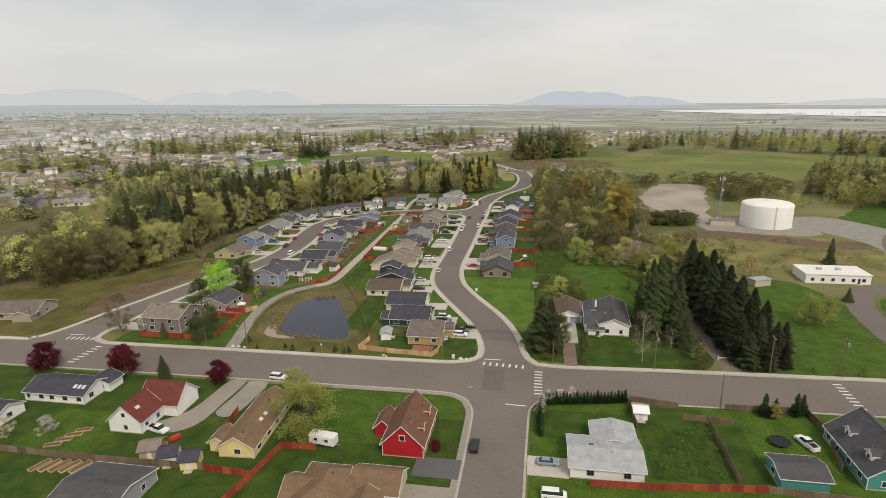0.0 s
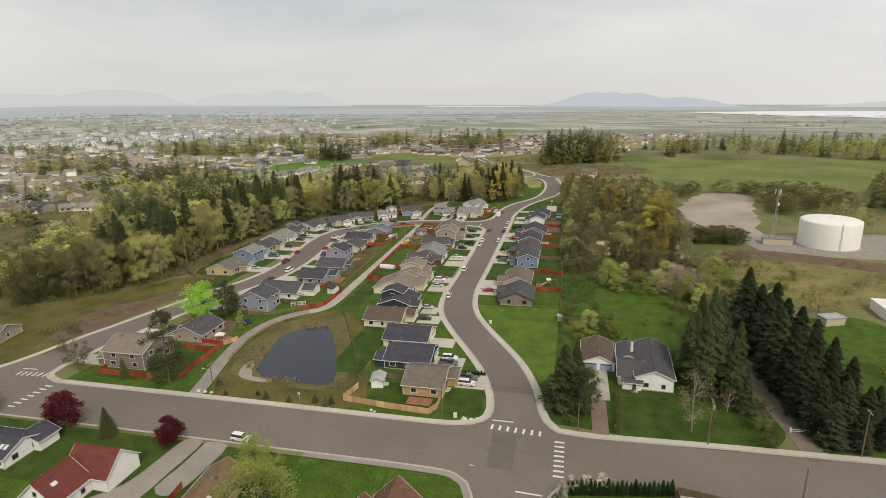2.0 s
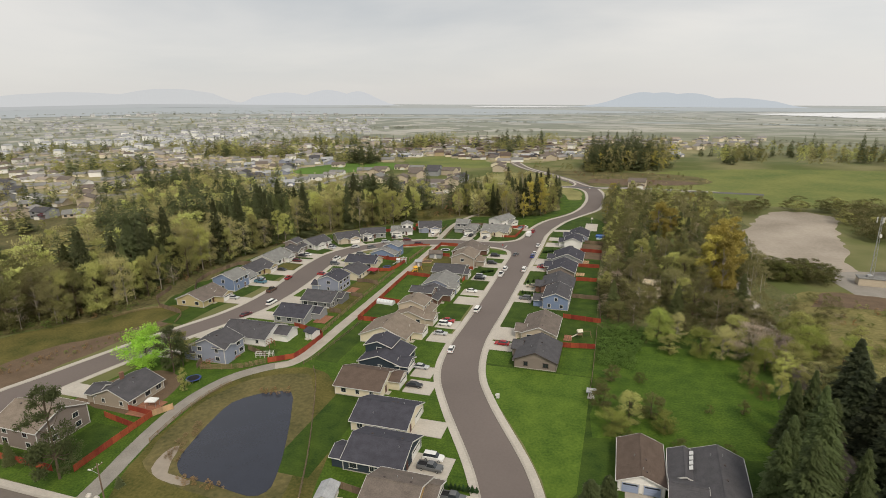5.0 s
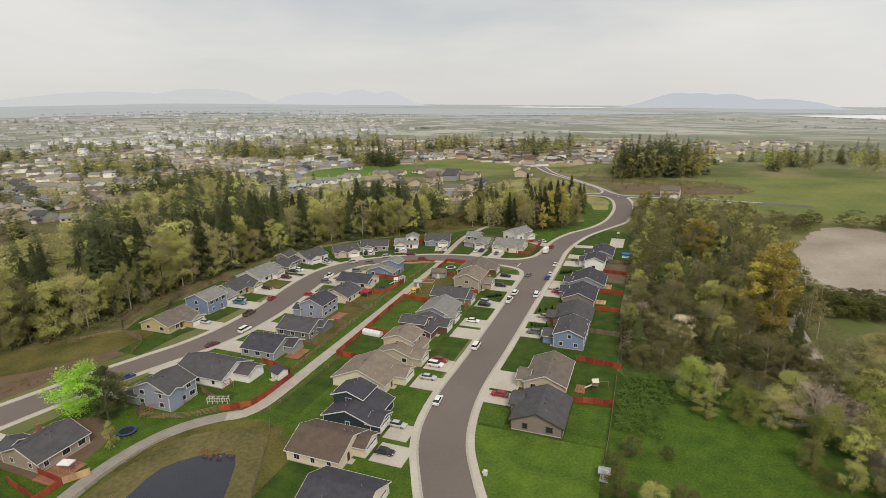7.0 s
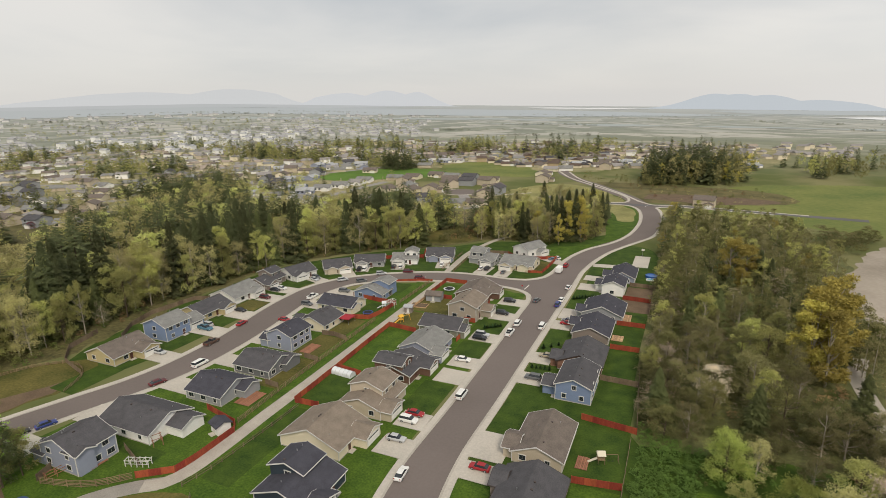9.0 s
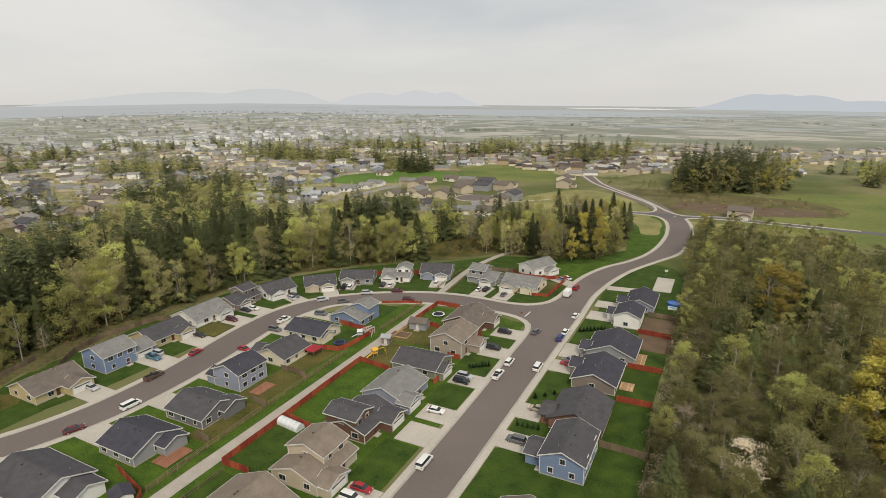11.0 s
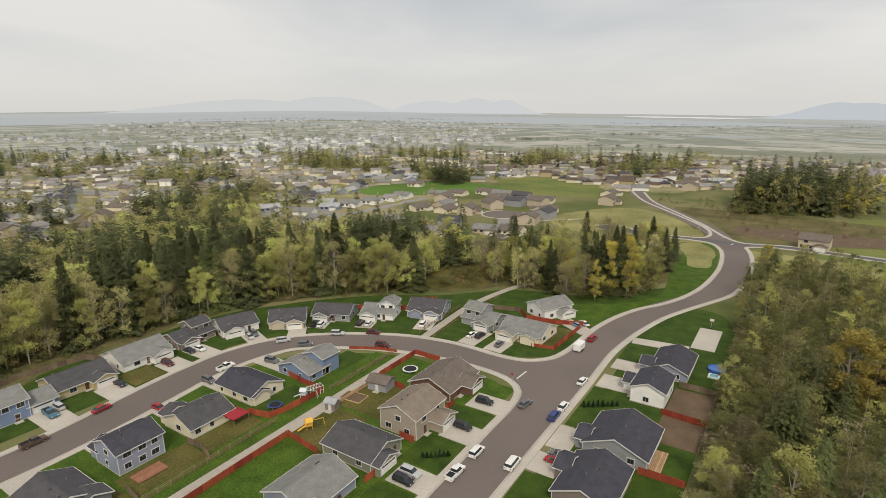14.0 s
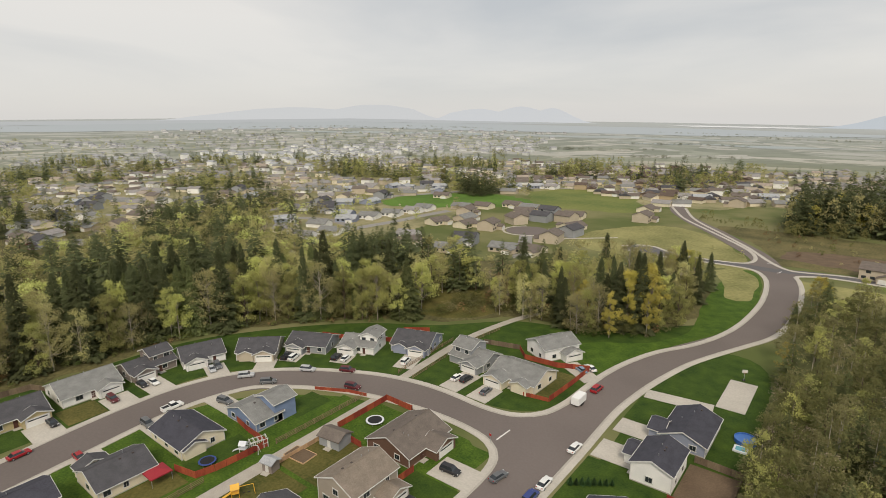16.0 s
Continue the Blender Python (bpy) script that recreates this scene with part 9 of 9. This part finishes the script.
def pool(x, y, w, d, label):
    e = empty("paddling_pool", x, y)
    part("rim", box(bmesh.new(), 0, 0, 0, w, d, 0.5), paint("pool_white", (0.66, 0.68, 0.68), 0.5), e)
    part("water", box(bmesh.new(), 0, 0, 0.5, w * 0.7, d * 0.7, 0.02), paint("pool_blue", (0.12, 0.36, 0.42), 0.2), e)
    tagged(e, label, "pool")


pool(-4.8, 384.2, 3.0, 2.6, "white and turquoise paddling pool on the ground")


def raised_bed(x, y, rot, w, d):
    e = empty("raised_bed", x, y, 0, rot)
    for s in (-1, 1):
        part("board", box(bmesh.new(), 0, s * d / 2, 0, w, 0.1, 0.35), FENCE_TAN, e)
        part("board", box(bmesh.new(), s * w / 2, 0, 0, 0.1, d - 0.1, 0.35), FENCE_TAN, e)
    part("soil", box(bmesh.new(), 0, 0, 0, w - 0.1, d - 0.1, 0.28), DIRT, e)
    tagged(e, "timber raised bed filled with brown soil", "raised bed", group="raised beds")


for i in range(5):
    raised_bed(-107.5 + i * 2.4, 86.6 + 0.2 * i, 70, 4.4, 1.4)
for i in range(4):
    raised_bed(-111.0 + i * 0.9, 93.6 + i * 2.1, 20, 3.6, 1.3)
raised_bed(-84.4, 321.6, 5, 6.5, 4.2); raised_bed(-86.0, 91.0 + 6, 20, 4, 1.3)

# ---------------------------------------------------------------- poles, wires, signs
def pole(x, y, h, lean=0.0, arm=True, lamp=0.0, trans=False, label="brown timber utility pole"):
    e = empty("utility_pole", x, y)
    part("post", tube(bmesh.new(), (0, 0, -0.3), (lean, 0, h), 0.17, 0.11, 8), POLEWOOD, e)
    if arm:
        part("crossarm", box(bmesh.new(), lean, 0, h - 0.8, 0.12, 2.4, 0.14), POLEWOOD, e)
        for s in (-1.0, -0.4, 0.4, 1.0):
            part("insulator", tube(bmesh.new(), (lean, s, h - 0.66), (lean, s, h - 0.4), 0.06, 0.04, 6), TRIM, e)
    if trans:
        part("transformer", tube(bmesh.new(), (lean + 0.4, 0, h - 2.6), (lean + 0.4, 0, h - 1.6), 0.28, 0.28, 10), STEEL, e)
    if lamp:
        part("lamp_arm", tube(bmesh.new(), (lean, 0, h * 0.75), (lean + lamp, 0, h * 0.8), 0.05, 0.04, 5), STEEL, e)
        part("lamp_head", box(bmesh.new(), lean + lamp * 1.15, 0, h * 0.79, 0.7, 0.25, 0.14), TRIM, e)
    tagged(e, label, "utility pole", group="roadside poles")


pole(-90.7, 146.6, 10, lamp=-2.0, label="brown timber pole with a street lamp"); pole(-168.8, 146.4, 10.5, lean=-0.8); pole(81.5, 150.4, 11.5, lean=0.9, trans=True, label="timber pole with transformer and wires")
pole(45.5, 129.6, 9.5, arm=False, label="slim grey timber pole by a fence"); pole(-27.6, 148.0, 9.0, arm=False, lamp=1.2, label="brown timber pole with a lamp"); pole(5.1, 147.8, 7.5, arm=False, label="slim pale pole on the verge")
pole(33.4, 148.2, 11.5, trans=True, label="timber pole with transformer and wires"); pole(64, 149.6, 11.5, label="timber pole carrying wires")


def wires(a, b, z, sag, label):
    e = empty("power_lines", a[0], a[1])
    for k, s in enumerate((-1.0, -0.4, 0.4, 1.0)):
        bm = bmesh.new()
        pts = []
        for i in range(9):
            t = i / 8
            pts.append((t * (b[0] - a[0]), t * (b[1] - a[1]) + s, z - sag * 4 * t * (1 - t)))
        for p, q in zip(pts, pts[1:]):
            tube(bm, p, q, 0.022, 0.022, 3)
        part("wire", bm, BLACK, e)
    tagged(e, label, "power line", group="overhead wires")


wires((33.4, 148.2), (81.5, 150.4), 11.1, 0.7, "thin dark overhead wires between poles")
wires((-27.6, 148.0), (33.4, 148.2), 10.2, 0.9, "thin dark overhead wires between poles")
wires((81.5, 150.4), (140, 153), 11.1, 0.8, "thin dark overhead wires between poles")


def sign(x, y, h, colour, label, w=0.6, hh=0.6):
    e = empty("street_sign", x, y)
    part("post", tube(bmesh.new(), (0, 0, -0.2), (0, 0, h), 0.04, 0.04, 5), STEEL, e)
    part("plate", box(bmesh.new(), 0, -0.06, h - hh, w, 0.04, hh), colour, e)
    tagged(e, label, "sign", group="street signs")


sign(-66.5, 148.6, 2.4, TRIM, "small white sign on a steel post"); sign(-52.2, 352.0, 2.6, paint("sign_red", (0.4, 0.02, 0.02)), "red stop sign on a steel post")
sign(-16.6, 128.0, 2.6, TRIM, "white street name plate on a post", 1.0, 0.25); sign(-24.2, 206.6, 1.6, TRIM, "white plate beside the pavement")


def boulder(x, y, r, label="rounded pale boulder on the verge"):
    bm = bmesh.new()
    bmesh.ops.create_icosphere(bm, subdivisions=2, radius=r)
    for v in bm.verts:
        v.co *= 1 + 0.25 * noise.noise(v.co * 1.6 / r + Vector((x, y, 0)))
        v.co.z = v.co.z * 0.7 + r * 0.35
    ob = part("boulder", bm, mat("pale_stone", (0.55, 0.52, 0.47), 0.9, 0.2, 1.5, 8))
    ob.matrix_basis = pose(x, y, 0)
    tagged(ob, label, "boulder", group="boulders")


for x, y, r in ((-46.0, 147.4, 0.5), (-22.0, 147.6, 0.8), (-20.4, 147.8, 0.6), (-19.0, 148.4, 0.5), (-45.0, 147.0, 0.35), (-96.6, 147.8, 0.6), (-94.4, 147.6, 0.6), (-92.4, 147.6, 0.5)):
    boulder(x, y, r)
sheet("pond_bank", [(-86.4, 158), (-88.6, 162), (-91, 167), (-92.6, 164), (-91, 158.4), (-87, 155.8), (-80, 155.4), (-80, 157.4)], 0.075, CLAY, "pale sandy shore of the pond", "bank", ragged=0.5)


def gate(x, y, rot, w):
    e = empty("gate", x, y, 0, rot)
    for s in (-1, 1):
        part("post", box(bmesh.new(), s * w / 2, 0, -0.2, 0.3, 0.3, 1.6), TRIM, e)
    for z in (0.5, 0.95):
        part("bar", box(bmesh.new(), 0, 0, z, w, 0.08, 0.12), TRIM, e)
    tagged(e, "white bar gate across the farm lane", "gate")


gate(55.4, 156.5, 4, 5.6)
bm = box(bmesh.new(), 0, 0, 0, 2.6, 1.4, 1.6)
bmesh.ops.bevel(bm, geom=bm.edges[:], offset=0.15, segments=2, affect="EDGES")
ob = part("utility_cabinet", bm, TRIM)
ob.matrix_basis = pose(61.5, 156.0, 0, 0, 0, 15)
tagged(ob, "white utility cabinet beside the lane gate", "cabinet")
for x, y in ((-24.4, 148.4), (-24.0, 207.4)):
    bm = box(bmesh.new(), 0, 0, 0, 0.9, 0.7, 1.2)
    bmesh.ops.bevel(bm, geom=bm.edges[:], offset=0.06, segments=1, affect="EDGES")
    ob = part("utility_box", bm, TRIM)
    ob.matrix_basis = pose(x, y, 0.0)
    tagged(ob, "small pale utility box on the verge", "cabinet")


def timber_frame(x0, y0, x1, y1, width, height, bays, material, name, label):
    """An open frame of posts, long beams and cross bars."""
    d = Vector((x1 - x0, y1 - y0, 0))
    e = empty(name, x0, y0, 0, math.degrees(math.atan2(d.y, d.x)))
    n = d.length
    for i in range(bays + 1):
        for v in (0, width):
            part("post", box(bmesh.new(), n * i / bays, v, -0.1, 0.14, 0.14, height + 0.1), material, e)
        part("cross_bar", box(bmesh.new(), n * i / bays, width / 2, height + 0.10, 0.08, width + 0.5, 0.12), material, e)
    for v in (0, width):
        part("beam", box(bmesh.new(), n / 2, v, height, n + 0.4, 0.10, 0.12), material, e)
        part("rail", box(bmesh.new(), n / 2, v, height * 0.5, n, 0.06, 0.12), material, e)
    return tagged(e, label, name.replace("_", " "))


timber_frame(-117.5, 225.6, -101.6, 217.6, 2.0, 1.9, 8, WOOD, "pergola", "long open red-brown timber frame between two houses")
timber_frame(-101.6, 210.4, -96.6, 212.2, 1.3, 1.5, 4, TRIM, "climbing_frame", "white open garden frame on the back lawn")
timber_frame(-112.8, 200.6, -111.6, 206.4, 1.2, 1.4, 3, WOOD, "garden_frame", "stacked red-brown timber frame at the fence corner")
timber_frame(-94.5, 315.6, -94.5 + 1.2, 315.6 + 3.6, 2.0, 2.1, 4, TRIM, "climbing_frame", "white climbing frame on a back lawn")


def hoop_stand(x, y, rot, label):
    e = empty("basketball_hoop", x, y, 0, rot)
    bm = bmesh.new(); tube(bm, (0, 0, 0), (0, 0, 3.2), 0.07, 0.07, 6)
    part("pole", bm, STEEL, e)
    part("backboard", box(bmesh.new(), 0, -0.35, 2.7, 1.4, 0.06, 0.95), TRIM, e)
    bm = bmesh.new(); tube(bm, (0, -0.05, 2.95), (0, -0.33, 2.95), 0.05, 0.05, 6)
    part("bracket", bm, STEEL, e)
    bm = bmesh.new()
    for i in range(8):
        a, b = radians(45 * i), radians(45 * i + 45)
        tube(bm, (0.23 * math.cos(a), -0.65 + 0.23 * math.sin(a), 2.8), (0.23 * math.cos(b), -0.65 + 0.23 * math.sin(b), 2.8), 0.02, 0.02, 4)
    part("hoop", bm, FENCE_RED, e)
    part("base", box(bmesh.new(), 0, 0.25, 0, 0.8, 1.0, 0.25), BLACK, e)
    return tagged(e, label, "basketball hoop")


hoop_stand(10.7, 165.4, 180, "black-based basketball hoop standing on the gravel drive")
hoop_stand(-10.9, 422.5, 20, "white basketball hoop behind the concrete pad")

# low white entrance sign with two posts
e = empty("entrance_sign", 59.2, 154.9, 0, -10)
part("board", box(bmesh.new(), 0, 0, 0.5, 2.6, 0.14, 0.9), TRIM, e)
for u in (-1.5, 1.5):
    part("post", box(bmesh.new(), u, 0, -0.1, 0.4, 0.4, 1.8), TRIM, e)
for i, w in enumerate((1.6, 1.1)):
    part("bar", box(bmesh.new(), 0, -0.09, 0.75 + 0.3 * i, w, 0.03, 0.14), TRIM_DARK, e)
tagged(e, "low white entrance sign between posts beside the lane", "sign")
